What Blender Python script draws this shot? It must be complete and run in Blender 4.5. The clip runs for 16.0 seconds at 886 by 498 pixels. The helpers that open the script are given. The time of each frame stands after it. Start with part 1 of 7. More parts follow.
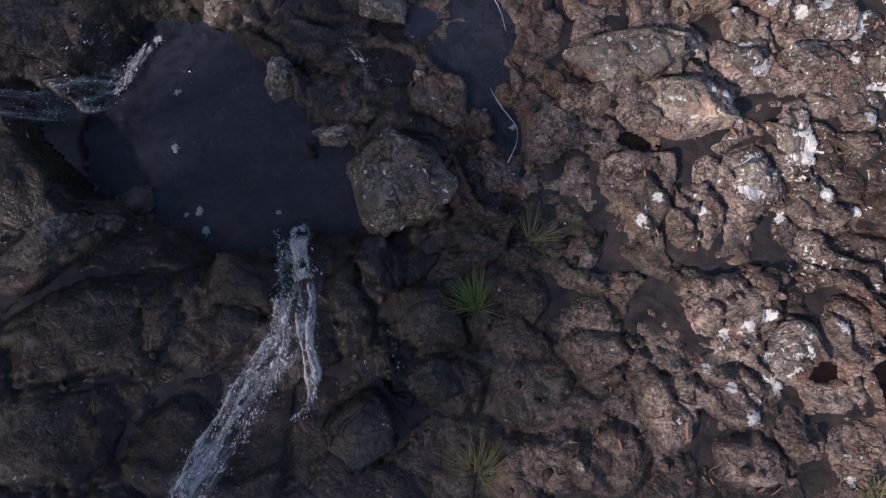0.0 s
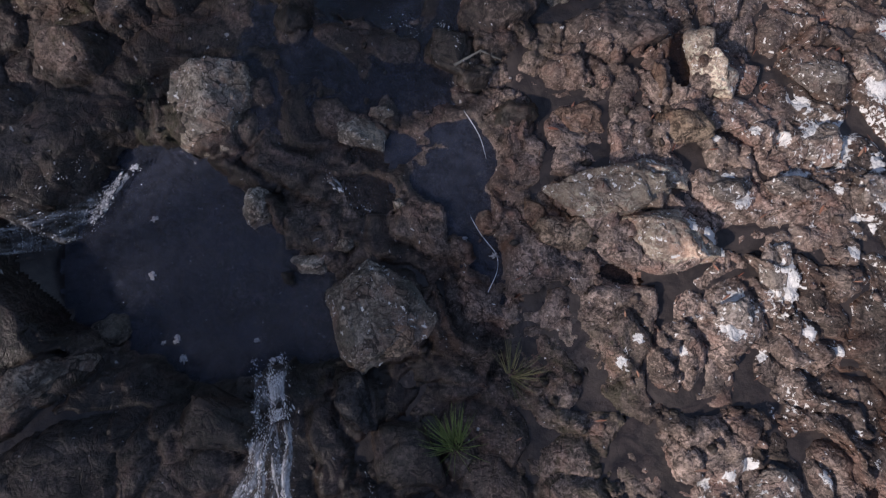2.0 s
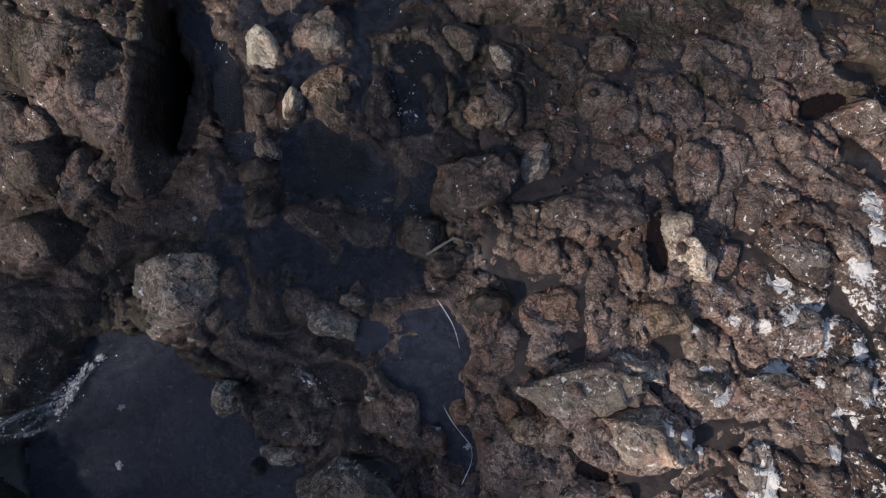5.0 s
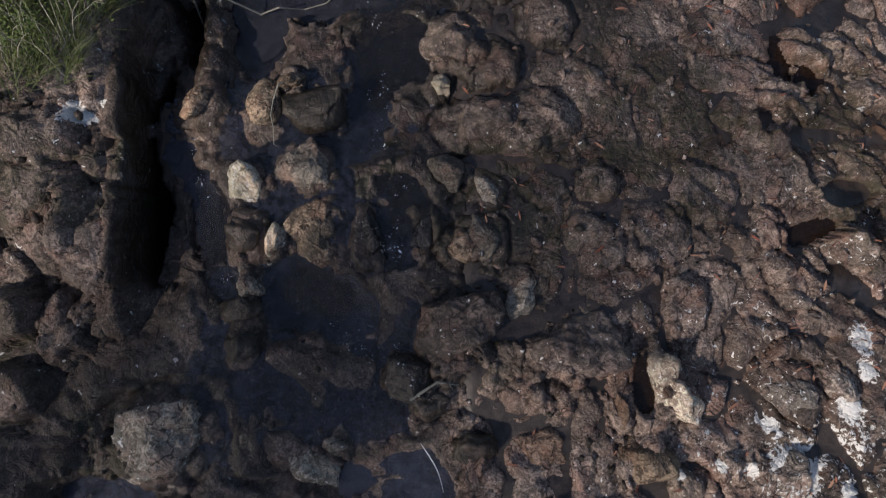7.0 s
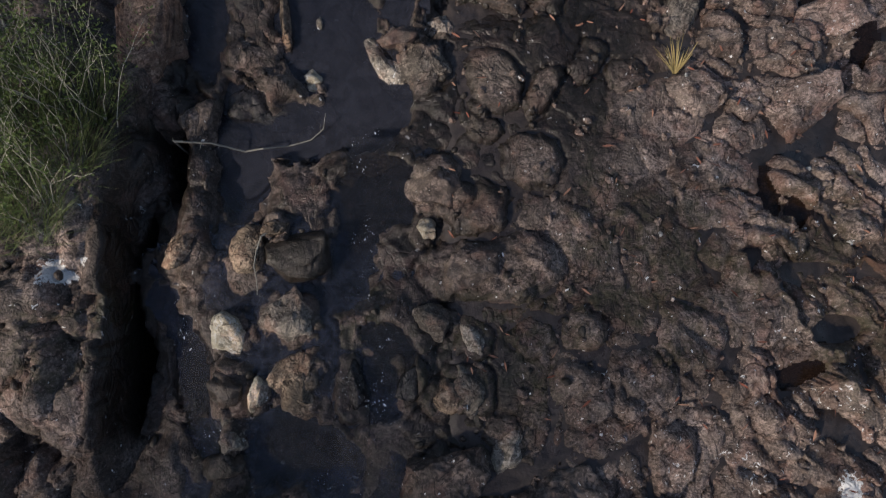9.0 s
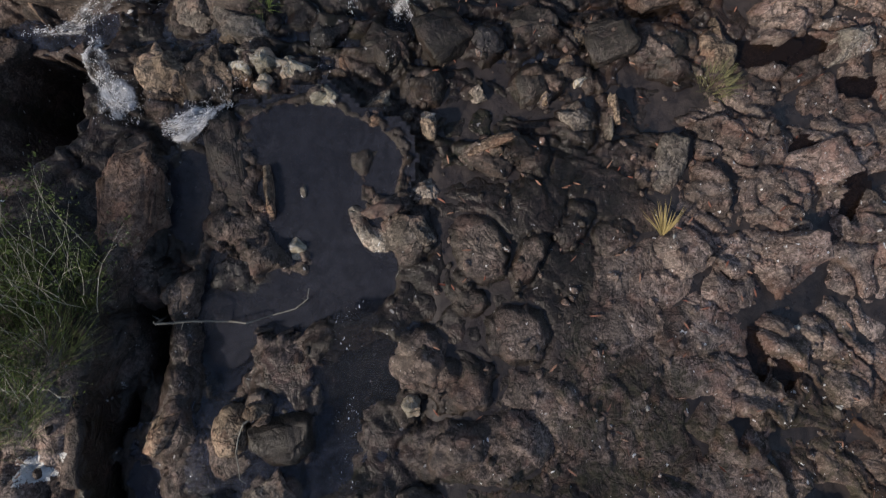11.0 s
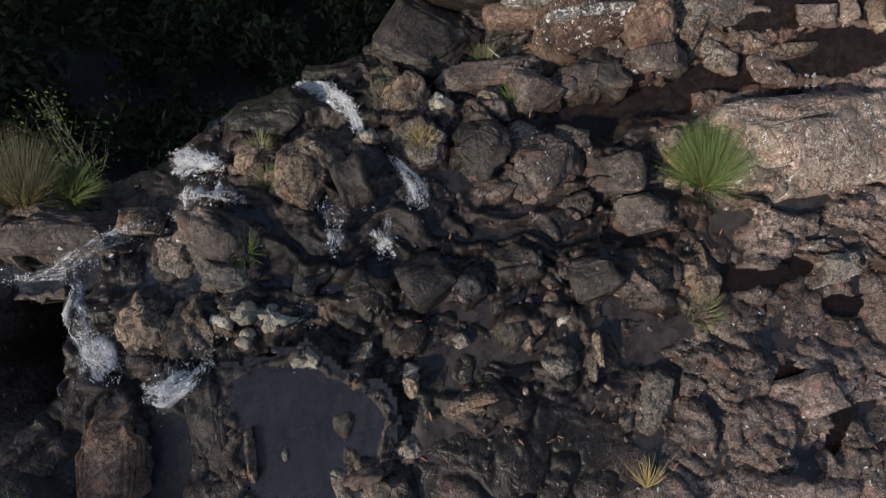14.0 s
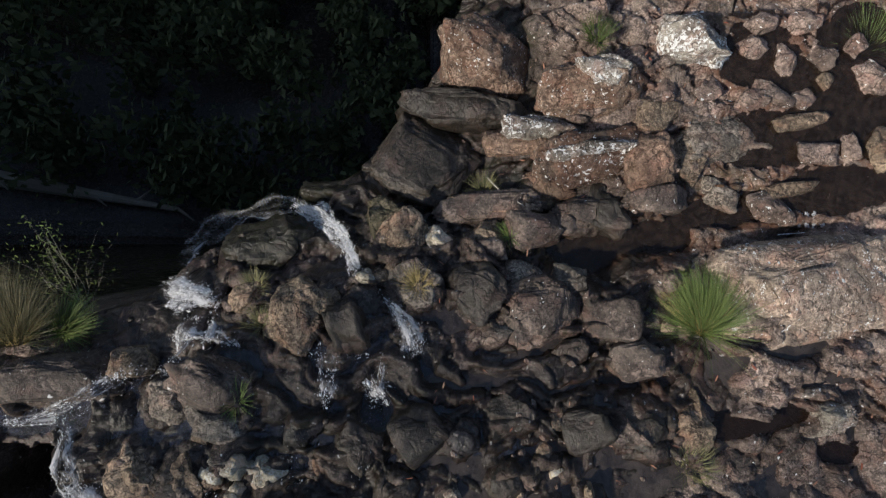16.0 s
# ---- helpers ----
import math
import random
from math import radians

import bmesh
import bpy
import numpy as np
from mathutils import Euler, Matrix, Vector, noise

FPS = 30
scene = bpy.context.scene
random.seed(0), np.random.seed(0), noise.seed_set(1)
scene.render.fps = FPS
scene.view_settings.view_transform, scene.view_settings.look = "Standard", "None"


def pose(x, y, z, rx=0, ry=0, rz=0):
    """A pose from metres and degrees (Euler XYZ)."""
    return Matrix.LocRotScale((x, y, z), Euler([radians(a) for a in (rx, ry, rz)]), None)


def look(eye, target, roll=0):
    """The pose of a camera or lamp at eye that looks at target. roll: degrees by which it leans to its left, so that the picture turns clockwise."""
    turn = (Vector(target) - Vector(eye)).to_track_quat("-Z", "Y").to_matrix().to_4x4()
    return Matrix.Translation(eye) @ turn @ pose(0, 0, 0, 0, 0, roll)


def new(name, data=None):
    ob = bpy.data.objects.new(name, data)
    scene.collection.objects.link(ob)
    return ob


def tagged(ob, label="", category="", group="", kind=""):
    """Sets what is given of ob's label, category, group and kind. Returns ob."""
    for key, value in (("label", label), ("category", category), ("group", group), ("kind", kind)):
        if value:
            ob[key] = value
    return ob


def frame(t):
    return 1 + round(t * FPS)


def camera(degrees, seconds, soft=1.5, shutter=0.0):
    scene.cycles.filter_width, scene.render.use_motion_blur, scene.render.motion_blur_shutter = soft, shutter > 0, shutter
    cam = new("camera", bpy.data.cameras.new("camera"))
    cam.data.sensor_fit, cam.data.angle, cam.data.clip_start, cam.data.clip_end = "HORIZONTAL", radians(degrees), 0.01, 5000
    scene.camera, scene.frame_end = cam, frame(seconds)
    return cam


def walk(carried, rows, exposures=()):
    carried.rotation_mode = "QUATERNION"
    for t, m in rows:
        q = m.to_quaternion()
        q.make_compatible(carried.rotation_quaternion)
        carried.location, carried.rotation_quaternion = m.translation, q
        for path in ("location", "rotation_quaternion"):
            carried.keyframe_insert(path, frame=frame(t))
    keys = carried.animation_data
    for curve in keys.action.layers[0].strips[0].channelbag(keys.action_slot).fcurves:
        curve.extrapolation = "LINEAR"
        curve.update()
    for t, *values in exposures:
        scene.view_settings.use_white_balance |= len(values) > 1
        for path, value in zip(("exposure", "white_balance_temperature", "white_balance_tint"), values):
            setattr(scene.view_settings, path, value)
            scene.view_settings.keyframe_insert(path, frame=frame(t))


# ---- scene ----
cam = camera(74.4, 16.0, soft=1.2, shutter=0.3)
METRES, EYE, TILT, LEAN, TURN = 12.0, 5.55, -90.0, 0.0, 0.0
ROWS = [
    (0.0, 0.0, 0.0, 0.0, 0.0, 0.0, 0.0),
    (0.5, 0.0044, 0.0011, 0.0238, -0.0, -0.04, 0.0),
    (1.0, 0.0088, 0.0021, 0.0511, 0.03, -0.04, 0.02),
    (1.5, 0.0122, 0.0029, 0.0763, 0.0, -0.03, 0.04),
    (2.0, 0.0162, 0.005, 0.1024, 0.02, 0.02, 0.05),
    (2.5, 0.0195, 0.0071, 0.1259, 0.02, 0.06, 0.07),
    (3.0, 0.023, 0.0086, 0.1512, 0.04, 0.04, 0.11),
    (3.5, 0.0263, 0.0103, 0.1739, 0.02, 0.03, 0.13),
    (4.0, 0.0303, 0.0124, 0.1995, 0.01, -0.04, 0.15),
    (6.5, 0.0471, 0.019, 0.3304, -0.01, -0.04, 0.26),
    (7.0, 0.0503, 0.0207, 0.3599, -0.02, -0.06, 0.29),
    (7.5, 0.0531, 0.0215, 0.3873, -0.04, -0.0, 0.32),
    (8.0, 0.0562, 0.0223, 0.4178, -0.02, -0.01, 0.35),
    (10.5, 0.0727, 0.0306, 0.5878, -0.13, -0.03, 0.47),
    (11.0, 0.076, 0.0308, 0.6281, -0.11, -0.06, 0.48),
    (11.5, 0.078, 0.0314, 0.664, -0.11, -0.01, 0.52),
    (12.0, 0.0803, 0.0324, 0.7031, -0.11, -0.06, 0.55),
    (12.5, 0.0832, 0.0332, 0.7391, -0.12, -0.07, 0.58),
    (13.0, 0.0868, 0.0337, 0.7788, -0.13, -0.09, 0.6),
    (13.5, 0.0897, 0.0336, 0.8155, -0.17, -0.1, 0.6),
    (14.0, 0.0926, 0.0337, 0.8546, -0.21, -0.04, 0.61),
    (14.5, 0.0956, 0.0351, 0.8904, -0.2, 0.02, 0.63),
    (15.0, 0.0975, 0.0365, 0.9279, -0.26, 0.13, 0.58),
    (15.5, 0.0991, 0.0365, 0.9616, -0.23, 0.17, -0.06),
    (16.0, 0.097, 0.0372, 0.9933, -0.23, 0.16, -0.77),
]
walk(cam, [(t, pose(0, 0, EYE, TILT, LEAN, TURN) @ pose(METRES * x, METRES * y, METRES * z, 90 + pitch, roll, yaw)) for t, x, y, z, yaw, pitch, roll in ROWS],
     exposures=[(0.0, -0.13, 6550, 21), (4.0, -0.17, 6700, 16), (8.0, -0.2, 6950, 13), (13.0, -0.18, 6850, 10), (16.0, -0.04, 6800, 7.5)])

# ---------------------------------------------------------------- daylight
SUN_FROM = Vector((-0.85, -0.50, 0.88)).normalized()
world = bpy.data.worlds.new("sky")
scene.world = world
world.use_nodes = True
wn = world.node_tree.nodes
sky = wn.new("ShaderNodeTexSky")
sky.sky_type = "NISHITA"
sky.sun_disc = False
sky.sun_elevation = math.asin(SUN_FROM.z)
sky.sun_rotation = math.atan2(SUN_FROM.x, SUN_FROM.y)
world.node_tree.links.new(sky.outputs[0], wn["Background"].inputs[0])
wn["Background"].inputs[1].default_value = 0.117
sun = new("sun", bpy.data.lights.new("sun", "SUN"))
sun.data.energy, sun.data.angle, sun.data.color = 4.05, radians(2.2), (1.0, 0.93, 0.85)
sun.matrix_world = look(SUN_FROM * 60, (0, 0, 0))


# ---------------------------------------------------------------- materials
def nodes_of(name):
    m = bpy.data.materials.new(name)
    m.use_nodes = True
    return m, m.node_tree.nodes, m.node_tree.links, m.node_tree.nodes["Principled BSDF"]


def noise_node(n, l, co, scale, detail=6.0, rough=0.6, warp=0.0):
    t = n.new("ShaderNodeTexNoise")
    t.inputs["Scale"].default_value, t.inputs["Detail"].default_value = scale, detail
    t.inputs["Roughness"].default_value, t.inputs["Distortion"].default_value = rough, warp
    l.new(co, t.inputs["Vector"])
    return t.outputs["Fac"]


def crag_node(n, l, co, scale):
    """Creased relief, sharp in its hollows."""
    t = n.new("ShaderNodeTexNoise")
    t.noise_type = "RIDGED_MULTIFRACTAL"
    t.inputs["Scale"].default_value, t.inputs["Detail"].default_value = scale, 5
    t.inputs["Roughness"].default_value, t.inputs["Lacunarity"].default_value = 0.62, 2.2
    t.inputs["Offset"].default_value, t.inputs["Gain"].default_value = 0.9, 1.6
    t.inputs["Distortion"].default_value = 0.6
    l.new(co, t.inputs["Vector"])
    r = n.new("ShaderNodeMapRange")
    r.inputs["From Min"].default_value, r.inputs["From Max"].default_value = 0.2, 2.2
    r.inputs["To Min"].default_value, r.inputs["To Max"].default_value = 1.0, 0.0
    l.new(t.outputs["Fac"], r.inputs["Value"])
    return r.outputs[0]


def ramp(n, l, fac, a, b, lo=0.0, hi=1.0):
    r = n.new("ShaderNodeMapRange")
    r.interpolation_type = "SMOOTHSTEP"
    r.inputs["From Min"].default_value, r.inputs["From Max"].default_value = a, b
    r.inputs["To Min"].default_value, r.inputs["To Max"].default_value = lo, hi
    l.new(fac, r.inputs["Value"])
    return r.outputs[0]


def mix(n, l, fac, a, b, blend="MIX"):
    x = n.new("ShaderNodeMix")
    x.data_type, x.blend_type = "RGBA", blend
    for sock, v in ((x.inputs[0], fac), (x.inputs[6], a), (x.inputs[7], b)):
        if hasattr(v, "links"):
            l.new(v, sock)
        elif isinstance(v, tuple):
            sock.default_value = (*v, 1.0)
        else:
            sock.default_value = v
    return x.outputs[2]


def calc(n, l, op, a, b=0.0):
    x = n.new("ShaderNodeMath")
    x.operation, x.use_clamp = op, True
    for sock, v in ((x.inputs[0], a), (x.inputs[1], b)):
        if hasattr(v, "links"):
            l.new(v, sock)
        else:
            sock.default_value = v
    return x.outputs[0]


def rock_material(name, light, dark, lichen=0.0, wet=0.0, rust=0.0, moss=0.0, attributes=False, grain=1.0, relief=1.0):
    """Weathered stone: mottled crystals, dark crust in patches, hollows shaded in the colour, streaks, lichen spots,
    rust stains and wet film.
    """
    m, n, l, p = nodes_of(name)
    geo = n.new("ShaderNodeNewGeometry").outputs["Position"]
    info = n.new("ShaderNodeObjectInfo").outputs["Random"]

    def amount(key, value):
        if not attributes:
            return value
        a = n.new("ShaderNodeAttribute")
        a.attribute_name = key
        return a.outputs["Fac"]

    big = noise_node(n, l, geo, 1.7, 5, 0.6, 0.8)
    mid = noise_node(n, l, geo, 6.0 * grain, 6, 0.60, 1.8)
    fine = noise_node(n, l, geo, 46.0 * grain, 4, 0.7)
    patch = noise_node(n, l, geo, 17.0 * grain, 5, 0.58, 1.4)
    col = mix(n, l, ramp(n, l, mid, 0.42, 0.58), dark, light)
    col = mix(n, l, ramp(n, l, patch, 0.53, 0.61, 0.0, 0.8), col, tuple(min(c * 1.6, 0.8) for c in light))
    col = mix(n, l, ramp(n, l, patch, 0.47, 0.39, 0.0, 0.85), col, tuple(c * 0.55 for c in dark))
    col = mix(n, l, ramp(n, l, big, 0.40, 0.60, 0.0, 0.65), col, tuple(c * 0.55 for c in dark))
    pink = noise_node(n, l, geo, 3.1, 4, 0.6)
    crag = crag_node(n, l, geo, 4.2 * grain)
    # crevice shade painted in: colour darkens in the hollows of the bump relief
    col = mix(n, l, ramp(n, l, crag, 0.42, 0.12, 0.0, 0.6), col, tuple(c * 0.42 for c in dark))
    col = mix(n, l, ramp(n, l, pink, 0.50, 0.66, 0.0, 0.5), col, (light[0] * 1.05, light[1] * 0.80, light[2] * 0.74))
    col = mix(n, l, ramp(n, l, pink, 0.48, 0.34, 0.0, 0.55), col, (light[0] * 0.72, light[1] * 0.76, light[2] * 0.74))
    col = mix(n, l, ramp(n, l, fine, 0.50, 0.38, 0.0, 0.6 if attributes else 0.36), col, tuple(c * 0.4 for c in dark))
    col = mix(n, l, ramp(n, l, fine, 0.55, 0.66, 0.0, 0.42 if attributes else 0.26), col, tuple(min(c * 1.9, 0.8) for c in light))
    bend = n.new("ShaderNodeTexNoise")
    bend.inputs["Scale"].default_value, bend.inputs["Detail"].default_value = 2.4, 4
    l.new(geo, bend.inputs["Vector"])
    moved = n.new("ShaderNodeMix")
    moved.data_type, moved.blend_type = "RGBA", "LINEAR_LIGHT"
    moved.inputs[0].default_value = 0.45
    l.new(geo, moved.inputs[6])
    l.new(bend.outputs["Color"], moved.inputs[7])
    crack = n.new("ShaderNodeTexVoronoi")
    crack.feature = "DISTANCE_TO_EDGE"
    crack.inputs["Scale"].default_value = 2.1
    l.new(moved.outputs[2], crack.inputs["Vector"])
    line = calc(n, l, "MULTIPLY", ramp(n, l, crack.outputs["Distance"], 0.026, 0.006), ramp(n, l, pink, 0.46, 0.54, 0.0, 1.0))
    col = mix(n, l, calc(n, l, "MULTIPLY", line, 0.8), col, tuple(c * 0.2 for c in dark))
    speck = n.new("ShaderNodeTexVoronoi")
    speck.inputs["Scale"].default_value = 60
    l.new(geo, speck.inputs["Vector"])
    col = mix(n, l, ramp(n, l, speck.outputs["Distance"], 0.18, 0.05, 0.0, 0.15), col, (0.035, 0.03, 0.028))
    if attributes:
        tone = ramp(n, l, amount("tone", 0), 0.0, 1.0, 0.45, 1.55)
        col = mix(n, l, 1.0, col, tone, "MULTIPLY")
    else:
        shade = ramp(n, l, info, 0.0, 1.0, 0.72, 1.2)
        col = mix(n, l, 1.0, col, shade, "MULTIPLY")
    if attributes or rust:
        r = noise_node(n, l, geo, 2.6, 5, 0.65, 1.0)
        f = calc(n, l, "MULTIPLY", ramp(n, l, r, 0.38, 0.62), amount("rust", rust))
        col = mix(n, l, f, col, (0.125, 0.058, 0.034))
    if attributes or moss:
        r = noise_node(n, l, geo, 5.0, 6, 0.7, 1.0)
        f = calc(n, l, "MULTIPLY", ramp(n, l, r, 0.42, 0.62), amount("moss", moss))
        col = mix(n, l, f, col, (0.045, 0.048, 0.02))
    if attributes or lichen:
        spots = noise_node(n, l, geo, 20.0, 4, 0.65, 0.6)
        where = noise_node(n, l, geo, 2.6, 3, 0.6)
        both = calc(n, l, "ADD", calc(n, l, "MULTIPLY", spots, 0.7), calc(n, l, "MULTIPLY", where, 0.3))
        both = calc(n, l, "ADD", both, calc(n, l, "MULTIPLY", amount("lichen", lichen), 0.16))
        f = calc(n, l, "MULTIPLY", ramp(n, l, both, 0.665, 0.695), ramp(n, l, fine, 0.3, 0.42, 0.7, 1.0))
        dots = calc(n, l, "ADD", noise_node(n, l, geo, 15.0, 2, 0.5, 0.4), calc(n, l, "MULTIPLY", amount("lichen", lichen), 0.06))
        f = calc(n, l, "MAXIMUM", f, ramp(n, l, dots, 0.715, 0.74))
        col = mix(n, l, f, col, (0.80, 0.80, 0.79))
    rough_dry = ramp(n, l, fine, 0.3, 0.7, 0.72, 0.95)
    wetness = amount("wet", wet)
    wn_ = noise_node(n, l, geo, 2.2, 5, 0.65, 0.5)
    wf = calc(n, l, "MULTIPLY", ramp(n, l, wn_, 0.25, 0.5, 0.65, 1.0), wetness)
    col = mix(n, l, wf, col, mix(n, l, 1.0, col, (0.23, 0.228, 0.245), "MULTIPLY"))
    rg = n.new("ShaderNodeMix")
    l.new(wf, rg.inputs[0])
    l.new(rough_dry, rg.inputs[2])
    rg.inputs[3].default_value = 0.25
    l.new(rg.outputs[0], p.inputs["Roughness"])
    l.new(col, p.inputs["Base Color"])
    p.inputs["Specular IOR Level"].default_value = 0.4
    height = calc(n, l, "SUBTRACT", calc(n, l, "MULTIPLY", crag, 0.6), calc(n, l, "MULTIPLY", line, 0.15))
    height = calc(n, l, "ADD", height, calc(n, l, "ADD", calc(n, l, "MULTIPLY", patch, 0.35), calc(n, l, "MULTIPLY", fine, 0.28)))
    b = n.new("ShaderNodeBump")
    b.inputs["Distance"].default_value = 0.06 * relief
    l.new(ramp(n, l, wf, 0.2, 1.0, 0.9, 0.5), b.inputs["Strength"])
    l.new(height, b.inputs["Height"])
    l.new(b.outputs[0], p.inputs["Normal"])
    return m


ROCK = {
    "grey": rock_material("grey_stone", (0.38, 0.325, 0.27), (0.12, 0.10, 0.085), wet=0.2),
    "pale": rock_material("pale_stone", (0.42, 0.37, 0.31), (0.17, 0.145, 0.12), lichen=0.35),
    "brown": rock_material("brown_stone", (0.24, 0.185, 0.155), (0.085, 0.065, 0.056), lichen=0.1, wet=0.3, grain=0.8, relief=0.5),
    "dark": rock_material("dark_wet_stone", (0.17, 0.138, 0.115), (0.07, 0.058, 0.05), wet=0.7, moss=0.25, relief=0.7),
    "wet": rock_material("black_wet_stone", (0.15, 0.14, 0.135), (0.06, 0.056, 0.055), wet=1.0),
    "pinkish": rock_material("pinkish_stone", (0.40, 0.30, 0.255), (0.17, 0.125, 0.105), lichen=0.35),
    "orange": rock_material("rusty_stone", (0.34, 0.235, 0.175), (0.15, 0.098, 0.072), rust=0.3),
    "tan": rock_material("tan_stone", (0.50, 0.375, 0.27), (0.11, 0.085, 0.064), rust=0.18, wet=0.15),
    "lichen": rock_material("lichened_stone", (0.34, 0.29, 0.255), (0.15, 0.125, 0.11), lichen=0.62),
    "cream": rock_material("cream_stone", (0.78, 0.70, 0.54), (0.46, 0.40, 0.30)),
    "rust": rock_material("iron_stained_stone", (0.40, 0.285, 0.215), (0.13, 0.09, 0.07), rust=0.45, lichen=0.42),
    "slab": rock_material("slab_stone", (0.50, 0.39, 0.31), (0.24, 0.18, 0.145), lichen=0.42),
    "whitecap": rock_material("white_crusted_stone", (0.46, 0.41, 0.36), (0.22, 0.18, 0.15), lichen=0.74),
    # lighter copy of the stone, with the sun's brightness put into its colour
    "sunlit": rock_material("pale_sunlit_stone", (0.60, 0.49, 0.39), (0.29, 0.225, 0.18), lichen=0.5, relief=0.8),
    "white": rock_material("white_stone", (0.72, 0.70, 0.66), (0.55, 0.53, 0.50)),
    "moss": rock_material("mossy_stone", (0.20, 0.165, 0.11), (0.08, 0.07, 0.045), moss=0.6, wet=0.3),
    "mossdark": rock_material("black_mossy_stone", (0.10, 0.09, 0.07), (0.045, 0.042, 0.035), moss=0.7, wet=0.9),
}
WORDS = {
    "grey": "rough grey creek boulder, damp at its foot",
    "pale": "pale weathered creek stone with light lichen",
    "brown": "brown weathered boulder bedded in cracked bedrock",
    "dark": "dark wet brown boulder beside the stream",
    "wet": "black water-worn boulder under a wet film",
    "pinkish": "pinkish grey dry boulder with white lichen spots",
    "orange": "rust-stained orange brown stone among grey rock",
    "tan": "tan angular rock block with stained faces",
    "lichen": "grey boulder crusted with white lichen patches",
    "cream": "cream white smooth stone in the creek bed",
    "rust": "large iron-stained boulder with grey-green lichen",
    "slab": "large pale sunlit rock slab with white lichen",
    "whitecap": "boulder capped with a crust of white lichen",
    "sunlit": "pale cracked boulder, coloured as if sunlit, bedded in dry rock",
    "white": "small bright white quartz stone on dry rock",
    "moss": "olive mossy rounded rock above the waterfall",
    "mossdark": "black mossy wet rock at the waterfall's lip",
}
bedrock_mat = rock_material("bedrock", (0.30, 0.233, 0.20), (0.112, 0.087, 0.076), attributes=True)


def water_material(name, murk, tint, ripple, clear, ripple_tint=0.0):
    """Creek water: see-through to its bed, murky, with a sharp sky reflection."""
    m, n, l, p = nodes_of(name)
    n.remove(p)
    geo = n.new("ShaderNodeNewGeometry").outputs["Position"]
    bump = n.new("ShaderNodeBump")
    bump.inputs["Strength"].default_value, bump.inputs["Distance"].default_value = ripple, 0.03
    a = noise_node(n, l, geo, 16.0, 4, 0.55, 0.8)
    l.new(a, bump.inputs["Height"])
    see, body, gloss = n.new("ShaderNodeBsdfTransparent"), n.new("ShaderNodeBsdfDiffuse"), n.new("ShaderNodeBsdfGlossy")
    see.inputs[0].default_value = (*tint, 1)
    # light and dark ripple bands painted into the murk by noise
    ripple_bands = ramp(n, l, noise_node(n, l, geo, 4.5, 4, 0.55, 2.5), 0.42, 0.60)
    l.new(mix(n, l, ripple_bands, tuple(c * (1 - ripple_tint) for c in murk), tuple(c * (1 + ripple_tint) for c in murk)), body.inputs[0])
    gloss.inputs["Roughness"].default_value = 0.03
    l.new(bump.outputs[0], gloss.inputs["Normal"])
    fres = n.new("ShaderNodeFresnel")
    fres.inputs[0].default_value = 1.45
    l.new(bump.outputs[0], fres.inputs["Normal"])
    one, two = n.new("ShaderNodeMixShader"), n.new("ShaderNodeMixShader")
    one.inputs[0].default_value = clear
    l.new(body.outputs[0], one.inputs[1])
    l.new(see.outputs[0], one.inputs[2])
    l.new(fres.outputs[0], two.inputs[0])
    l.new(one.outputs[0], two.inputs[1])
    l.new(gloss.outputs[0], two.inputs[2])
    l.new(two.outputs[0], n["Material Output"].inputs[0])
    return m


shallow_mat = water_material("shallow_water", (0.046, 0.046, 0.055), (0.80, 0.76, 0.72), 0.5, 0.82, 0.3)
grey_pool_mat = water_material("grey_pool_water", (0.040, 0.042, 0.056), (0.52, 0.50, 0.48), 0.3, 0.45, 0.2)
# the blue of reflected sky is put into the pool and running-water murk
pool_mat = water_material("pool_water", (0.050, 0.058, 0.086), (0.50, 0.52, 0.58), 1.0, 0.45, 0.28)
tea_mat = water_material("tea_brown_water", (0.046, 0.033, 0.027), (0.62, 0.46, 0.36), 0.25, 0.6, 0.4)
puddle_mat = water_material("puddle_water", (0.026, 0.016, 0.012), (0.55, 0.38, 0.27), 0.15, 0.55)
film_mat = water_material("running_water", (0.052, 0.060, 0.090), (0.76, 0.74, 0.74), 0.6, 0.70, 0.5)


def foam_material(name, cover, stretch, scale, most=1.0):
    """White water: streaks along the flow with gaps of clear water between them."""
    m, n, l, p = nodes_of(name)
    uv = n.new("ShaderNodeUVMap")
    mp = n.new("ShaderNodeMapping")
    mp.inputs["Scale"].default_value = (1.0, 1.0 / stretch, 1.0)
    l.new(uv.outputs[0], mp.inputs[0])
    a = noise_node(n, l, mp.outputs[0], scale, 7, 0.78, 0.7)
    clots = noise_node(n, l, mp.outputs[0], scale * 0.22, 4, 0.6, 1.6)
    edge = n.new("ShaderNodeAttribute")
    edge.attribute_name = "foam"
    f = calc(n, l, "ADD", calc(n, l, "ADD", calc(n, l, "MULTIPLY", a, 0.6), calc(n, l, "MULTIPLY", clots, 0.45)), calc(n, l, "SUBTRACT", calc(n, l, "MULTIPLY", edge.outputs["Fac"], 0.5), 0.0))
    alpha = ramp(n, l, f, 1.0 - cover, 1.36 - cover, 0.0, most)
    p.inputs["Base Color"].default_value = (0.86, 0.87, 0.90, 1)
    p.inputs["Roughness"].default_value = 0.5
    l.new(alpha, p.inputs["Alpha"])
    b = n.new("ShaderNodeBump")
    b.inputs["Strength"].default_value, b.inputs["Distance"].default_value = 0.8, 0.03
    l.new(a, b.inputs["Height"])
    l.new(b.outputs[0], p.inputs["Normal"])
    return m


foam_mat = foam_material("white_water", 0.37, 3.2, 40.0)
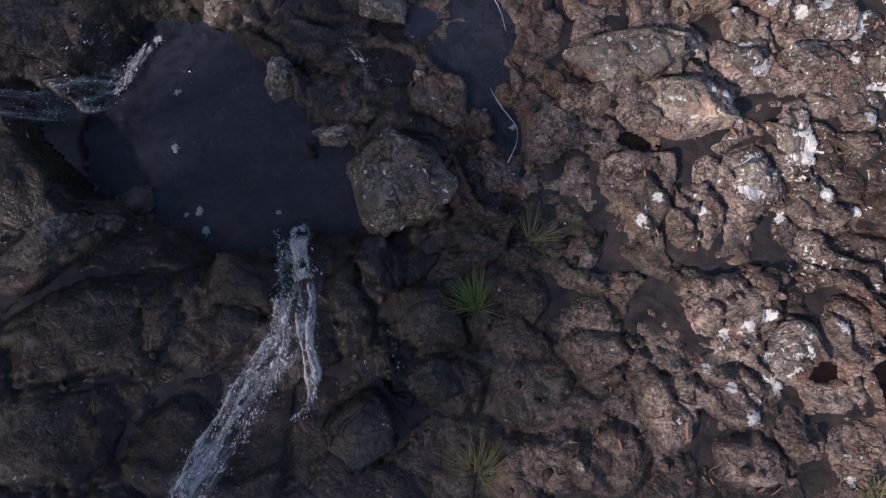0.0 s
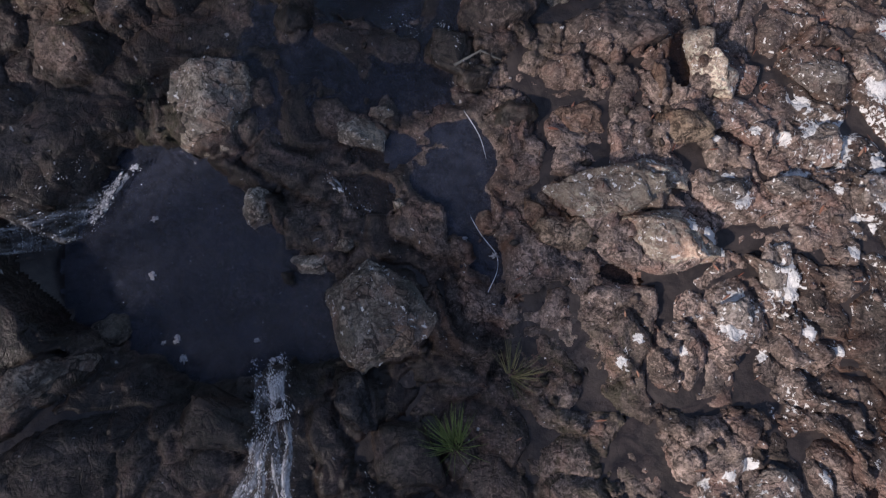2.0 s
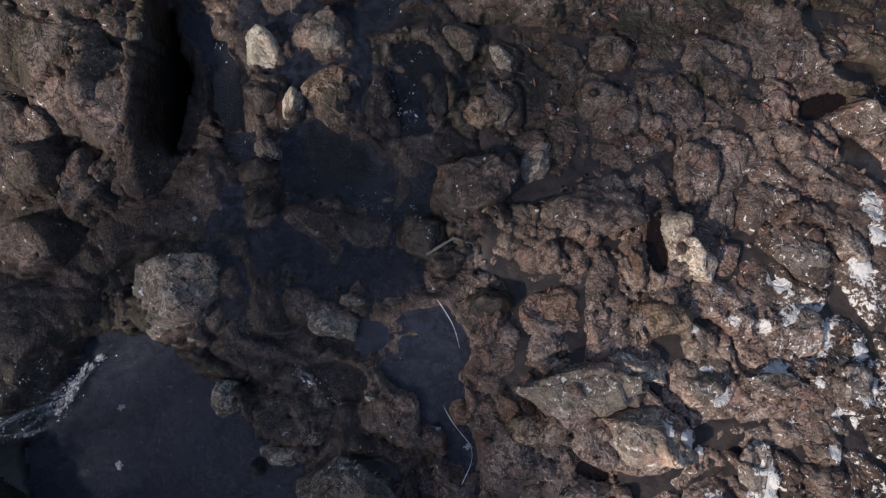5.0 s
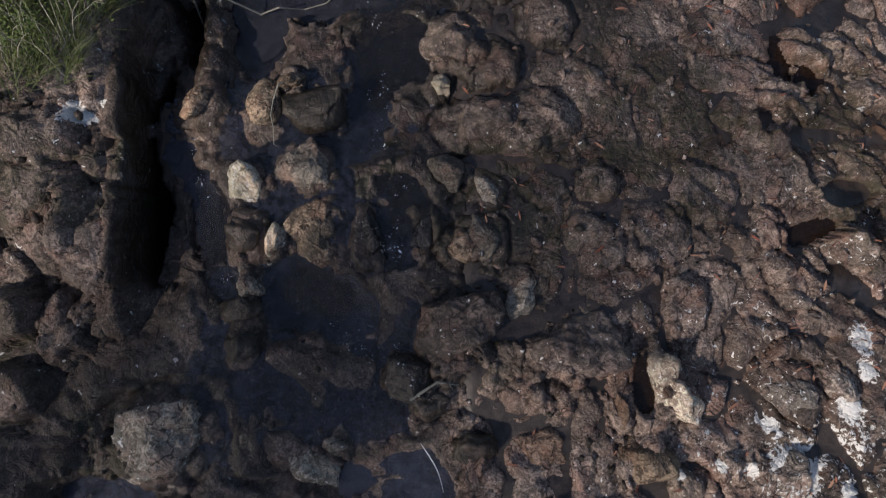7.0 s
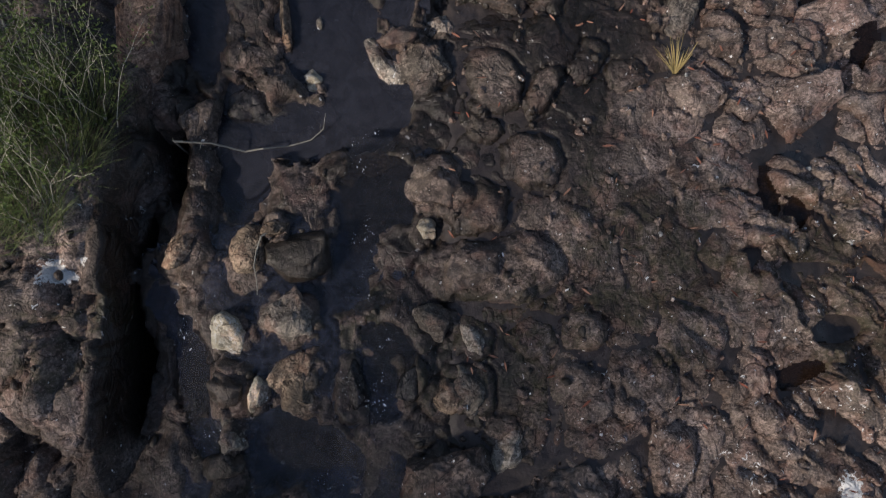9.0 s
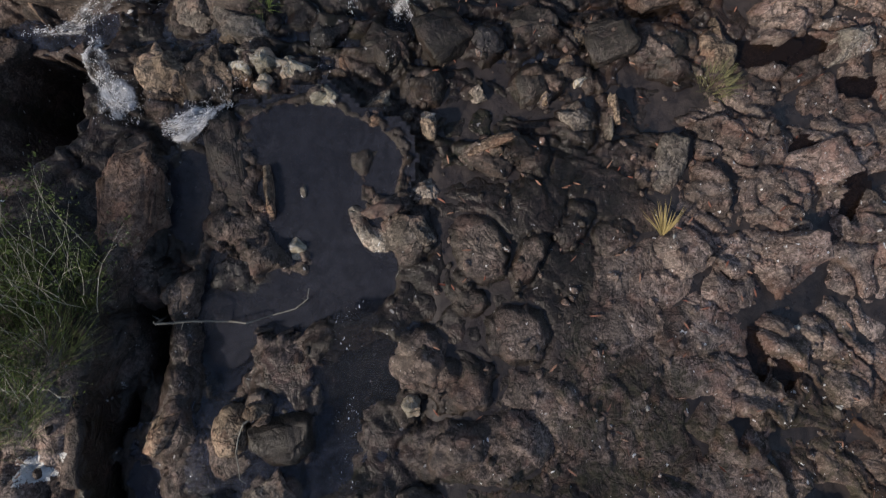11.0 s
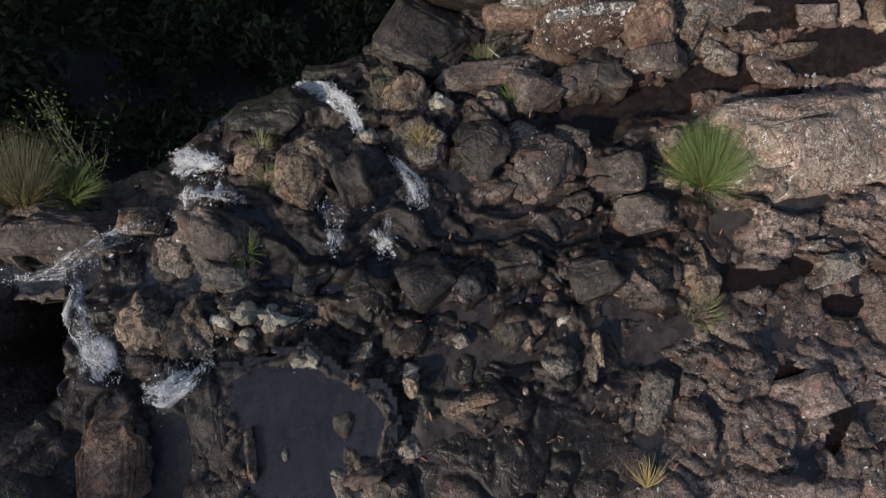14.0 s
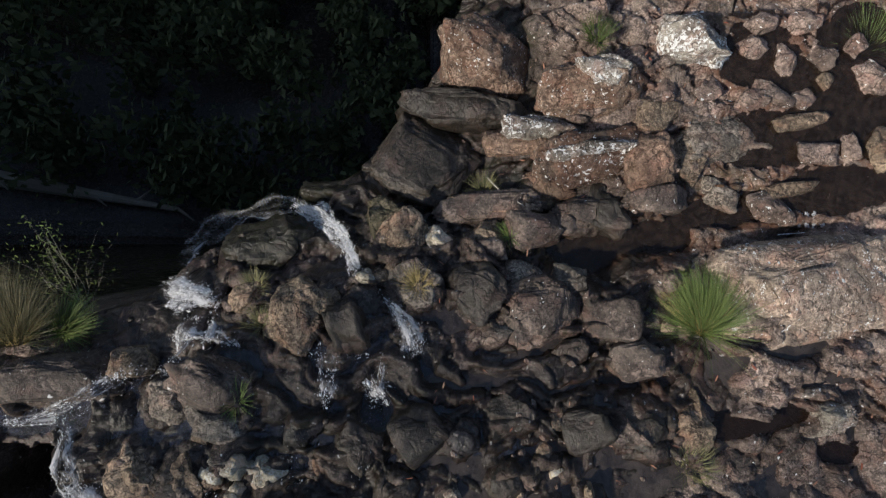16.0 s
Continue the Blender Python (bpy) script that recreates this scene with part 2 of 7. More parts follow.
# sparse white specks painted as sun glints on the wet rock
spark_mat = foam_material("broken_water", 0.26, 2.0, 50.0)
veil_mat = foam_material("water_veil", 0.30, 6.0, 9.0, 0.4)


def leaf_material(name, base, tip, rough=0.55):
    m, n, l, p = nodes_of(name)
    isl = n.new("ShaderNodeNewGeometry").outputs["Random Per Island"]
    col = mix(n, l, isl, base, tip)
    l.new(col, p.inputs["Base Color"])
    p.inputs["Roughness"].default_value = rough
    p.inputs["Specular IOR Level"].default_value = 0.25
    return m


grass_mat = leaf_material("tussock_grass", (0.07, 0.12, 0.03), (0.21, 0.26, 0.09))
straw_mat = leaf_material("straw_grass", (0.30, 0.22, 0.085), (0.45, 0.36, 0.16))
sedge_mat = leaf_material("dull_sedge", (0.10, 0.11, 0.05), (0.22, 0.20, 0.10))
heath_mat = leaf_material("heath_leaves", (0.045, 0.075, 0.02), (0.12, 0.165, 0.05))
twig_mat = leaf_material("grey_twigs", (0.40, 0.37, 0.32), (0.62, 0.58, 0.50), 0.8)
heath_grass_mat = leaf_material("heath_grass", (0.03, 0.05, 0.015), (0.10, 0.13, 0.035))
brink_sedge_mat = leaf_material("brink_sedge", (0.035, 0.042, 0.02), (0.12, 0.10, 0.05))
forest_mat = leaf_material("forest_leaves", (0.052, 0.076, 0.037), (0.125, 0.15, 0.075), 0.7)
dead_mat = leaf_material("dead_wood", (0.20, 0.19, 0.165), (0.28, 0.27, 0.235), 0.9)
red_mat = leaf_material("fallen_leaves", (0.20, 0.06, 0.04), (0.34, 0.21, 0.15), 0.7)
foam_patch_mat = foam_material("still_foam", 0.9, 1.0, 6.0)

# ---------------------------------------------------------------- the creek bed
TABLE = np.random.default_rng(7).random((256, 256))


def vnoise(x, y):
    xi, yi = np.floor(x).astype(int), np.floor(y).astype(int)
    fx, fy = x - xi, y - yi
    fx, fy = fx * fx * (3 - 2 * fx), fy * fy * (3 - 2 * fy)
    a, b = TABLE[xi & 255, yi & 255], TABLE[(xi + 1) & 255, yi & 255]
    c, d = TABLE[xi & 255, (yi + 1) & 255], TABLE[(xi + 1) & 255, (yi + 1) & 255]
    return (a * (1 - fx) + b * fx) * (1 - fy) + (c * (1 - fx) + d * fx) * fy - 0.5


def fbm(x, y, scale, octaves=4, gain=0.5):
    out, amp = 0.0, 1.0
    for k in range(octaves):
        out = out + amp * vnoise(x * scale + 17.3 * k, y * scale + 9.1 * k)
        scale, amp = scale * 2.03, amp * gain
    return out


def crag(x, y, scale, octaves=4, gain=0.55):
    """Rounded lumps with sharp creases between them."""
    out, amp = 0.0, 1.0
    for k in range(octaves):
        out = out + amp * (np.abs(vnoise(x * scale + 7.7 * k, y * scale + 3.9 * k)) * 2 - 0.35)
        scale, amp = scale * 2.1, amp * gain
    return out


def smooth(a, b, x):
    t = np.clip((x - a) / (b - a), 0, 1)
    return t * t * (3 - 2 * t)


def cells(x, y, size, seed):
    """Nearest and second nearest joint cell: gap to the joint, offset from the cell's heart, and two random numbers a cell."""
    u, v = x / size, y / size
    iu, iv = np.floor(u).astype(int), np.floor(v).astype(int)
    rnd = np.random.default_rng(seed).random((64, 64, 4))
    f1, f2 = np.full(u.shape, 9.0), np.full(u.shape, 9.0)
    best = [np.zeros(u.shape) for _ in range(4)]
    for du in (-1, 0, 1):
        for dv in (-1, 0, 1):
            r = rnd[(iu + du) & 63, (iv + dv) & 63]
            ox, oy = u - (iu + du + r[..., 0]), v - (iv + dv + r[..., 1])
            d = np.hypot(ox, oy)
            near = d < f1
            f2 = np.where(near, f1, np.minimum(f2, d))
            f1 = np.where(near, d, f1)
            for k, val in enumerate((ox, oy, r[..., 2], r[..., 3])):
                best[k] = np.where(near, val, best[k])
    return f2 - f1, best


def spaced(lo, hi, step, far):
    core = np.arange(lo, hi + step / 2, step)
    out, s = [], step
    while sum(out) < far:
        s *= 1.32
        out.append(s)
    grow = np.cumsum(out)
    return np.concatenate([lo - grow[::-1], core, hi + grow])


GX = spaced(-5.0, 8.0, 0.024, 260.0)
GY = spaced(-3.3, 16.4, 0.024, 260.0)
X, Y = np.meshgrid(GX, GY)

# mean height of the rock, column by column from the left bank to the right flats
ROWS_Y = [-4, -1, 0, 2, 4, 6, 8, 9.3, 10.5, 11.5, 12.3, 13, 14.5, 17]
COLUMNS = {
    -4.0: [1.6, 0.95, 0.6, 0.5, 0.05, 0.0, -0.35, -1.1, -1.35, -2.0, -2.4, -2.8, -3.2, -3.4],
    -2.3: [1.2, 0.6, 0.22, 0.1, -0.2, -0.45, -0.85, -1.05, -1.55, -2.2, -2.8, -3.0, -3.4, -3.6],
    0.0: [0.8, 0.35, 0.17, 0.0, -0.3, -0.55, -0.85, -1.2, -1.5, -1.85, -2.6, -3.1, -3.8, -4.2],
    2.0: [1.4, 0.75, 0.4, 0.12, -0.28, -0.55, -0.95, -1.4, -1.7, -2.05, -2.4, -2.7, -3.0, -3.2],
    3.5: [1.5, 0.9, 0.45, 0.05, -0.45, -0.8, -1.35, -1.65, -1.85, -2.0, -2.15, -2.25, -2.5, -2.6],
    6.0: [1.5, 0.95, 0.45, 0.0, -0.7, -1.15, -1.65, -1.85, -1.95, -2.15, -2.35, -2.45, -2.5, -2.6],
}
keys = list(COLUMNS)
cols = [np.interp(GY, ROWS_Y, COLUMNS[k]) for k in keys]
H = np.zeros(X.shape)
for j in range(len(GY)):
    H[j] = np.interp(GX, keys, [c[j] for c in cols])
inner = smooth(-5.3, -4.6, X) * smooth(8.3, 7.5, X) * smooth(-3.6, -2.9, Y)
H += 0.27 * smooth(-2.30, -2.38, X - 0.17 * smooth(6.2, 6.7, Y) + 0.14 * fbm(X, Y, 1.6, 3)) * smooth(3.5, 4.2, Y + 0.8 * (X + 2.4)) * smooth(8.0, 7.4, Y)
H -= 0.20 * smooth(-2.36, -2.30, X) * smooth(-1.75, -2.0, X) * smooth(3.6, 4.2, Y) * smooth(7.4, 6.8, Y)

# wet course of the stream
course = np.interp(Y, [-4, -1, 1, 2.5, 4, 5.5, 7, 8.5, 10, 13], [-2.6, -1.9, -1.7, -0.7, -0.5, -0.4, -0.3, -0.2, 0.7, 0.2])
reach = np.interp(Y, [-4, -1, 1, 2.5, 4, 6, 8, 9.5, 11.5, 13], [2.9, 2.5, 1.9, 1.6, 1.5, 1.8, 3.0, 4.0, 3.6, 2.4])
edge = np.abs(X - course) + 1.1 * fbm(X, Y, 0.9, 4)
WET = smooth(reach + 0.45, reach - 0.35, edge)
# the left side and the near corner are darkened through the same mask
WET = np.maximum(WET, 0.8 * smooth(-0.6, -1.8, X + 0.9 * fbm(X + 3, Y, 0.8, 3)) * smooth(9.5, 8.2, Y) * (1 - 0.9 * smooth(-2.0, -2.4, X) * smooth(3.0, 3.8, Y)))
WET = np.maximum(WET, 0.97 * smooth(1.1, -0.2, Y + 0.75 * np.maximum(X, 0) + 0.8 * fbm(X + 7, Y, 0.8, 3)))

WET = WET * (1 - 0.85 * smooth(0.5, 0.85, X + 0.2 * fbm(X, Y, 2.0, 2)) * smooth(0.2, 0.6, Y) * smooth(3.6, 3.0, Y))

# jointed blocks, warped, stretched across the slope lower down
wx = X + 0.52 * fbm(X, Y, 1.2, 3) + 0.08 * fbm(X + 5, Y, 5.0, 2)
wy = Y + 0.52 * fbm(X + 31, Y + 11, 1.2, 3) + 0.08 * fbm(X, Y + 9, 5.0, 2)
open_joint = smooth(-0.22, 0.22, fbm(X + 13, Y + 7, 0.9, 3))
wy = np.where(wy > 8, 8 + (wy - 8) * 1.45, wy)
lean = wx * 0.88 + wy * 0.30
gap, (ox, oy, r1, r2) = cells(lean, wy - 0.2 * wx, 0.85, 3)
joint = np.exp(-(gap / 0.09) ** 2)
TONE = 0.5 + 0.45 * (r2 - 0.5)
big = 0.15 * (r1 - 0.5) + (r2 - 0.5) * 0.34 * ox + (r1 - 0.5) * 0.34 * oy - 0.10 * open_joint * np.exp(-(gap / 0.04) ** 2) + 0.05 * smooth(0.0, 0.42, gap) - 0.04 * (ox ** 2 + oy ** 2)
gap, (ox, oy, r1, r2) = cells(lean + 3.3, wy + 0.15 * wx, 0.34, 5)
joint = np.maximum(joint, 0.5 * np.exp(-(gap / 0.10) ** 2))
# regional steps of tone: sunlit and shaded stretches put into the rock's colour
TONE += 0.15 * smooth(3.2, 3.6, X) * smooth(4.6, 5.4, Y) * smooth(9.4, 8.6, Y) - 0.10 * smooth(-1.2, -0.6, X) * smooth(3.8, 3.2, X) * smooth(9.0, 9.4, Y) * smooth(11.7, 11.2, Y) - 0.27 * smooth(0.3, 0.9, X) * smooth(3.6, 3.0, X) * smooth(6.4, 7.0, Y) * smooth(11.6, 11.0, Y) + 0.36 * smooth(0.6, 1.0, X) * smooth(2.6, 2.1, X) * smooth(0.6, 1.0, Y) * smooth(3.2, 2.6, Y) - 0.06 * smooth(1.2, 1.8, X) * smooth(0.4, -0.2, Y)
# shade under the bank's step, put into the rock's wet and tone values
WALL_SHADE = smooth(-2.50, -2.38, X) * smooth(-1.95, -2.1, X) * smooth(3.7, 4.2, Y) * smooth(7.6, 7.2, Y)
WET = np.maximum(WET, WALL_SHADE)
TONE -= 0.5 * WALL_SHADE
# more such steps for lit and shaded areas, then random variation
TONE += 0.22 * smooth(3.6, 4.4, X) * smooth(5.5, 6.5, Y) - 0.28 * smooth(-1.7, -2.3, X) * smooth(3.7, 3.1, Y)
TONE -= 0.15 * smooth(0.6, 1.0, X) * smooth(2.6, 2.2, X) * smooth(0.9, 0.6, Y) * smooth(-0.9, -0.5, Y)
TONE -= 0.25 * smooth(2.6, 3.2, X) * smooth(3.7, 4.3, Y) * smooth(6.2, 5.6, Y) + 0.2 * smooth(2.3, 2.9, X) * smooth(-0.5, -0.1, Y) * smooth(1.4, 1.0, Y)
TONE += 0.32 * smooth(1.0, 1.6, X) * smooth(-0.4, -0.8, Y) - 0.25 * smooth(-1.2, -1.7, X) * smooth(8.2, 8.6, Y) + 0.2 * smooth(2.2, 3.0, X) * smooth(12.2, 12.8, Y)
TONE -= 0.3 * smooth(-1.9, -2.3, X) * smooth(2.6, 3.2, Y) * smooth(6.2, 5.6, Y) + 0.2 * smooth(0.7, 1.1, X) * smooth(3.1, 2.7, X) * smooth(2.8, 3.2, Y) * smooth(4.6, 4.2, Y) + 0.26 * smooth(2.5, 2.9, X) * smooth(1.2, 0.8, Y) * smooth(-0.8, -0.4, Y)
TONE += 0.62 * fbm(X + 21, Y + 5, 0.75, 4, 0.55)
TONE += 0.40 * (r1 - 0.5) + 0.2 * smooth(-2.1, -2.5, X) * smooth(4.2, 5.0, Y) * smooth(9, 8, Y)
small = 0.045 * (r1 - 0.5) + (r2 - 0.5) * 0.12 * ox - 0.035 * (1 - open_joint) * np.exp(-(gap / 0.07) ** 2) + 0.012 * smooth(0.0, 0.5, gap)
gap, (ox, oy, r1, r2) = cells(lean + 1.7, wy, 0.13, 9)
tiny = 0.013 * (r1 - 0.5) - 0.009 * np.exp(-(gap / 0.10) ** 2)
rough = (1 + 0.5 * smooth(8.4, 9.4, Y) * smooth(2.5, 1.2, X)) * (0.5 + 0.9 * smooth(-0.25, 0.3, fbm(X + 3, Y + 40, 0.7, 3))) * (1 - 0.35 * WET * smooth(8.5, 7.5, Y))
calm = 1 - 0.5 * np.maximum(smooth(-2.2, -1.8, X) * smooth(0.9, 0.4, X) * smooth(2.0, 2.5, Y) * smooth(6.9, 6.3, Y), 0.9 * np.maximum(smooth(0.3, 1.2, X) * smooth(4.4, 3.4, X) * smooth(3.2, 4.4, Y) * smooth(9.0, 7.8, Y), np.maximum(smooth(0.6, -0.6, X) * smooth(0.9, 0.0, Y), smooth(-2.1, -2.6, X) * smooth(2.6, 3.6, Y) * smooth(8.5, 7.5, Y))))
tread = (wy + 0.12 * wx + 0.25 * fbm(X, Y + 70, 0.9, 2)) / 0.66
tread = tread - np.floor(tread)
H += 0.20 * (tread - smooth(0.80, 1.0, tread) - 0.1) * smooth(9.1, 9.7, Y) * smooth(13.6, 13.0, Y) * smooth(-1.8, -1.2, X) * smooth(4.2, 3.4, X)
flat = 1 - 0.3 * WET
H += inner * calm * flat * (-0.06 + big * (0.8 - 0.4 * smooth(0.2, 1.2, X) * smooth(4.0, 3.0, X) * smooth(3.5, 4.5, Y) * smooth(8.2, 7.2, Y)) + small * rough + tiny * rough + 0.10 * fbm(X, Y, 1.1, 3) + 0.085 * crag(wx * 0.8 + wy * 0.3, wy, 2.3, 4, 0.52) + 0.008 * fbm(X, Y, 22.0, 2))
H += (1 - inner) * 0.02 * np.hypot(X, Y) * fbm(X, Y, 0.06, 4)
H += 0.35 * np.clip(-X - 5.5, 0, 60) * (Y < 40) + 0.12 * np.clip(X - 9, 0, 120) - 0.1 * np.clip(Y + 3, -150, 0)

# still pools: level and the ovals (x, y, half-widths, turn) that make up each one
POOLS = {
    "upper_pool": (-0.12, pool_mat, 0.28, [(-2.35, 1.12, 1.02, 0.98, 0), (-1.5, 0.68, 0.80, 0.55, 0), (-1.0, 0.42, 0.40, 0.32, 0), (-1.9, 0.3, 0.55, 0.36, 0), (-2.5, 1.72, 0.62, 0.55, 0), (-2.72, 1.45, 0.46, 0.60, 0)]),
    "side_pool": (-0.08, pool_mat, 0.14, [(0.26, 2.02, 0.46, 0.44, 0), (0.42, 1.58, 0.30, 0.36, 0), (0.60, 1.15, 0.15, 0.36, 22)]),
    "shelf_water": (-0.10, shallow_mat, 0.03, [(-0.58, 1.74, 0.30, 0.22, 0), (-0.35, 2.15, 0.30, 0.16, 0)]),
    "middle_pool": (-0.40, shallow_mat, 0.06, [(-0.78, 3.92, 0.42, 0.42, 0), (-1.46, 4.25, 0.17, 0.42, 10), (-0.35, 3.75, 0.32, 0.36, 0), (0.2, 4.6, 0.3, 0.5, 10)]),
    "bank_channel": (-0.58, pool_mat, 0.20, [(-1.78, 4.75, 0.14, 0.62, 12), (-2.02, 5.2, 0.12, 0.35, 15)]),
    "ledge_pool": (-0.66, shallow_mat, 0.05, [(0.12, 6.35, 0.45, 0.42, 0), (-0.12, 5.75, 0.25, 0.4, 0)]),
    "lower_pool": (-0.90, grey_pool_mat, 0.30, [(-0.42, 8.2, 0.55, 0.92, 0), (-0.02, 7.35, 0.50, 0.58, 0), (0.28, 8.35, 0.22, 0.38, 0), (0.0, 8.66, 0.34, 0.24, 0), (-0.66, 8.72, 0.56, 0.34, 0), (-1.30, 6.85, 0.33, 0.75, 0), (-0.75, 7.0, 0.6, 0.35, 0), (-1.70, 8.12, 0.23, 0.56, 0)]),
    "left_runnel": (-1.38, film_mat, 0.15, [(-3.62, 10.0, 0.62, 0.13, 0), (-2.9, 10.05, 0.2, 0.2, 0)]),
    "dark_trough": (-1.98, tea_mat, 0.25, [(3.62, 10.42, 0.46, 0.18, 0), (4.15, 10.55, 0.2, 0.14, 30)]),
    "tea_pool": (-2.46, tea_mat, 0.25, [(3.05, 11.95, 0.52, 0.27, 10), (3.75, 12.12, 0.62, 0.25, 5), (4.9, 12.52, 0.95, 0.22, 8), (6.3, 12.8, 0.95, 0.33, 5), (5.5, 13.45, 0.72, 0.42, 10), (6.7, 13.75, 0.7, 0.62, 0), (5.25, 14.5, 0.55, 0.42, 0), (6.6, 14.7, 0.6, 0.5, 0), (5.9, 14.1, 0.6, 0.4, 0)]),
}
PUDDLES = [(4.40, 4.48, 0.26, 0.13, 20), (4.33, 6.30, 0.10, 0.26, 15), (4.62, 6.12, 0.12, 0.16, 0), (5.22, 8.60, 0.24, 0.2, 30), (5.70, 8.04, 0.12, 0.28, -20),
           (4.68, 9.84, 0.46, 0.13, 10), (5.28, 9.93, 0.34, 0.15, 15), (3.66, -1.10, 0.12, 0.3, 10), (2.47, 2.95, 0.12, 0.27, 0), (1.78, 1.0, 0.15, 0.07, -20), (6.1, 9.5, 0.3, 0.16, 0), (3.12, -1.0, 0.16, 0.12, 0)]
PITS = [(-3.40, 9.10, 0.55, 0.80, 0, 1.6), (4.88, 4.88, 0.34, 0.16, 8, 0.45), (-3.42, 0.98, 0.26, 0.60, 35, 0.8), (0.45, 10.1, 0.2, 0.25, 0, 0.3), (-2.22, 5.0, 0.13, 1.15, -1, 0.9), (-2.0, 6.75, 0.14, 0.6, 8, 0.7)]


def oval(x, y, rx, ry, turn):
    c, s = math.cos(radians(turn)), math.sin(radians(turn))
    dx, dy = X - x, Y - y
    return 1 - np.hypot((dx * c + dy * s) / rx, (-dx * s + dy * c) / ry)


wob = 0.30 * fbm(X, Y, 2.2, 3) + 0.22 * fbm(X + 9, Y, 6.0, 3, 0.6)
FIELDS = {}
UNDER = np.zeros(X.shape)
RUST = 0.25 * smooth(0.0, 0.35, fbm(X + 50, Y, 0.6, 3))
for name, (level, mat, depth, ovals) in POOLS.items():
    f = np.full(X.shape, -9.0)
    for o in ovals:
        f = np.maximum(f, oval(*o) * min(o[2], o[3]))
    f = f + wob * 0.30 + 1.1 * small + 0.8 * tiny
    FIELDS[name] = f
    rim = smooth(-0.22, -0.02, f)
    H = np.where(f < 0.0, np.maximum(H, (level + 0.012 + 0.10 * np.abs(fbm(X, Y + 4, 3.6, 4))) * rim + H * (1 - rim)), H)
    H = np.where((f < 0.0) & (f > -0.22), H * (1 - rim * 0.55) + np.minimum(H, level + 0.05 - 0.9 * f) * rim * 0.55, H)
    H = np.where(f >= 0, level + 0.02 - depth * smooth(0, 0.26, f) - 0.04 * smooth(0.0, 0.03, f) + (0.10 if mat is shallow_mat else 0.05) * fbm(X, Y, 4.0, 4) + 0.5 * small, H)
    UNDER = np.maximum(UNDER, smooth(-0.10, 0.05, f))
    if mat is tea_mat:
        RUST = np.maximum(RUST, smooth(-0.30, 0.0, f))
TONE += 0.4 * UNDER * smooth(1.3, 1.5, Y) * smooth(3.6, 3.3, Y) * smooth(-1.4, -1.2, X)
RUST = np.maximum(RUST, smooth(0.45, 0.1, np.hypot((X - 0.62) / 0.8, (Y - 1.35) / 1.1)))
H += 0.7 * small * smooth(0.10, 0.0, UNDER) * smooth(-0.0, 0.0001, UNDER)


def swell(x, y, length, width, turn, height, dry_top, tone):
    """A worn hump of the bedrock with a joint round it, a tilted top and a rough skin."""
    m = 0.8 * length + 0.2
    i0, i1 = np.searchsorted(GX, [x - m, x + m])
    j0, j1 = np.searchsorted(GY, [y - m, y + m])
    s = (slice(j0, j1), slice(i0, i1))
    c, d = math.cos(radians(turn)), math.sin(radians(turn))
    dx, dy = (X[s] - x) + 0.15 * fbm(X[s] + 3 * x, Y[s], 3.2, 4, 0.55), (Y[s] - y) + 0.15 * fbm(X[s], Y[s] + 3 * y, 3.2, 4, 0.6)
    u, v = (dx * c + dy * d) / (length / 2), (-dx * d + dy * c) / (width / 2)
    r = (np.abs(u) ** 2.6 + np.abs(v) ** 2.6) ** (1 / 2.6)
    k = smooth(1.12, 0.60, r)
    tilt = 1 + 0.35 * (u * math.sin(7 * x) + v * math.sin(9 * y))
    H[s] += height * k * tilt - 0.045 * np.exp(-((r - 1.08) / 0.06) ** 2)
    WET[s] *= 1 - dry_top * smooth(1.0, 0.6, r)
    TONE[s] = TONE[s] * (1 - 0.6 * k) + 0.6 * k * tone + 0.12 * k * fbm(X[s], Y[s], 4.0, 3)


swell(-1.55, 1.60, 0.45, 0.42, 0, 0.07, 0.5, .5)
swell(-0.43, 0.73, 0.76, 0.67, 20, 0.05, 0.5, .5)
swell(-0.25, 0.42, 0.61, 0.41, 0, 0.09, 0.7, 0.7)
swell(0.39, 0.65, 0.86, 0.61, 70, 0.05, 0.25, 0.42)
swell(-1.06, 1.09, 0.50, 0.21, 12, 0.04, 0.5, .5)
swell(-0.74, 1.29, 0.25, 0.15, 20, 0.03, 0.5, .5)
swell(-1.29, 0.95, 0.13, 0.13, 0, 0.05, 0.25, 0.42)
swell(-0.21, 1.65, 0.14, 0.14, 0, 0.02, 0.5, .5)
swell(-1.02, 1.48, 0.83, 0.77, 30, 0.03, 0.25, 0.42)
swell(1.84, 1.84, 0.86, 0.36, -8, 0.09, 0.9, 0.76)
swell(2.13, 1.27, 0.94, 0.65, -5, 0.12, 0.9, 0.76)
swell(1.40, 1.64, 0.61, 0.56, 20, 0.09, 0.9, 0.76)
swell(1.12, 1.51, 0.53, 0.35, -40, 0.03, 0.5, .5)
swell(0.63, 1.50, 0.41, 0.35, -50, 0.02, 0.5, .5)
swell(1.72, 1.15, 0.50, 0.30, 10, 0.07, 0.6, 0.58)
swell(-3.43, 0.01, 1.23, 0.48, 32, 0.09, 0.5, .5)
swell(-3.00, 0.45, 0.66, 0.39, 35, 0.07, 0.5, .5)
swell(-2.96, -0.70, 1.19, 0.92, 20, 0.09, 0.25, 0.42)
swell(-2.11, -0.58, 0.91, 0.81, -30, 0.09, 0.25, 0.42)
swell(-1.77, -0.29, 0.64, 0.44, -20, 0.08, 0.25, 0.42)
swell(-3.08, -1.50, 1.04, 0.83, 0, 0.10, 0.25, 0.42)
swell(-2.26, -1.64, 0.81, 0.63, 40, 0.09, 0.25, 0.42)
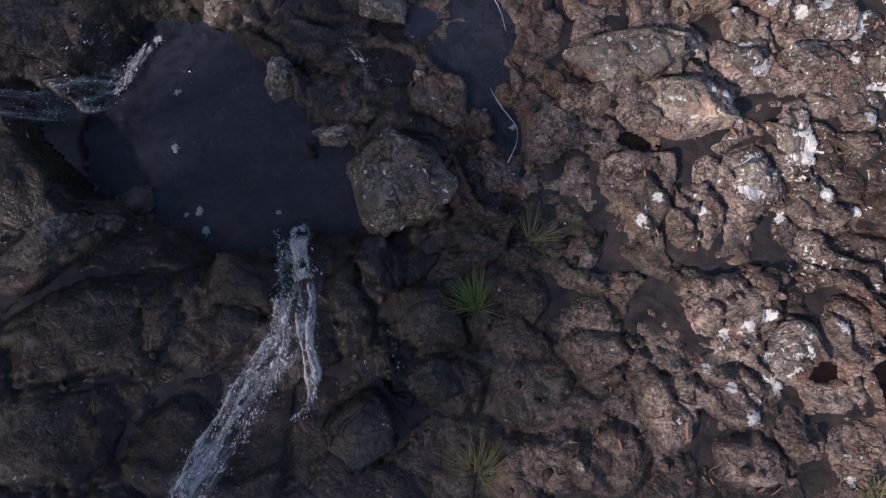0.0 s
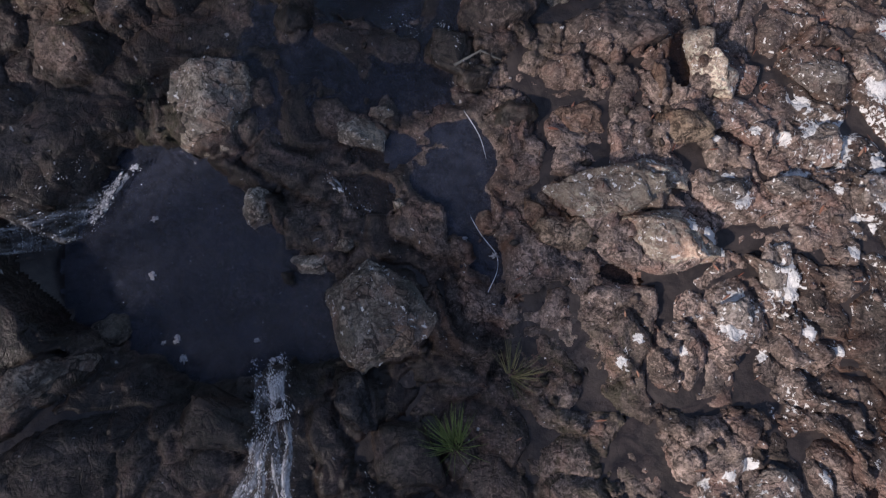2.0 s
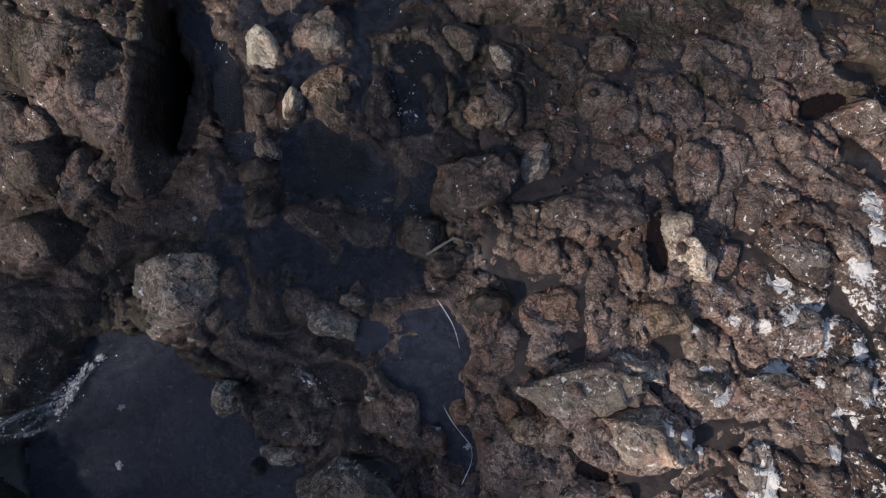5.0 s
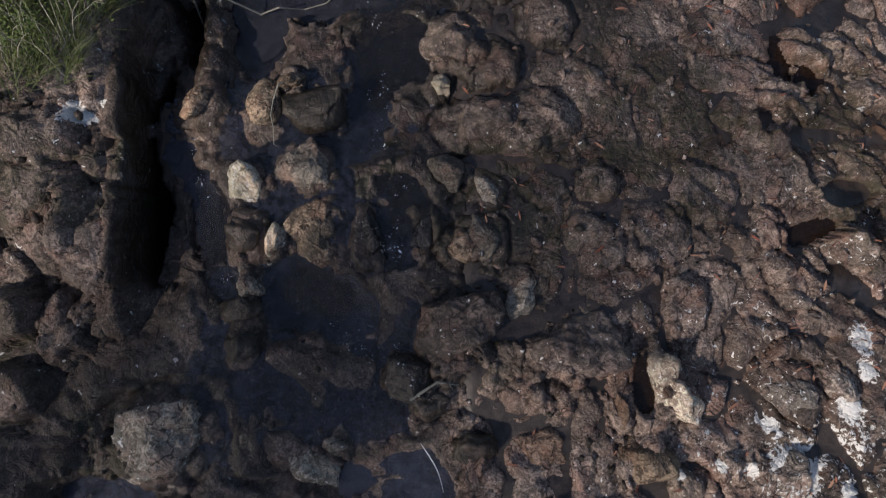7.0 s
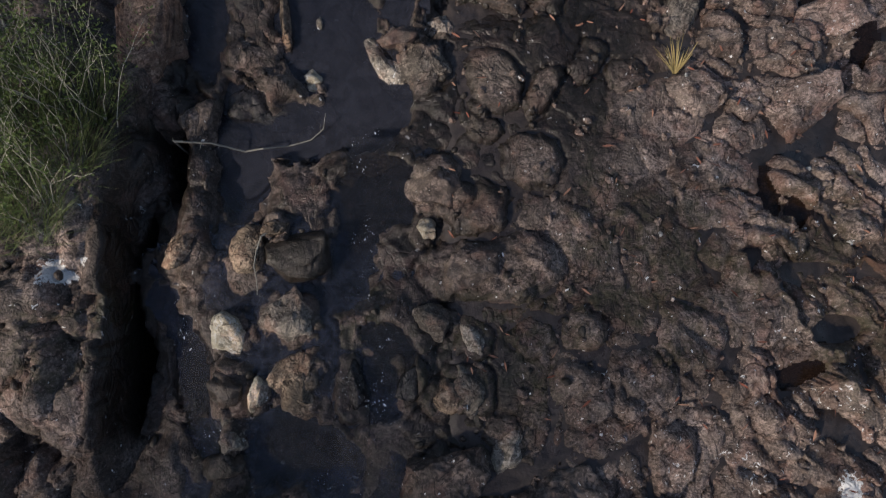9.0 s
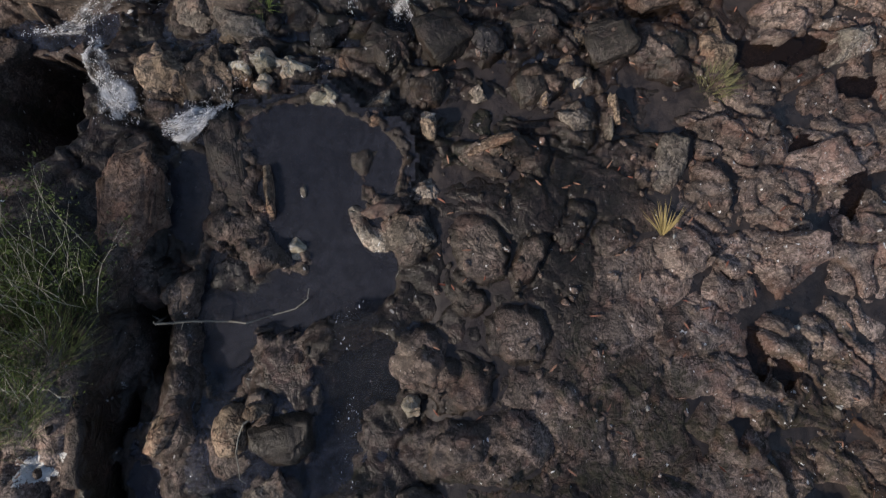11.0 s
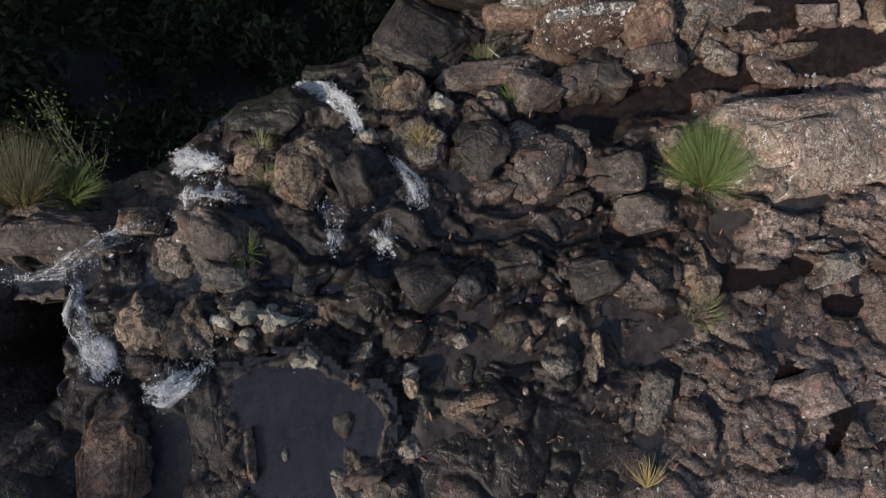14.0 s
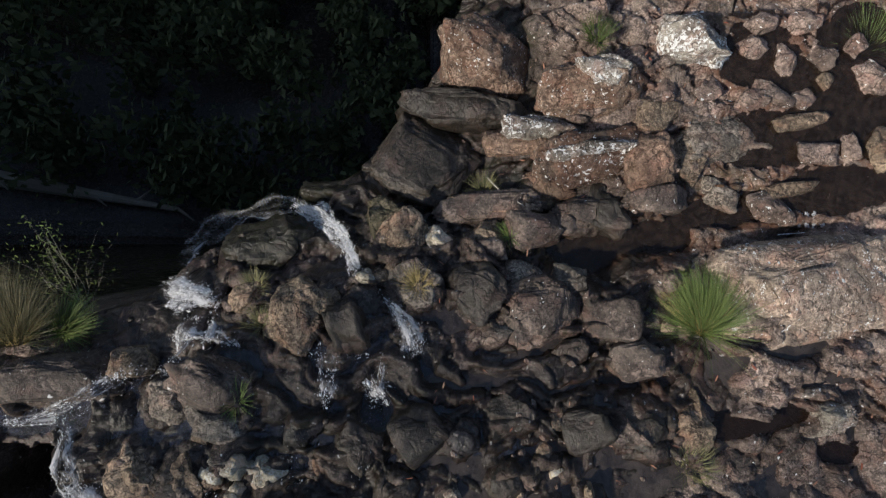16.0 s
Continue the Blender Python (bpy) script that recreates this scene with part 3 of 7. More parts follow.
swell(-0.82, -0.59, 0.88, 0.34, 95, 0.07, 0, 0.35)
swell(-0.58, -0.15, 0.55, 0.30, 110, 0.07, 0, 0.35)
swell(-0.12, -0.65, 0.64, 0.64, 0, 0.05, 0.25, 0.42)
swell(-0.02, -1.18, 0.73, 0.44, -10, 0.06, 0.25, 0.42)
swell(-0.46, -1.03, 0.43, 0.19, 110, 0.09, 0, 0.35)
swell(-0.69, -1.53, 0.61, 0.57, 30, 0.09, 0, 0.35)
swell(0.57, -0.59, 0.87, 0.68, -30, 0.07, 0.6, 0.58)
swell(1.32, -0.76, 0.79, 0.70, -50, 0.10, 0.6, 0.58)
swell(0.82, -1.81, 0.91, 0.50, 15, 0.12, 0.6, 0.58)
swell(1.39, -1.72, 0.58, 0.58, 40, 0.10, 0.6, 0.58)
swell(1.84, -1.26, 0.67, 0.49, 95, 0.12, 0.9, 0.76)
swell(2.40, -0.42, 0.65, 0.42, -15, 0.09, 0.9, 0.76)
swell(2.40, -1.25, 0.53, 0.53, 60, 0.10, 0.9, 0.76)
swell(2.88, -0.90, 0.61, 0.51, 30, 0.04, 0.5, .5)
swell(3.39, -0.72, 0.58, 0.49, 90, 0.12, 0.9, 0.76)
swell(2.43, -1.74, 0.60, 0.39, 0, 0.10, 0.9, 0.76)
swell(2.88, -1.49, 0.47, 0.39, -20, 0.10, 0.6, 0.58)
swell(1.73, 0.35, 0.54, 0.54, -45, 0.09, 0.6, 0.58)
swell(1.14, 0.11, 0.64, 0.59, -60, 0.07, 0.6, 0.58)
swell(2.25, 0.25, 0.58, 0.48, 60, 0.09, 0.6, 0.58)
swell(2.77, 0.60, 0.56, 0.51, 70, 0.04, 0.5, .5)
swell(3.35, 0.40, 0.53, 0.44, -15, 0.09, 0.6, 0.58)
swell(3.83, 1.02, 0.45, 0.45, 0, 0.09, 0.9, 0.76)
swell(2.20, -0.56, 0.42, 0.28, 80, 0.07, 0.6, 0.58)
swell(-1.91, 2.61, 0.91, 0.89, 60, 0.08, 0.5, .5)
swell(-2.36, 2.41, 0.45, 0.40, 20, 0.10, 0.25, 0.42)
swell(-0.64, 2.35, 0.73, 0.35, -25, 0.04, 0.5, .5)
swell(-0.41, 2.51, 0.29, 0.22, 10, 0.04, 0.5, .5)
swell(2.66, 3.21, 0.54, 0.41, 70, 0.06, 0.5, .5)
swell(2.77, 2.89, 0.53, 0.37, -38, 0.06, 0.5, .5)
swell(2.23, 2.84, 0.53, 0.20, 100, 0.04, 0.5, .5)
swell(0.69, 3.43, 0.78, 0.68, 30, 0.14, 0.6, 0.58)
swell(0.27, 3.12, 0.49, 0.42, -20, 0.08, 0.25, 0.42)
swell(0.50, 2.87, 0.52, 0.31, 20, 0.06, 0.25, 0.42)
swell(1.33, 3.87, 0.58, 0.52, 60, 0.04, 0.5, .5)
swell(-1.27, 4.08, 0.55, 0.24, -58, 0.04, 0.5, .5)
swell(-1.25, 3.44, 0.49, 0.39, 70, 0.09, 0.25, 0.42)
swell(-0.96, 4.41, 0.32, 0.17, 85, 0.04, 0.5, .5)
swell(-2.89, 3.62, 0.71, 0.43, 95, 0.13, 0.9, 0.76)
swell(-2.48, 3.83, 0.57, 0.52, -50, 0.08, 0.25, 0.42)
swell(-3.25, 3.01, 0.59, 0.54, 30, 0.14, 0.6, 0.58)
swell(-3.40, 3.73, 0.74, 0.60, 0, 0.19, 0.6, 0.58)
swell(1.80, 3.37, 0.83, 0.60, 10, 0.12, 0.6, 0.58)
swell(1.88, 2.87, 0.56, 0.36, -40, 0.09, 0.6, 0.58)
swell(1.52, 2.42, 0.75, 0.49, -15, 0.04, 0.5, .5)
swell(2.42, 2.37, 0.50, 0.43, 10, 0.12, 0.6, 0.58)
swell(2.75, 2.21, 0.33, 0.30, 0, 0.09, 0.7, 0.7)
swell(3.16, 2.31, 0.35, 0.25, 10, 0.09, 0.7, 0.7)
swell(3.73, 2.21, 0.69, 0.43, 15, 0.05, 0.5, .5)
swell(2.80, 1.77, 0.54, 0.42, 0, 0.05, 0.5, .5)
swell(3.45, 1.78, 0.68, 0.28, -10, 0.04, 0.5, .5)
swell(4.21, 1.73, 0.40, 0.40, 0, 0.04, 0.5, .5)
swell(3.22, 1.01, 0.83, 0.36, 92, 0.04, 0.5, .5)
swell(0.86, 2.45, 0.51, 0.46, 40, 0.05, 0.25, 0.42)
swell(1.34, 2.98, 0.46, 0.41, 0, 0.07, 0.6, 0.58)
swell(0.79, 4.32, 0.38, 0.38, 30, 0.07, 0.7, 0.7)
swell(2.91, 3.70, 0.59, 0.43, 60, 0.09, 0.6, 0.58)
swell(3.62, 3.37, 0.69, 0.43, 25, 0.09, 0.6, 0.58)
swell(4.19, 4.03, 0.72, 0.61, 20, 0.10, 0.9, 0.76)
swell(4.71, 4.28, 0.45, 0.45, 10, 0.12, 0.9, 0.76)
swell(3.88, 2.93, 0.66, 0.48, -35, 0.04, 0.5, .5)
swell(4.38, 2.98, 0.49, 0.36, -40, 0.04, 0.5, .5)
swell(2.27, 4.09, 0.81, 0.59, 10, 0.07, 0.6, 0.58)
swell(-0.64, 4.61, 0.56, 0.50, 60, 0.03, 0.5, .5)
swell(-1.22, 4.95, 0.53, 0.37, 100, 0.06, 0.5, .5)
swell(-0.66, 5.69, 0.62, 0.46, 10, 0.09, 0.25, 0.42)
swell(-0.70, 5.07, 0.68, 0.64, 20, 0.06, 0.5, .5)
swell(-1.12, 5.60, 0.46, 0.46, 30, 0.05, 0.5, .5)
swell(-0.91, 5.98, 0.33, 0.22, 20, 0.09, 0.7, 0.7)
swell(-1.74, 5.80, 0.58, 0.37, 65, 0.05, 0.5, .5)
swell(0.57, 5.95, 0.31, 0.29, 10, 0.04, 0.5, .5)
swell(-0.99, 4.39, 0.40, 0.16, 80, 0.05, 0.5, .5)
swell(-1.27, 4.46, 0.49, 0.49, 0, 0.09, 0.25, 0.42)
swell(-0.63, 4.46, 0.70, 0.45, 100, 0.04, 0.5, .5)
swell(-1.20, 4.01, 0.22, 0.18, -20, 0.09, 0.7, 0.7)
swell(-1.30, 3.72, 0.46, 0.41, 60, 0.05, 0.25, 0.42)
swell(1.03, 4.90, 0.55, 0.38, -60, 0.04, 0.5, .5)
swell(0.71, 5.07, 0.34, 0.31, 0, 0.09, 0.7, 0.7)
swell(0.98, 4.43, 0.48, 0.45, -40, 0.04, 0.5, .5)
swell(1.26, 5.53, 1.34, 0.62, 8, 0.16, 0.6, 0.58)
swell(1.11, 6.19, 0.63, 0.57, -20, 0.12, 0.6, 0.58)
swell(1.69, 6.67, 0.67, 0.50, 20, 0.09, 0.6, 0.58)
swell(2.15, 4.96, 0.48, 0.43, -20, 0.10, 0.6, 0.58)
swell(2.10, 4.37, 0.58, 0.53, 10, 0.09, 0.9, 0.76)
swell(2.66, 4.46, 0.69, 0.64, 20, 0.10, 0.6, 0.58)
swell(3.28, 4.84, 0.71, 0.66, -10, 0.09, 0.6, 0.58)
swell(3.82, 4.33, 0.71, 0.65, 30, 0.10, 0.6, 0.58)
swell(3.91, 5.64, 0.91, 0.63, -20, 0.09, 0.9, 0.76)
swell(4.59, 6.39, 0.59, 0.47, -30, 0.10, 0.9, 0.76)
swell(5.24, 6.60, 0.67, 0.67, 20, 0.10, 0.9, 0.76)
swell(4.83, 7.27, 0.81, 0.62, 30, 0.09, 0.9, 0.76)
swell(5.24, 5.90, 0.53, 0.47, 0, 0.09, 0.9, 0.76)
swell(4.64, 4.26, 0.72, 0.44, -20, 0.12, 0.9, 0.76)
swell(1.63, 4.90, 0.43, 0.37, 40, 0.05, 0.25, 0.42)
swell(-0.11, 4.38, 0.69, 0.32, 100, 0.06, 0, 0.35)
swell(-0.77, 7.21, 0.79, 0.73, 10, 0.05, 0.25, 0.42)
swell(0.43, 4.48, 0.58, 0.37, 70, 0.06, 0, 0.35)
swell(-3.07, 4.63, 1.06, 0.76, 80, 0.10, 0.6, 0.58)
swell(-2.64, 4.41, 1.02, 0.56, 95, 0.09, 0.9, 0.76)
swell(-3.10, 5.36, 0.72, 0.46, 0, 0.10, 0.9, 0.76)
swell(-2.29, 6.54, 0.82, 0.66, 90, 0.08, 0.25, 0.42)
swell(-2.21, 8.07, 1.37, 0.61, 92, 0.10, 0.5, .5)
swell(-1.22, 8.20, 1.30, 0.55, 95, 0.04, 0.5, .5)
swell(-0.87, 8.12, 0.57, 0.09, 95, 0.09, 0.7, 0.7)
swell(-0.58, 7.56, 0.26, 0.23, 0, 0.04, 0.5, .5)
swell(-0.97, 7.27, 0.92, 0.72, -10, 0.03, 0.25, 0.42)
swell(-1.17, 7.62, 0.71, 0.71, 20, 0.03, 0.5, .5)
swell(-0.53, 8.14, 0.20, 0.09, 80, 0.02, 0.5, .5)
swell(0.06, 8.46, 0.46, 0.35, 60, 0.04, 0.25, 0.42)
swell(0.17, 7.69, 0.77, 0.32, -60, 0.05, 0.5, .5)
swell(0.54, 7.69, 0.65, 0.65, 30, 0.05, 0.5, .5)
swell(0.34, 7.96, 0.51, 0.23, 15, 0.09, 0.6, 0.58)
swell(1.30, 9.25, 0.29, 0.25, 0, 0.05, 0.5, .5)
swell(2.45, 8.95, 0.56, 0.55, 0, 0.06, 0.5, .5)
swell(2.82, 8.90, 0.57, 0.18, 85, 0.05, 0.5, .5)
swell(0.77, 8.91, 0.30, 0.25, 60, 0.04, 0.5, .5)
swell(0.27, 9.13, 0.30, 0.25, 0, 0.04, 0.5, .5)
swell(-0.28, 9.15, 0.29, 0.22, -20, 0.04, 0.5, .5)
swell(-1.02, 9.61, 0.48, 0.34, -30, 0.05, 0.5, .5)
swell(-0.66, 9.48, 0.52, 0.34, -20, 0.05, 0.5, .5)
swell(-0.95, 9.34, 0.20, 0.20, 30, 0.04, 0.5, .5)
swell(-1.26, 9.51, 0.34, 0.27, -30, 0.04, 0.5, .5)
swell(1.31, 7.51, 0.67, 0.67, 20, 0.10, 0.6, 0.58)
swell(1.80, 7.42, 0.67, 0.34, 48, 0.10, 0.6, 0.58)
swell(1.40, 8.49, 0.70, 0.35, -20, 0.09, 0.7, 0.7)
swell(2.34, 7.82, 0.64, 0.35, 55, 0.05, 0.25, 0.42)
swell(0.74, 8.14, 0.46, 0.39, -30, 0.04, 0.5, .5)
swell(1.16, 7.06, 0.50, 0.33, -40, 0.05, 0.25, 0.42)
swell(0.73, 6.39, 0.65, 0.60, -50, 0.09, 0.6, 0.58)
swell(2.77, 7.64, 0.47, 0.41, 10, 0.06, 0.25, 0.42)
swell(3.53, 8.47, 0.79, 0.43, 65, 0.04, 0.5, .5)
swell(3.99, 8.24, 0.68, 0.50, 80, 0.13, 0.6, 0.58)
swell(4.64, 8.73, 0.90, 0.83, 10, 0.06, 0.25, 0.42)
swell(4.97, 8.19, 0.69, 0.50, 25, 0.12, 0.9, 0.76)
swell(5.68, 8.74, 0.78, 0.65, 10, 0.12, 0.9, 0.76)
swell(5.78, 7.93, 0.70, 0.63, 80, 0.12, 0.9, 0.76)
swell(4.71, 7.72, 0.74, 0.56, -10, 0.09, 0.9, 0.76)
swell(4.67, 6.49, 0.70, 0.53, -30, 0.12, 0.9, 0.76)
swell(5.59, 7.27, 0.68, 0.56, 80, 0.09, 0.9, 0.76)
swell(3.62, 7.53, 0.66, 0.60, 20, 0.07, 0.6, 0.58)
swell(4.08, 7.09, 0.72, 0.60, -30, 0.07, 0.6, 0.58)
swell(5.39, 6.07, 0.70, 0.53, 80, 0.10, 0.9, 0.76)
swell(4.40, 5.92, 0.74, 0.57, 20, 0.09, 0.9, 0.76)
swell(-2.15, 7.20, 0.71, 0.60, 80, 0.16, 0.6, 0.58)
swell(-1.73, 7.08, 0.55, 0.38, 90, 0.09, 0.6, 0.58)
swell(-2.06, 9.36, 0.88, 0.54, 100, 0.05, 0.5, .5)
swell(-1.55, 9.37, 0.82, 0.54, 80, 0.04, 0.5, .5)
swell(-3.08, 10.42, 1.26, 0.56, 5, 0.07, 0.5, .5)
swell(-2.27, 10.62, 0.46, 0.32, 5, 0.08, 0.5, .5)
swell(-3.54, 10.32, 0.69, 0.21, 110, 0.08, 0.5, .5)
swell(-1.87, 10.19, 0.77, 0.56, 10, 0.07, 0.5, .5)
swell(-1.35, 10.35, 0.92, 0.63, -25, 0.08, 0.5, .5)
swell(-1.20, 9.99, 0.97, 0.49, -15, 0.07, 0.5, .5)
swell(-2.14, 9.45, 0.87, 0.47, 110, 0.05, 0.5, .5)
swell(-1.66, 9.32, 0.70, 0.52, 80, 0.10, 0.25, 0.42)
swell(-1.15, 11.29, 0.64, 0.42, 15, 0.07, 0.5, .5)
swell(-0.47, 11.11, 0.81, 0.67, 60, 0.07, 0.5, .5)
swell(-0.15, 11.28, 0.67, 0.37, 110, 0.07, 0.5, .5)
swell(0.12, 11.02, 0.61, 0.38, 110, 0.11, 0.25, 0.42)
swell(0.84, 11.43, 0.83, 0.72, 20, 0.07, 0.5, .5)
swell(1.11, 12.06, 0.39, 0.37, -10, 0.06, 0.5, .5)
swell(0.43, 11.60, 0.31, 0.31, 0, 0.05, 0.5, .5)
swell(1.58, 11.49, 0.69, 0.65, -40, 0.05, 0.5, .5)
swell(2.11, 11.62, 0.62, 0.47, 20, 0.06, 0.5, .5)
swell(2.38, 11.23, 0.91, 0.80, 15, 0.07, 0.5, .5)
swell(3.19, 11.12, 0.72, 0.49, 10, 0.05, 0.5, .5)
swell(3.50, 10.66, 0.64, 0.45, 15, 0.05, 0.5, .5)
swell(2.70, 10.74, 0.39, 0.33, 0, 0.08, 0.25, 0.42)
swell(1.76, 10.94, 0.75, 0.38, 20, 0.05, 0.5, .5)
swell(0.28, 9.73, 0.73, 0.67, 20, 0.09, 0.25, 0.42)
swell(0.93, 9.89, 0.61, 0.58, 30, 0.13, 0.6, 0.58)
swell(1.40, 9.86, 0.56, 0.50, -20, 0.09, 0, 0.35)
swell(-0.34, 9.93, 0.55, 0.43, 70, 0.10, 0, 0.35)
swell(1.93, 10.05, 0.76, 0.57, 10, 0.06, 0.25, 0.42)
swell(2.85, 9.92, 0.57, 0.51, 20, 0.08, 0.25, 0.42)
swell(5.88, 10.01, 0.73, 0.57, 10, 0.09, 0.5, .5)
swell(4.15, 9.81, 0.82, 0.59, -70, 0.05, 0.5, .5)
swell(5.17, 10.11, 0.92, 0.59, 25, 0.13, 0.6, 0.58)
swell(3.59, 9.85, 0.84, 0.71, 5, 0.08, 0.25, 0.42)
swell(5.82, 11.53, 2.56, 1.28, 10, 0.09, 0.5, .5)
swell(4.89, 11.01, 1.13, 0.66, 10, 0.17, 0.6, 0.58)
swell(3.98, 11.58, 0.47, 0.34, 70, 0.14, 0.6, 0.58)
swell(5.92, 10.59, 1.20, 0.40, 18, 0.09, 0.25, 0.42)
swell(1.96, 9.34, 0.61, 0.49, 50, 0.10, 0.6, 0.58)
swell(0.77, 9.29, 0.54, 0.48, -30, 0.08, 0.25, 0.42)
swell(1.73, 8.62, 0.65, 0.47, -30, 0.06, 0.25, 0.42)
swell(0.61, 12.07, 0.81, 0.73, 60, 0.06, 0.5, .5)
swell(1.75, 12.04, 0.64, 0.56, 10, 0.05, 0.5, .5)
swell(2.32, 12.18, 0.76, 0.49, 0, 0.14, 0.6, 0.58)
swell(1.75, 14.77, 1.61, 1.26, -10, 0.14, 0.5, .5)
swell(3.04, 14.18, 1.74, 1.21, -12, 0.14, 0.5, .5)
swell(2.79, 14.86, 1.23, 0.65, 0, 0.29, 0.6, 0.58)
swell(4.15, 14.56, 1.32, 0.96, -10, 0.14, 0.5, .5)
swell(2.55, 13.60, 0.95, 0.33, -8, 0.07, 0.5, .5)
swell(2.90, 13.06, 1.05, 0.44, 18, 0.08, 0.5, .5)
swell(3.57, 13.26, 0.71, 0.47, 10, 0.08, 0.5, .5)
swell(3.66, 13.05, 0.58, 0.55, -15, 0.07, 0.5, .5)
swell(2.46, 12.78, 0.65, 0.52, 60, 0.06, 0.5, .5)
swell(4.21, 13.21, 0.80, 0.64, 80, 0.05, 0.5, .5)
swell(0.97, 13.09, 1.27, 1.10, -30, 0.10, 0.5, .5)
swell(1.26, 13.99, 1.67, 0.57, -5, 0.08, 0.5, .5)
swell(0.49, 12.20, 0.84, 0.80, 20, 0.10, 0.5, .5)
swell(1.13, 12.03, 0.43, 0.41, 0, 0.07, 0.5, .5)
swell(1.75, 12.48, 1.31, 0.33, 4, 0.05, 0.5, .5)
swell(1.70, 12.00, 0.76, 0.41, 0, 0.13, 0.6, 0.58)
swell(2.75, 12.26, 0.52, 0.36, -10, 0.13, 0.6, 0.58)
swell(3.24, 12.41, 0.49, 0.41, 0, 0.04, 0.5, .5)
swell(3.78, 12.59, 0.71, 0.33, 5, 0.05, 0.5, .5)
swell(-1.05, 11.90, 1.35, 0.87, 15, 0.09, 0, .5)
swell(-0.24, 12.70, 1.45, 0.60, 0, 0.09, 0, .5)
swell(2.77, 11.54, 0.69, 0.54, -60, 0.07, 0.5, .5)
swell(1.55, 11.39, 0.59, 0.59, -50, 0.11, 0.25, 0.42)
swell(-1.05, 9.59, 0.36, 0.25, 10, 0.04, 0.5, .5)
swell(-1.25, 9.42, 0.27, 0.23, 0, 0.03, 0.5, .5)
swell(-0.82, 9.54, 0.23, 0.21, 0, 0.03, 0.5, .5)
swell(-0.96, 9.26, 0.20, 0.20, 20, 0.03, 0.5, .5)
swell(-1.42, 9.86, 0.28, 0.24, -20, 0.04, 0.5, .5)
swell(-0.33, 9.11, 0.30, 0.20, 10, 0.03, 0.5, .5)
swell(0.24, 9.08, 0.30, 0.18, 0, 0.03, 0.5, .5)
swell(-0.15, 9.57, 0.24, 0.18, 80, 0.03, 0.5, .5)
swell(0.22, 8.88, 0.18, 0.18, 0, 0.06, 0.7, 0.7)
swell(0.56, 8.96, 0.20, 0.18, 80, 0.02, 0.5, .5)
swell(0.78, 8.81, 0.24, 0.18, 90, 0.07, 0.7, 0.7)
swell(0.96, 9.73, 0.42, 0.21, 75, 0.04, 0.5, .5)
swell(2.37, 9.65, 0.29, 0.29, 0, 0.03, 0.5, .5)
swell(2.50, 9.44, 0.26, 0.14, 20, 0.02, 0.5, .5)
swell(2.08, 9.20, 0.22, 0.16, 60, 0.06, 0.7, 0.7)
swell(2.88, 9.09, 0.39, 0.11, 92, 0.07, 0.7, 0.7)
swell(3.26, 8.39, 0.31, 0.21, 80, 0.07, 0.7, 0.7)
swell(1.44, 8.65, 0.53, 0.13, 20, 0.06, 0.7, 0.7)
swell(2.52, 9.99, 0.29, 0.22, 80, 0.03, 0.5, .5)
swell(2.99, 9.96, 0.32, 0.26, 80, 0.07, 0.7, 0.7)
swell(4.28, 9.98, 0.67, 0.22, 100, 0.04, 0.5, .5)
swell(5.65, 10.25, 0.35, 0.15, 10, 0.02, 0.5, .5)
swell(4.83, 7.47, 0.63, 0.42, 10, 0.04, 0.5, .5)
swell(-0.83, 11.12, 0.30, 0.20, 10, 0.03, 0.5, .5)
swell(0.29, 11.60, 0.28, 0.22, 0, 0.03, 0.5, .5)
swell(0.61, 11.71, 0.27, 0.25, 0, 0.03, 0.5, .5)
swell(4.17, 10.99, 0.26, 0.23, 20, 0.03, 0.5, .5)
swell(3.93, 11.04, 0.17, 0.16, 0, 0.06, 0.7, 0.7)
swell(5.29, 8.43, 0.88, 0.51, 20, 0.04, 0.5, .5)
PUDDLE_LEVELS = []
for o in PUDDLES:
    f = oval(*o) * min(o[2], o[3]) + wob * 0.18
    near = f > -0.02
    level = float(np.percentile(H[near], 30)) - 0.06
    PUDDLE_LEVELS.append((level, f))
    H = np.where(f > 0, np.minimum(H, level - 0.10 * smooth(0, 0.08, f)), H)
    UNDER = np.maximum(UNDER, smooth(-0.03, 0.03, f))
    RUST = np.maximum(RUST, 0.45 * smooth(-0.12, 0.02, f))
for x, y, rx, ry, turn, deep in PITS:
    H -= deep * smooth(-0.05, 0.28, oval(x, y, rx, ry, turn) + wob * 0.5)

# a lip of rock holds each pool
for name in ("bank_channel", "left_runnel"):
    f, level = FIELDS[name], POOLS[name][0]
    H = np.where((f > -0.12) & (f < 0.0), np.maximum(H, level + 0.012 + 0.02 * fbm(X, Y, 3.0, 2)), H)

# the brink: beyond this line the rock falls away into the gorge
brink = np.interp(X, [-60, -6, -4.2, -3.4, -2.6, -2.25, -1.85, -1.3, -0.8, -0.5, -0.2, 0.0, 0.6, 1.2, 1.5, 2.2, 4, 12, 60], [8, 10.7, 10.95, 11.0, 11.15, 11.5, 11.85, 12.1, 12.25, 12.35, 12.9, 13.1, 13.9, 14.7, 15.9, 17.2, 20, 26, 40])
brink = brink + 0.12 * fbm(X, Y, 1.8, 3)
past = Y - brink
fall = 26.0 * np.clip(past, 0, 2.4) + 0.15 * np.clip(past - 2.4, 0, 30)
fall += 2.5 * smooth(0.4, 2.0, past) * fbm(X, H + fall, 0.5, 3)
H = H - fall - 4.0 * smooth(3, 20, past) * fbm(X, Y, 0.08, 3)
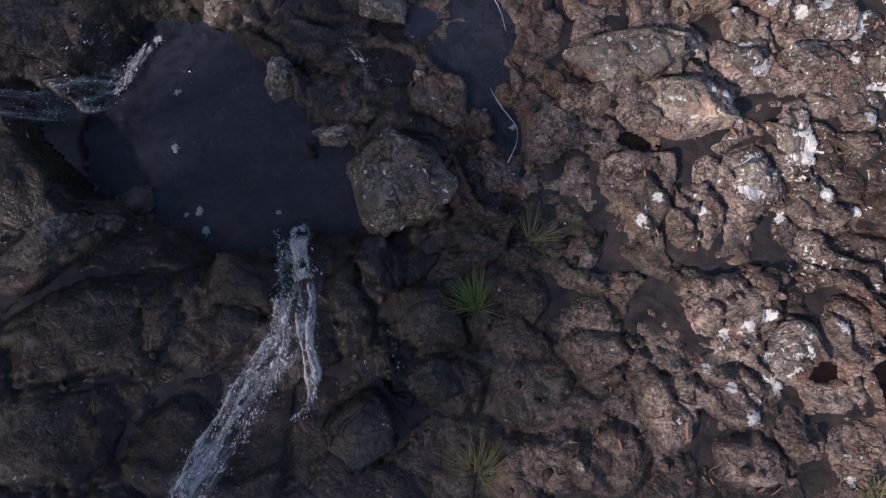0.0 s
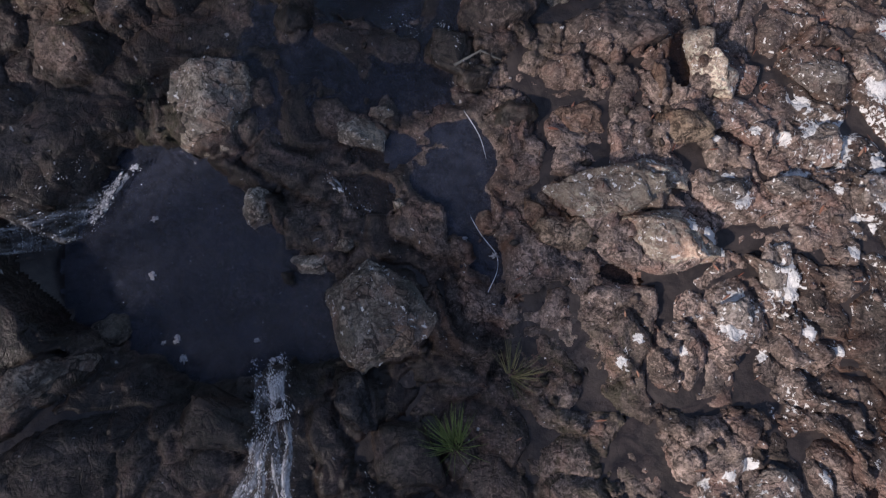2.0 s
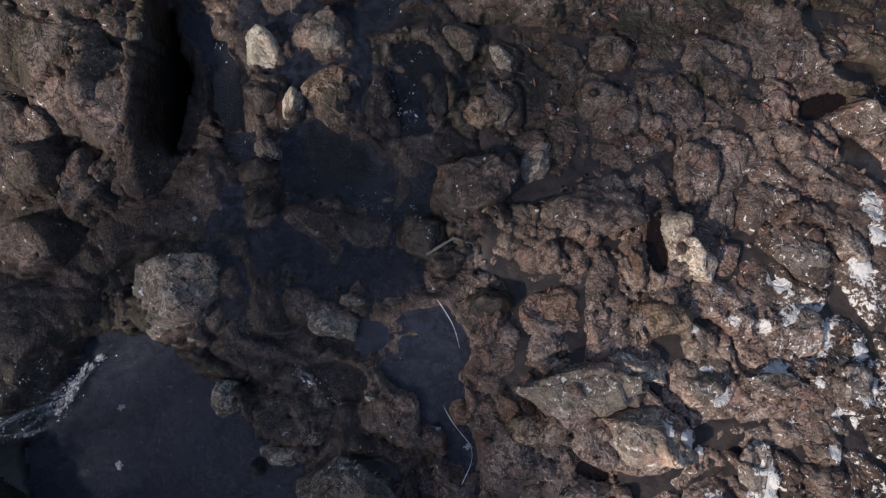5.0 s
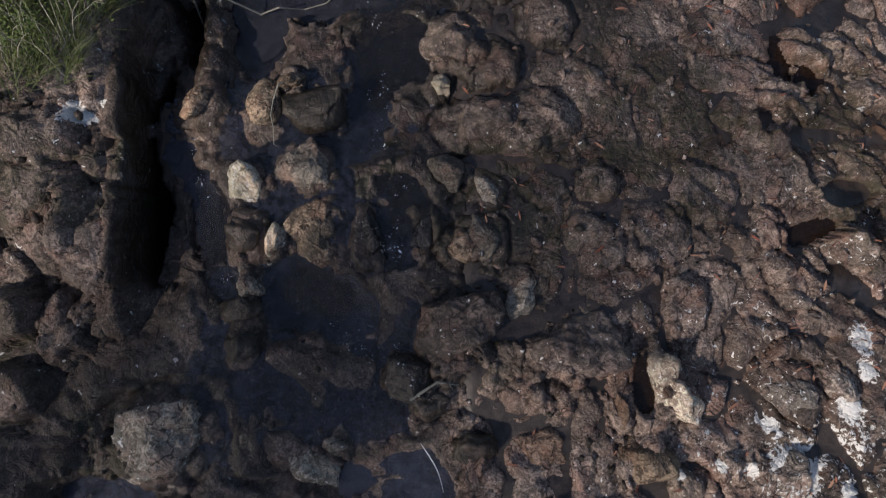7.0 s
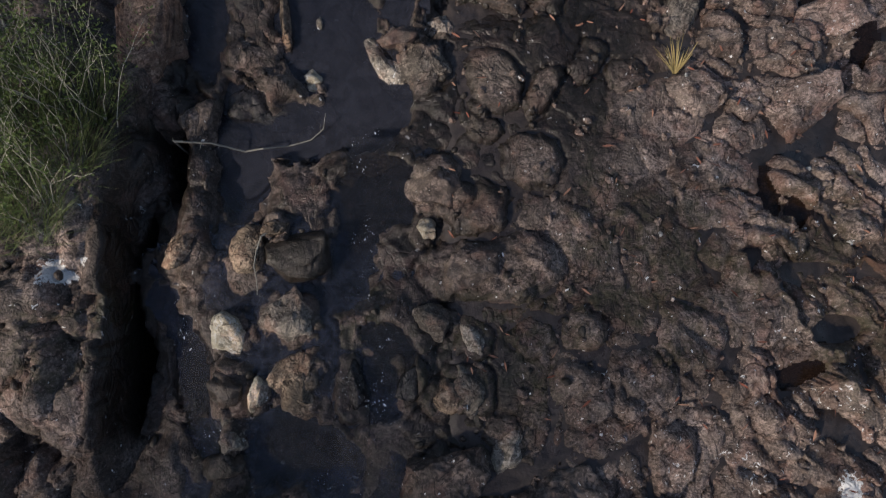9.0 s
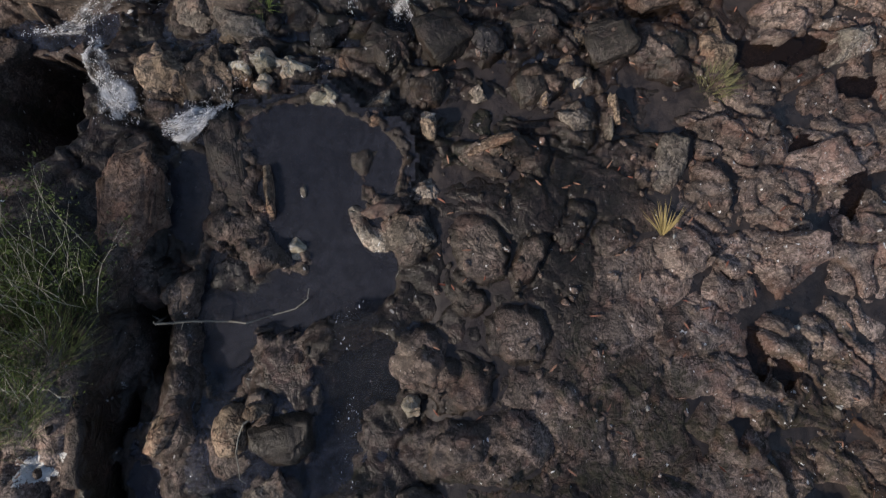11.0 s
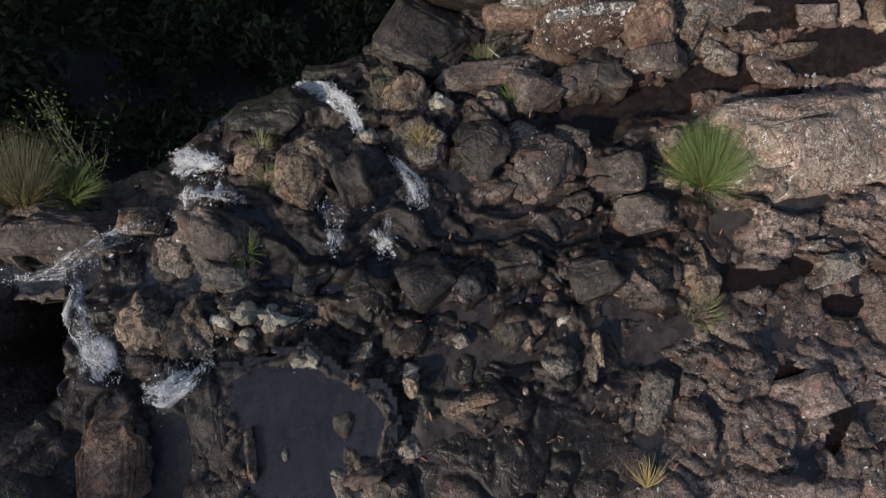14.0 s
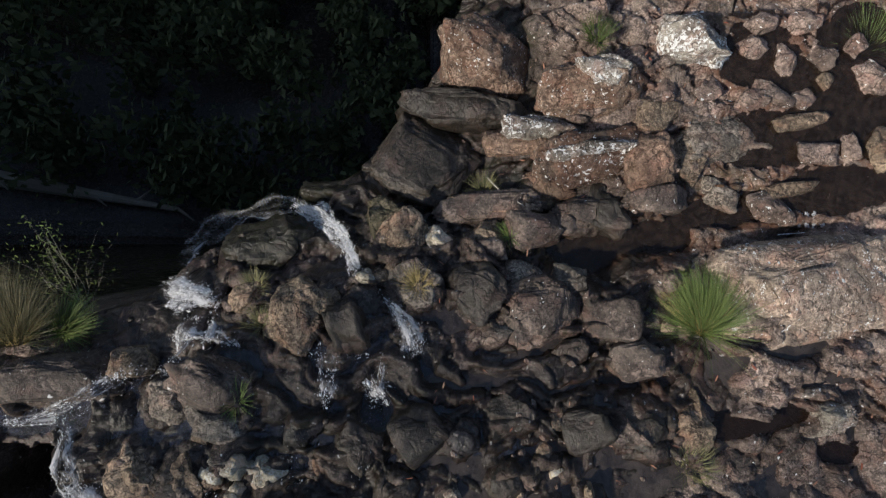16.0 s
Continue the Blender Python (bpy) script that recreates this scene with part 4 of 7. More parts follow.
H += 85.0 * smooth(60, 100, past + 5 * fbm(X, Y, 0.05, 3)) * (1 + 0.3 * fbm(X, Y, 0.12, 4))
GORGE = smooth(0.02, 0.25, past)

LICHEN = (0.28 + 0.75 * fbm(X, Y + 60, 0.9, 2)) * smooth(1.4, 2.6, X) * smooth(5.6, 3.5, Y) + 0.15 * smooth(3.5, 4.5, X)
RUST = np.maximum(RUST, joint * smooth(2.2, 4.0, X) * 0.6)
LICHEN = LICHEN * (1 - WET) - 0.6 * WET - 1.0 * UNDER - GORGE


def lichen_patch(x, y, r):
    """A crust of white lichen on the dry rock."""
    i0, i1 = np.searchsorted(GX, [x - 3 * r, x + 3 * r])
    j0, j1 = np.searchsorted(GY, [y - 3 * r, y + 3 * r])
    p = (slice(j0, j1), slice(i0, i1))
    LICHEN[p] += 1.75 * np.exp(-(((X[p] - x) ** 2 + (Y[p] - y) ** 2) / r ** 2) ** 1.5)


lichen_patch(2.81, 1.87, 0.08)
lichen_patch(2.90, 1.70, 0.11)
lichen_patch(3.45, 1.85, 0.13)
lichen_patch(3.74, 2.29, 0.16)
lichen_patch(3.94, 2.17, 0.13)
lichen_patch(3.41, 2.28, 0.06)
lichen_patch(3.85, 1.79, 0.05)
lichen_patch(3.26, 0.92, 0.15)
lichen_patch(3.24, 1.16, 0.11)
lichen_patch(2.35, 1.42, 0.08)
lichen_patch(2.55, 1.34, 0.09)
lichen_patch(2.70, 1.21, 0.06)
lichen_patch(2.81, 0.71, 0.14)
lichen_patch(2.74, 0.53, 0.10)
lichen_patch(3.43, 0.48, 0.05)
lichen_patch(1.74, 0.26, 0.06)
lichen_patch(2.28, 0.33, 0.05)
lichen_patch(1.89, 0.46, 0.05)
lichen_patch(3.66, 0.33, 0.05)
lichen_patch(3.01, 0.28, 0.05)
lichen_patch(2.72, -0.56, 0.08)
lichen_patch(2.56, -0.64, 0.06)
lichen_patch(2.35, -0.70, 0.05)
lichen_patch(3.33, -0.64, 0.06)
lichen_patch(2.92, -0.84, 0.10)
lichen_patch(2.85, -0.95, 0.07)
lichen_patch(2.17, -0.99, 0.06)
lichen_patch(2.78, -1.13, 0.10)
lichen_patch(2.35, -1.13, 0.05)
lichen_patch(2.50, -1.40, 0.09)
lichen_patch(3.22, -1.66, 0.05)
lichen_patch(2.70, -1.84, 0.05)
lichen_patch(3.23, -1.84, 0.06)
lichen_patch(3.89, 1.19, 0.06)
lichen_patch(4.01, 1.46, 0.07)
lichen_patch(3.95, 2.33, 0.15)
lichen_patch(3.83, 2.10, 0.13)
lichen_patch(3.60, 2.70, 0.06)
lichen_patch(3.69, 2.59, 0.06)
lichen_patch(3.98, 2.94, 0.10)
lichen_patch(4.45, 2.78, 0.10)
lichen_patch(3.37, 1.85, 0.08)
lichen_patch(3.59, 1.75, 0.06)
lichen_patch(4.24, 1.74, 0.13)
lichen_patch(4.09, 1.43, 0.09)
lichen_patch(2.60, 1.27, 0.10)
lichen_patch(3.12, 2.33, 0.05)
lichen_patch(2.73, 2.26, 0.05)
lichen_patch(4.34, 2.04, 0.08)
lichen_patch(3.68, 2.64, 0.07)
lichen_patch(4.44, 2.88, 0.11)
lichen_patch(4.67, 3.40, 0.15)
lichen_patch(4.66, 3.13, 0.11)
lichen_patch(-2.78, 5.60, 0.12)
lichen_patch(-2.66, 5.53, 0.08)
lichen_patch(-2.35, 6.09, 0.05)
lichen_patch(-2.29, 6.18, 0.05)
lichen_patch(-2.53, 5.69, 0.05)
MOSS = np.clip(0.35 * WET + GORGE + 0.5 * smooth(0.15, 0.4, fbm(X, Y + 80, 0.8, 3)), 0, 1)
WET = np.clip(np.maximum(WET * (0.95 - 0.4 * UNDER), GORGE), 0, 1)


def grid_mesh(name, gx, gy, z, keep=None):
    """A sheet over the grid lines gx, gy with the heights z; keep picks its faces."""
    ny, nx = z.shape
    me = bpy.data.meshes.new(name)
    xx, yy = np.meshgrid(gx, gy)
    idx = np.arange(nx * ny).reshape(ny, nx)
    quads = np.stack([idx[:-1, :-1], idx[:-1, 1:], idx[1:, 1:], idx[1:, :-1]], -1)
    quads = quads.reshape(-1, 4) if keep is None else quads[keep]
    used, inv = np.unique(quads, return_inverse=True)
    co = np.stack([xx.ravel(), yy.ravel(), z.ravel()], -1)[used]
    me.vertices.add(len(used))
    me.vertices.foreach_set("co", co.astype(np.float32).ravel())
    me.loops.add(quads.size)
    me.loops.foreach_set("vertex_index", inv.ravel().astype(np.int32))
    me.polygons.add(len(quads))
    me.polygons.foreach_set("loop_start", np.arange(0, quads.size, 4, dtype=np.int32))
    me.polygons.foreach_set("use_smooth", np.ones(len(quads), bool))
    me.update(calc_edges=True)
    return me, used


ground_me, used = grid_mesh("ground", GX, GY, H)
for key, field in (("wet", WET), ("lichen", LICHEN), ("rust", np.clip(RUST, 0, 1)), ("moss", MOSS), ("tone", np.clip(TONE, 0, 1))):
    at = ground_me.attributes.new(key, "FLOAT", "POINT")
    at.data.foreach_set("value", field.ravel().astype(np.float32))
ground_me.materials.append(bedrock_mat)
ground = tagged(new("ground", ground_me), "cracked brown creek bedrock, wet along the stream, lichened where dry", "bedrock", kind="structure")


def ground_at(x, y):
    i = min(max(int(np.searchsorted(GX, x)) - 1, 0), len(GX) - 2)
    j = min(max(int(np.searchsorted(GY, y)) - 1, 0), len(GY) - 2)
    u, v = (x - GX[i]) / (GX[i + 1] - GX[i]), (y - GY[j]) / (GY[j + 1] - GY[j])
    return float((H[j, i] * (1 - u) + H[j, i + 1] * u) * (1 - v) + (H[j + 1, i] * (1 - u) + H[j + 1, i + 1] * u) * v)


def water_sheet(name, level, f, mat, label, margin):
    step = 2
    fz = f[::step, ::step]
    keep = fz[:-1, :-1] > -margin
    gx, gy = GX[::step], GY[::step]
    z = np.full(fz.shape, level) + 0.003 * fbm(X[::step, ::step], Y[::step, ::step], 5.0, 2)
    me, _ = grid_mesh(name, gx, gy, z, keep)
    me.materials.append(mat)
    return tagged(new(name, me), label, "water", kind="structure")


for name, (level, mat, depth, ovals) in POOLS.items():
    water_sheet(name, level, FIELDS[name], mat, "still tea-brown water in a rock pool" if mat is tea_mat else "dark blue-grey creek water in a rock basin", 0.12)
for (level, f), o in zip(PUDDLE_LEVELS, PUDDLES):
    water_sheet("puddle", level, f, puddle_mat, "small rust-brown puddle between cracked rocks", 0.03)


def settled(z, r):
    """The heights, evened out over a square of r cells each way."""
    for axis in (0, 1):
        pad = [(r + 1, r) if a == axis else (0, 0) for a in (0, 1)]
        c = np.cumsum(np.pad(z, pad, mode="edge"), axis=axis)
        k = 2 * r + 1
        z = (c[k:] - c[:-k]) / k if axis == 0 else (c[:, k:] - c[:, :-k]) / k
    return z


def running_sheet(x0, x1, y0, y1, drop, label):
    """Shallow running water that follows the slope and fills the hollows between the humps."""
    i0, i1 = np.searchsorted(GX, [x0, x1])
    j0, j1 = np.searchsorted(GY, [y0, y1])
    z = settled(settled(H[j0:j1, i0:i1], 9), 9)
    xs, ys = X[j0:j1, i0:i1], Y[j0:j1, i0:i1]
    side = np.minimum(np.minimum(xs - x0, x1 - xs), np.minimum(ys - y0, y1 - ys))
    z = z - drop - 0.12 * smooth(0.5, 0.0, side + 0.3 * fbm(xs, ys, 1.5, 2)) + 0.006 * fbm(xs, ys, 14.0, 2)
    me, _ = grid_mesh("running_water", GX[i0:i1], GY[j0:j1], z, z[:-1, :-1] > H[j0:j1, i0:i1][:-1, :-1] - 0.06)
    me.materials.append(film_mat)
    return tagged(new("running_water", me), label, "water", kind="structure")


silt_mat, sn, sl, sp = nodes_of("wet_silt")
spos = sn.new("ShaderNodeNewGeometry").outputs["Position"]
sl.new(mix(sn, sl, ramp(sn, sl, noise_node(sn, sl, spos, 5.0, 6, 0.65, 1.0), 0.35, 0.65), (0.022, 0.018, 0.018), (0.058, 0.046, 0.042)), sp.inputs["Base Color"])
sl.new(ramp(sn, sl, noise_node(sn, sl, spos, 3.0, 4, 0.6), 0.35, 0.6, 0.22, 0.6), sp.inputs["Roughness"])
sbump = sn.new("ShaderNodeBump")
sbump.inputs["Strength"].default_value, sbump.inputs["Distance"].default_value = 0.5, 0.015
sl.new(noise_node(sn, sl, spos, 26.0, 5, 0.65), sbump.inputs["Height"])
sl.new(sbump.outputs[0], sp.inputs["Normal"])


def silt_sheet(x0, x1, y0, y1, drop, label):
    """Dark wet silt that lies level in the hollows and joints of the bedrock."""
    i0, i1 = np.searchsorted(GX, [x0, x1])
    j0, j1 = np.searchsorted(GY, [y0, y1])
    xs, ys = X[j0:j1, i0:i1], Y[j0:j1, i0:i1]
    h = H[j0:j1, i0:i1]
    z = settled(settled(h, 15), 15) - drop - 0.05 * fbm(xs, ys, 0.9, 2) + 0.004 * fbm(xs, ys, 9.0, 2)
    side = np.minimum(np.minimum(xs - x0, x1 - xs), np.minimum(ys - y0, y1 - ys))
    z = z - 0.2 * smooth(0.4, 0.0, side)
    clear = (UNDER[j0:j1, i0:i1] < 0.02) & (GORGE[j0:j1, i0:i1] < 0.01)
    lap = (z > h - 0.03) & clear
    me, _ = grid_mesh("silt", GX[i0:i1], GY[j0:j1], z, lap[:-1, :-1])
    me.materials.append(silt_mat)
    return tagged(new("silt", me), label, "silt", kind="stuff")


silt_sheet(0.5, 6.6, -2.9, 11.6, 0.055, "dark wet silt lying in the hollows of the bedrock")
silt_sheet(-4.4, 0.5, -2.9, 2.2, 0.055, "dark wet silt between boulders beside the stream")
running_sheet(-2.1, 0.8, 2.1, 7.0, -0.008, "shallow blue-grey creek water running between boulders")
running_sheet(-2.9, 2.4, 9.2, 11.5, 0.05, "thin water running down stepped wet rock")


# ---------------------------------------------------------------- running water
def mesh_object(name, verts, faces, mat, smooth_it=True):
    me = bpy.data.meshes.new(name)
    me.from_pydata(verts, [], faces)
    me.materials.append(mat)
    if smooth_it:
        me.polygons.foreach_set("use_smooth", [True] * len(faces))
    me.update()
    return new(name, me)


def top_at(x, y):
    """Height of the rock or still water under a place."""
    hit, place, _, _, _, _ = scene.ray_cast(DEPS[0], Vector((x, y, 4.0)), Vector((0, 0, -1)))
    return place.z if hit and place.z > ground_at(x, y) - 0.05 else ground_at(x, y)


DEPS = []


def drops(verts, n, k, count, strength, off, size=0.0026):
    """Spray and froth over a ribbon of white water, glint specks over broken water: small clumps thrown about its
    middle.
    """
    v, f = [], []
    rng = random.Random(int(off * 1000))
    mids = [Vector(verts[i * k + k // 2]) for i in range(n)]
    way = [math.atan2(mids[min(i + 1, n - 1)].y - mids[max(i - 1, 0)].y, mids[min(i + 1, n - 1)].x - mids[max(i - 1, 0)].x) for i in range(n)]
    count = int(count * 0.30)
    shape = [(1, 0, 0), (-1, 0, 0), (0, 1, 0), (0, -1, 0), (0, 0, 0.8), (0, 0, -0.8)]
    sides = [(0, 2, 4), (2, 1, 4), (1, 3, 4), (3, 0, 4), (2, 0, 5), (1, 2, 5), (3, 1, 5), (0, 3, 5)]
    for _ in range(count):
        i, q = rng.randrange(n), min(max(rng.gauss(0, 0.42), -1.15), 1.15)
        j = min(max((q + 1) / 2 * (k - 1), 0), k - 1.001)
        a, b = Vector(verts[i * k + int(j)]), Vector(verts[i * k + int(j) + 1])
        p = a.lerp(b, j - int(j)) + Vector((rng.gauss(0, 0.012), rng.gauss(0, 0.012), abs(rng.gauss(0, 0.02)) + 0.005))
        if noise.noise(p * 11 + Vector((off, 0, 0))) + 0.45 * noise.noise(p * 40) < 0.26 - 0.5 * strength:
            continue
        r, m = size * math.exp(rng.gauss(0.2, 0.55)), len(v)
        t = way[i] + rng.gauss(0, 0.35)
        c, s = math.cos(t) * r, math.sin(t) * r
        st = rng.uniform(1.4, 3.5)
        v += [(p.x + (x * c * st - y * s), p.y + (x * s * st + y * c), p.z + z * r) for x, y, z in shape]
        f += [tuple(m + e for e in g) for g in sides]
    if v:
        tagged(mesh_object("froth", v, f, froth_mat), "white froth, spray and glint specks of tumbling water", "foam", kind="stuff")


froth_mat, frn, frl, frp = nodes_of("froth_white")
frp.inputs["Base Color"].default_value = (0.88, 0.89, 0.92, 1)
frp.inputs["Roughness"].default_value = 0.35


def stream(name, line, mat, label, strength, lift=0.03, across=12, spacing=0.03, heights=None, spray=0, seed=None):
    """A ribbon of water along points (x, y, width), laid on the rock; strength is the share of foam along it."""
    pts, d = np.array([p[:2] for p in line], float), [0.0]
    for a, b in zip(pts[:-1], pts[1:]):
        d.append(d[-1] + float(np.hypot(*(b - a))))
    n = max(8, int(d[-1] / spacing))
    s = np.linspace(0, d[-1], n)
    cx, cy, w = (np.interp(s, d, [p[k] for p in line]) for k in range(3))
    for _ in range(6):
        cx[1:-1], cy[1:-1] = (cx[:-2] + cx[2:]) / 2, (cy[:-2] + cy[2:]) / 2
    tx, ty = np.gradient(cx), np.gradient(cy)
    ln = np.hypot(tx, ty) + 1e-9
    nx, ny = -ty / ln, tx / ln
    verts, uvs, foam = [], [], []
    off = (random.random() if seed is None else random.Random(seed).random()) * 50
    for i in range(n):
        wig = 1 + 0.9 * noise.noise((s[i] * 3.0, off, 0))
        for j in range(across + 1):
            q = j / across * 2 - 1
            x, y = cx[i] + nx[i] * q * w[i] * 0.5 * wig, cy[i] + ny[i] * q * w[i] * 0.5 * wig
            if heights:
                z = float(np.interp(s[i], np.linspace(0, d[-1], len(heights)), heights))
            else:
                z = top_at(x, y) + lift * (1.2 - q * q) + 0.02 * noise.noise((x * 9, y * 9, off))
            verts.append((x, y, z))
            uvs.append((q * 0.5 * w[i] + off, s[i] + off))
            ends = min(1, s[i] / 0.15, (d[-1] - s[i]) / 0.15)
            strand = 0.62 + 0.5 * math.exp(-((abs(q) - 0.55 + 0.3 * noise.noise((s[i] * 4, off, 5))) / 0.22) ** 2)
            foam.append((1 - q * q) ** 0.75 * strand * strength * max(ends, 0) - 0.3 * (1 - ends) - 0.35 * abs(q) ** 6)
    # settle the sheet so that it bridges the joints
    z = np.array([v[2] for v in verts]).reshape(n, across + 1)
    if not heights:
        for _ in range(5):
            z[1:-1] = np.maximum(z[1:-1], (z[:-2] + z[2:]) / 2)
            z[:, 1:-1] = np.maximum(z[:, 1:-1], (z[:, :-2] + z[:, 2:]) / 2)
    verts = [(v[0], v[1], zz) for v, zz in zip(verts, z.ravel())]
    k = across + 1
    faces = [(i * k + j, i * k + j + 1, (i + 1) * k + j + 1, (i + 1) * k + j) for i in range(n - 1) for j in range(across)]
    ob = mesh_object(name, verts, faces, mat)
    uv = ob.data.uv_layers.new(name="UVMap")
    for lp in ob.data.loops:
        uv.data[lp.index].uv = uvs[lp.vertex_index]
    at = ob.data.attributes.new("foam", "FLOAT", "POINT")
    at.data.foreach_set("value", foam)
    if spray:
        drops(verts, n, k, spray, strength, off, 0.0016 if mat is foam_mat else 0.0014)
    return tagged(ob, label, "stream", kind="structure")



# ---------------------------------------------------------------- boulders
def stone_bm(length, width, height, seed, detail, square=0.8):
    """A worn block: a rounded box with a few broken faces and a rough skin."""
    rng = random.Random(seed)
    bm = bmesh.new()
    bmesh.ops.create_icosphere(bm, subdivisions=detail, radius=1.0)
    cuts = []
    for _ in range(5 if square < 0.4 else 15 if square < 0.8 else 8):
        v = Vector((rng.uniform(-1, 1), rng.uniform(-1, 1), rng.uniform(-0.25, 0.9))).normalized()
        cuts.append((v, rng.uniform(0.85, 1.1) if square < 0.4 else rng.uniform(0.60, 0.92)))
    off = Vector((rng.uniform(0, 90), rng.uniform(0, 90), rng.uniform(0, 90)))
    tilt = (rng.uniform(-0.2, 0.2), rng.uniform(-0.2, 0.2))
    mean = (length + width) / 2
    for v in bm.verts:
        p = v.co
        p = Vector([math.copysign(abs(c) ** square, c) for c in p]) * 1.06
        for nrm, d in cuts:
            over = p.dot(nrm) - d
            if over > 0:
                p = p - nrm * over * 0.97
        p = p * (1 + 0.20 * noise.fractal(p * 1.3 + off, 1.0, 2.0, 5))
        q = Vector((p.x * length / 2, p.y * width / 2, p.z * height))
        r = noise.fractal(q * 8 + off, 0.7, 2.1, 5)
        q += v.co * (0.010 + 0.020 * mean) * r
        q.z += tilt[0] * q.x + tilt[1] * q.y
        v.co = q
    return bm


COUNT = [0]


def rock(x, y, length, width, turn, height, style, block=False, top=None):
    COUNT[0] += 1
    size = (length + width) / 2
    bm = stone_bm(length * 1.06, width * 1.06, height, 100 + COUNT[0], 5 if size > 0.55 else 4 if size > 0.2 else 3, 0.34 if block else 0.55 if style in ("slab", "sunlit", "whitecap", "tan", "orange", "rust") else 0.70 if style in ("pinkish", "lichen", "cream") else 0.66)
    name = "slab" if style == "slab" else "boulder" if size > 0.3 else "stone"
    crest = sorted(v.co.z for v in bm.verts)[int(len(bm.verts) * 0.97)]
    me = bpy.data.meshes.new(name)
    bm.to_mesh(me)
    bm.free()
    me.polygons.foreach_set("use_smooth", [True] * len(me.polygons))
    me.materials.append(ROCK[style])
    ob = new(name, me)
    base = [ground_at(x + dx * length * 0.3, y + dy * width * 0.3) for dx in (-1, 0, 1) for dy in (-1, 0, 1)]
    z = sorted(base)[4] - height * (0.12 if block else 0.26)
    i, j = int(np.searchsorted(GX, x)), int(np.searchsorted(GY, y))
    for pool, (level, _, _, _) in POOLS.items():
        if FIELDS[pool][j, i] > 0.02:
            z = max(z, level - 0.25 * height)
    if top is not None:
        z = max(top, sorted(base)[6] + 0.42 * height) - crest
    ob.matrix_world = pose(x, y, z, 0, 0, turn)
    return tagged(ob, WORDS[style], "boulder" if size > 0.3 else "stone", "rocks of the creek bed")


rock(-1.55, 1.60, 0.42, 0.40, 40, 0.24, "pale", top=0.10)
rock(-0.42, 0.63, 0.84, 0.74, 30, 0.22, "pale", True, top=0.13)
rock(-1.06, 1.09, 0.42, 0.20, 12, 0.16, "pale", top=0.09)
rock(-0.72, 1.27, 0.24, 0.14, 30, 0.12, "pale", top=0.07)
rock(-0.22, 1.66, 0.13, 0.12, 0, 0.10, "pale", top=-0.02)
rock(1.12, 1.51, 0.46, 0.31, -40, 0.10, "orange")
rock(0.63, 1.50, 0.36, 0.31, -50, 0.08, "orange")
rock(-3.43, 0.01, 1.07, 0.42, 32, 0.30, "grey")
rock(-3.00, 0.45, 0.57, 0.34, 35, 0.25, "grey")
rock(2.88, -0.90, 0.53, 0.44, 30, 0.14, "lichen")
rock(2.77, 0.60, 0.49, 0.44, 70, 0.14, "lichen")
rock(-1.92, 2.58, 0.96, 0.80, 60, 0.34, "pale", top=0.06)
rock(-0.64, 2.35, 0.55, 0.26, -25, 0.16, "pale", top=-0.04)
rock(-0.41, 2.52, 0.26, 0.22, 10, 0.14, "pale", top=-0.05)
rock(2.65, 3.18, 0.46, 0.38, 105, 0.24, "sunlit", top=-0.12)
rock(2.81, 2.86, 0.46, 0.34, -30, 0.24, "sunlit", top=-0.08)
rock(2.23, 2.84, 0.46, 0.17, 100, 0.14, "orange")
rock(1.34, 3.84, 0.58, 0.30, 65, 0.20, "pale", top=-0.20)
rock(-1.27, 4.08, 0.48, 0.21, -58, 0.14, "grey")
rock(-0.96, 4.41, 0.28, 0.15, 85, 0.12, "pale")
rock(1.52, 2.42, 0.65, 0.43, -15, 0.14, "orange")
rock(3.73, 2.21, 0.60, 0.38, 15, 0.18, "lichen")
rock(2.80, 1.77, 0.47, 0.37, 0, 0.16, "lichen")
rock(3.45, 1.78, 0.59, 0.25, -10, 0.14, "lichen")
rock(4.21, 1.73, 0.35, 0.35, 0, 0.14, "lichen")
rock(3.22, 1.01, 0.72, 0.31, 92, 0.12, "lichen")
rock(3.88, 2.93, 0.58, 0.42, -35, 0.12, "lichen")
rock(4.38, 2.98, 0.42, 0.32, -40, 0.14, "lichen")
rock(-0.64, 4.61, 0.49, 0.43, 60, 0.10, "tan")
rock(-1.30, 4.95, 0.56, 0.44, 105, 0.26, "cream", top=-0.42)
rock(-0.72, 5.07, 0.66, 0.62, 20, 0.24, "grey", top=-0.40)
rock(-1.15, 5.68, 0.58, 0.40, 80, 0.22, "tan", top=-0.44)
rock(-1.80, 5.76, 0.50, 0.32, 65, 0.22, "tan", top=-0.46)
rock(0.58, 5.98, 0.28, 0.25, 10, 0.16, "cream", top=-0.56)
rock(-1.02, 4.41, 0.31, 0.18, 75, 0.16, "cream", top=-0.36)
rock(-0.63, 4.46, 0.60, 0.39, 100, 0.12, "tan")
rock(1.05, 4.88, 0.48, 0.28, -60, 0.18, "pale", top=-0.40)
rock(0.68, 5.06, 0.40, 0.34, 20, 0.18, "grey", top=-0.44)
rock(-1.25, 3.96, 0.25, 0.22, 0, 0.14, "pale", top=-0.32)
rock(0.72, 3.52, 0.88, 0.76, 30, 0.30, "brown", top=-0.10)
rock(1.05, 5.58, 0.76, 0.56, 10, 0.24, "brown", top=-0.44)
rock(1.70, 3.28, 1.06, 0.82, 10, 0.28, "brown", top=-0.06)
rock(2.44, 2.39, 0.56, 0.44, 10, 0.20, "tan", top=0.06)
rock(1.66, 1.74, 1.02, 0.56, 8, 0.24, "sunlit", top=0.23)
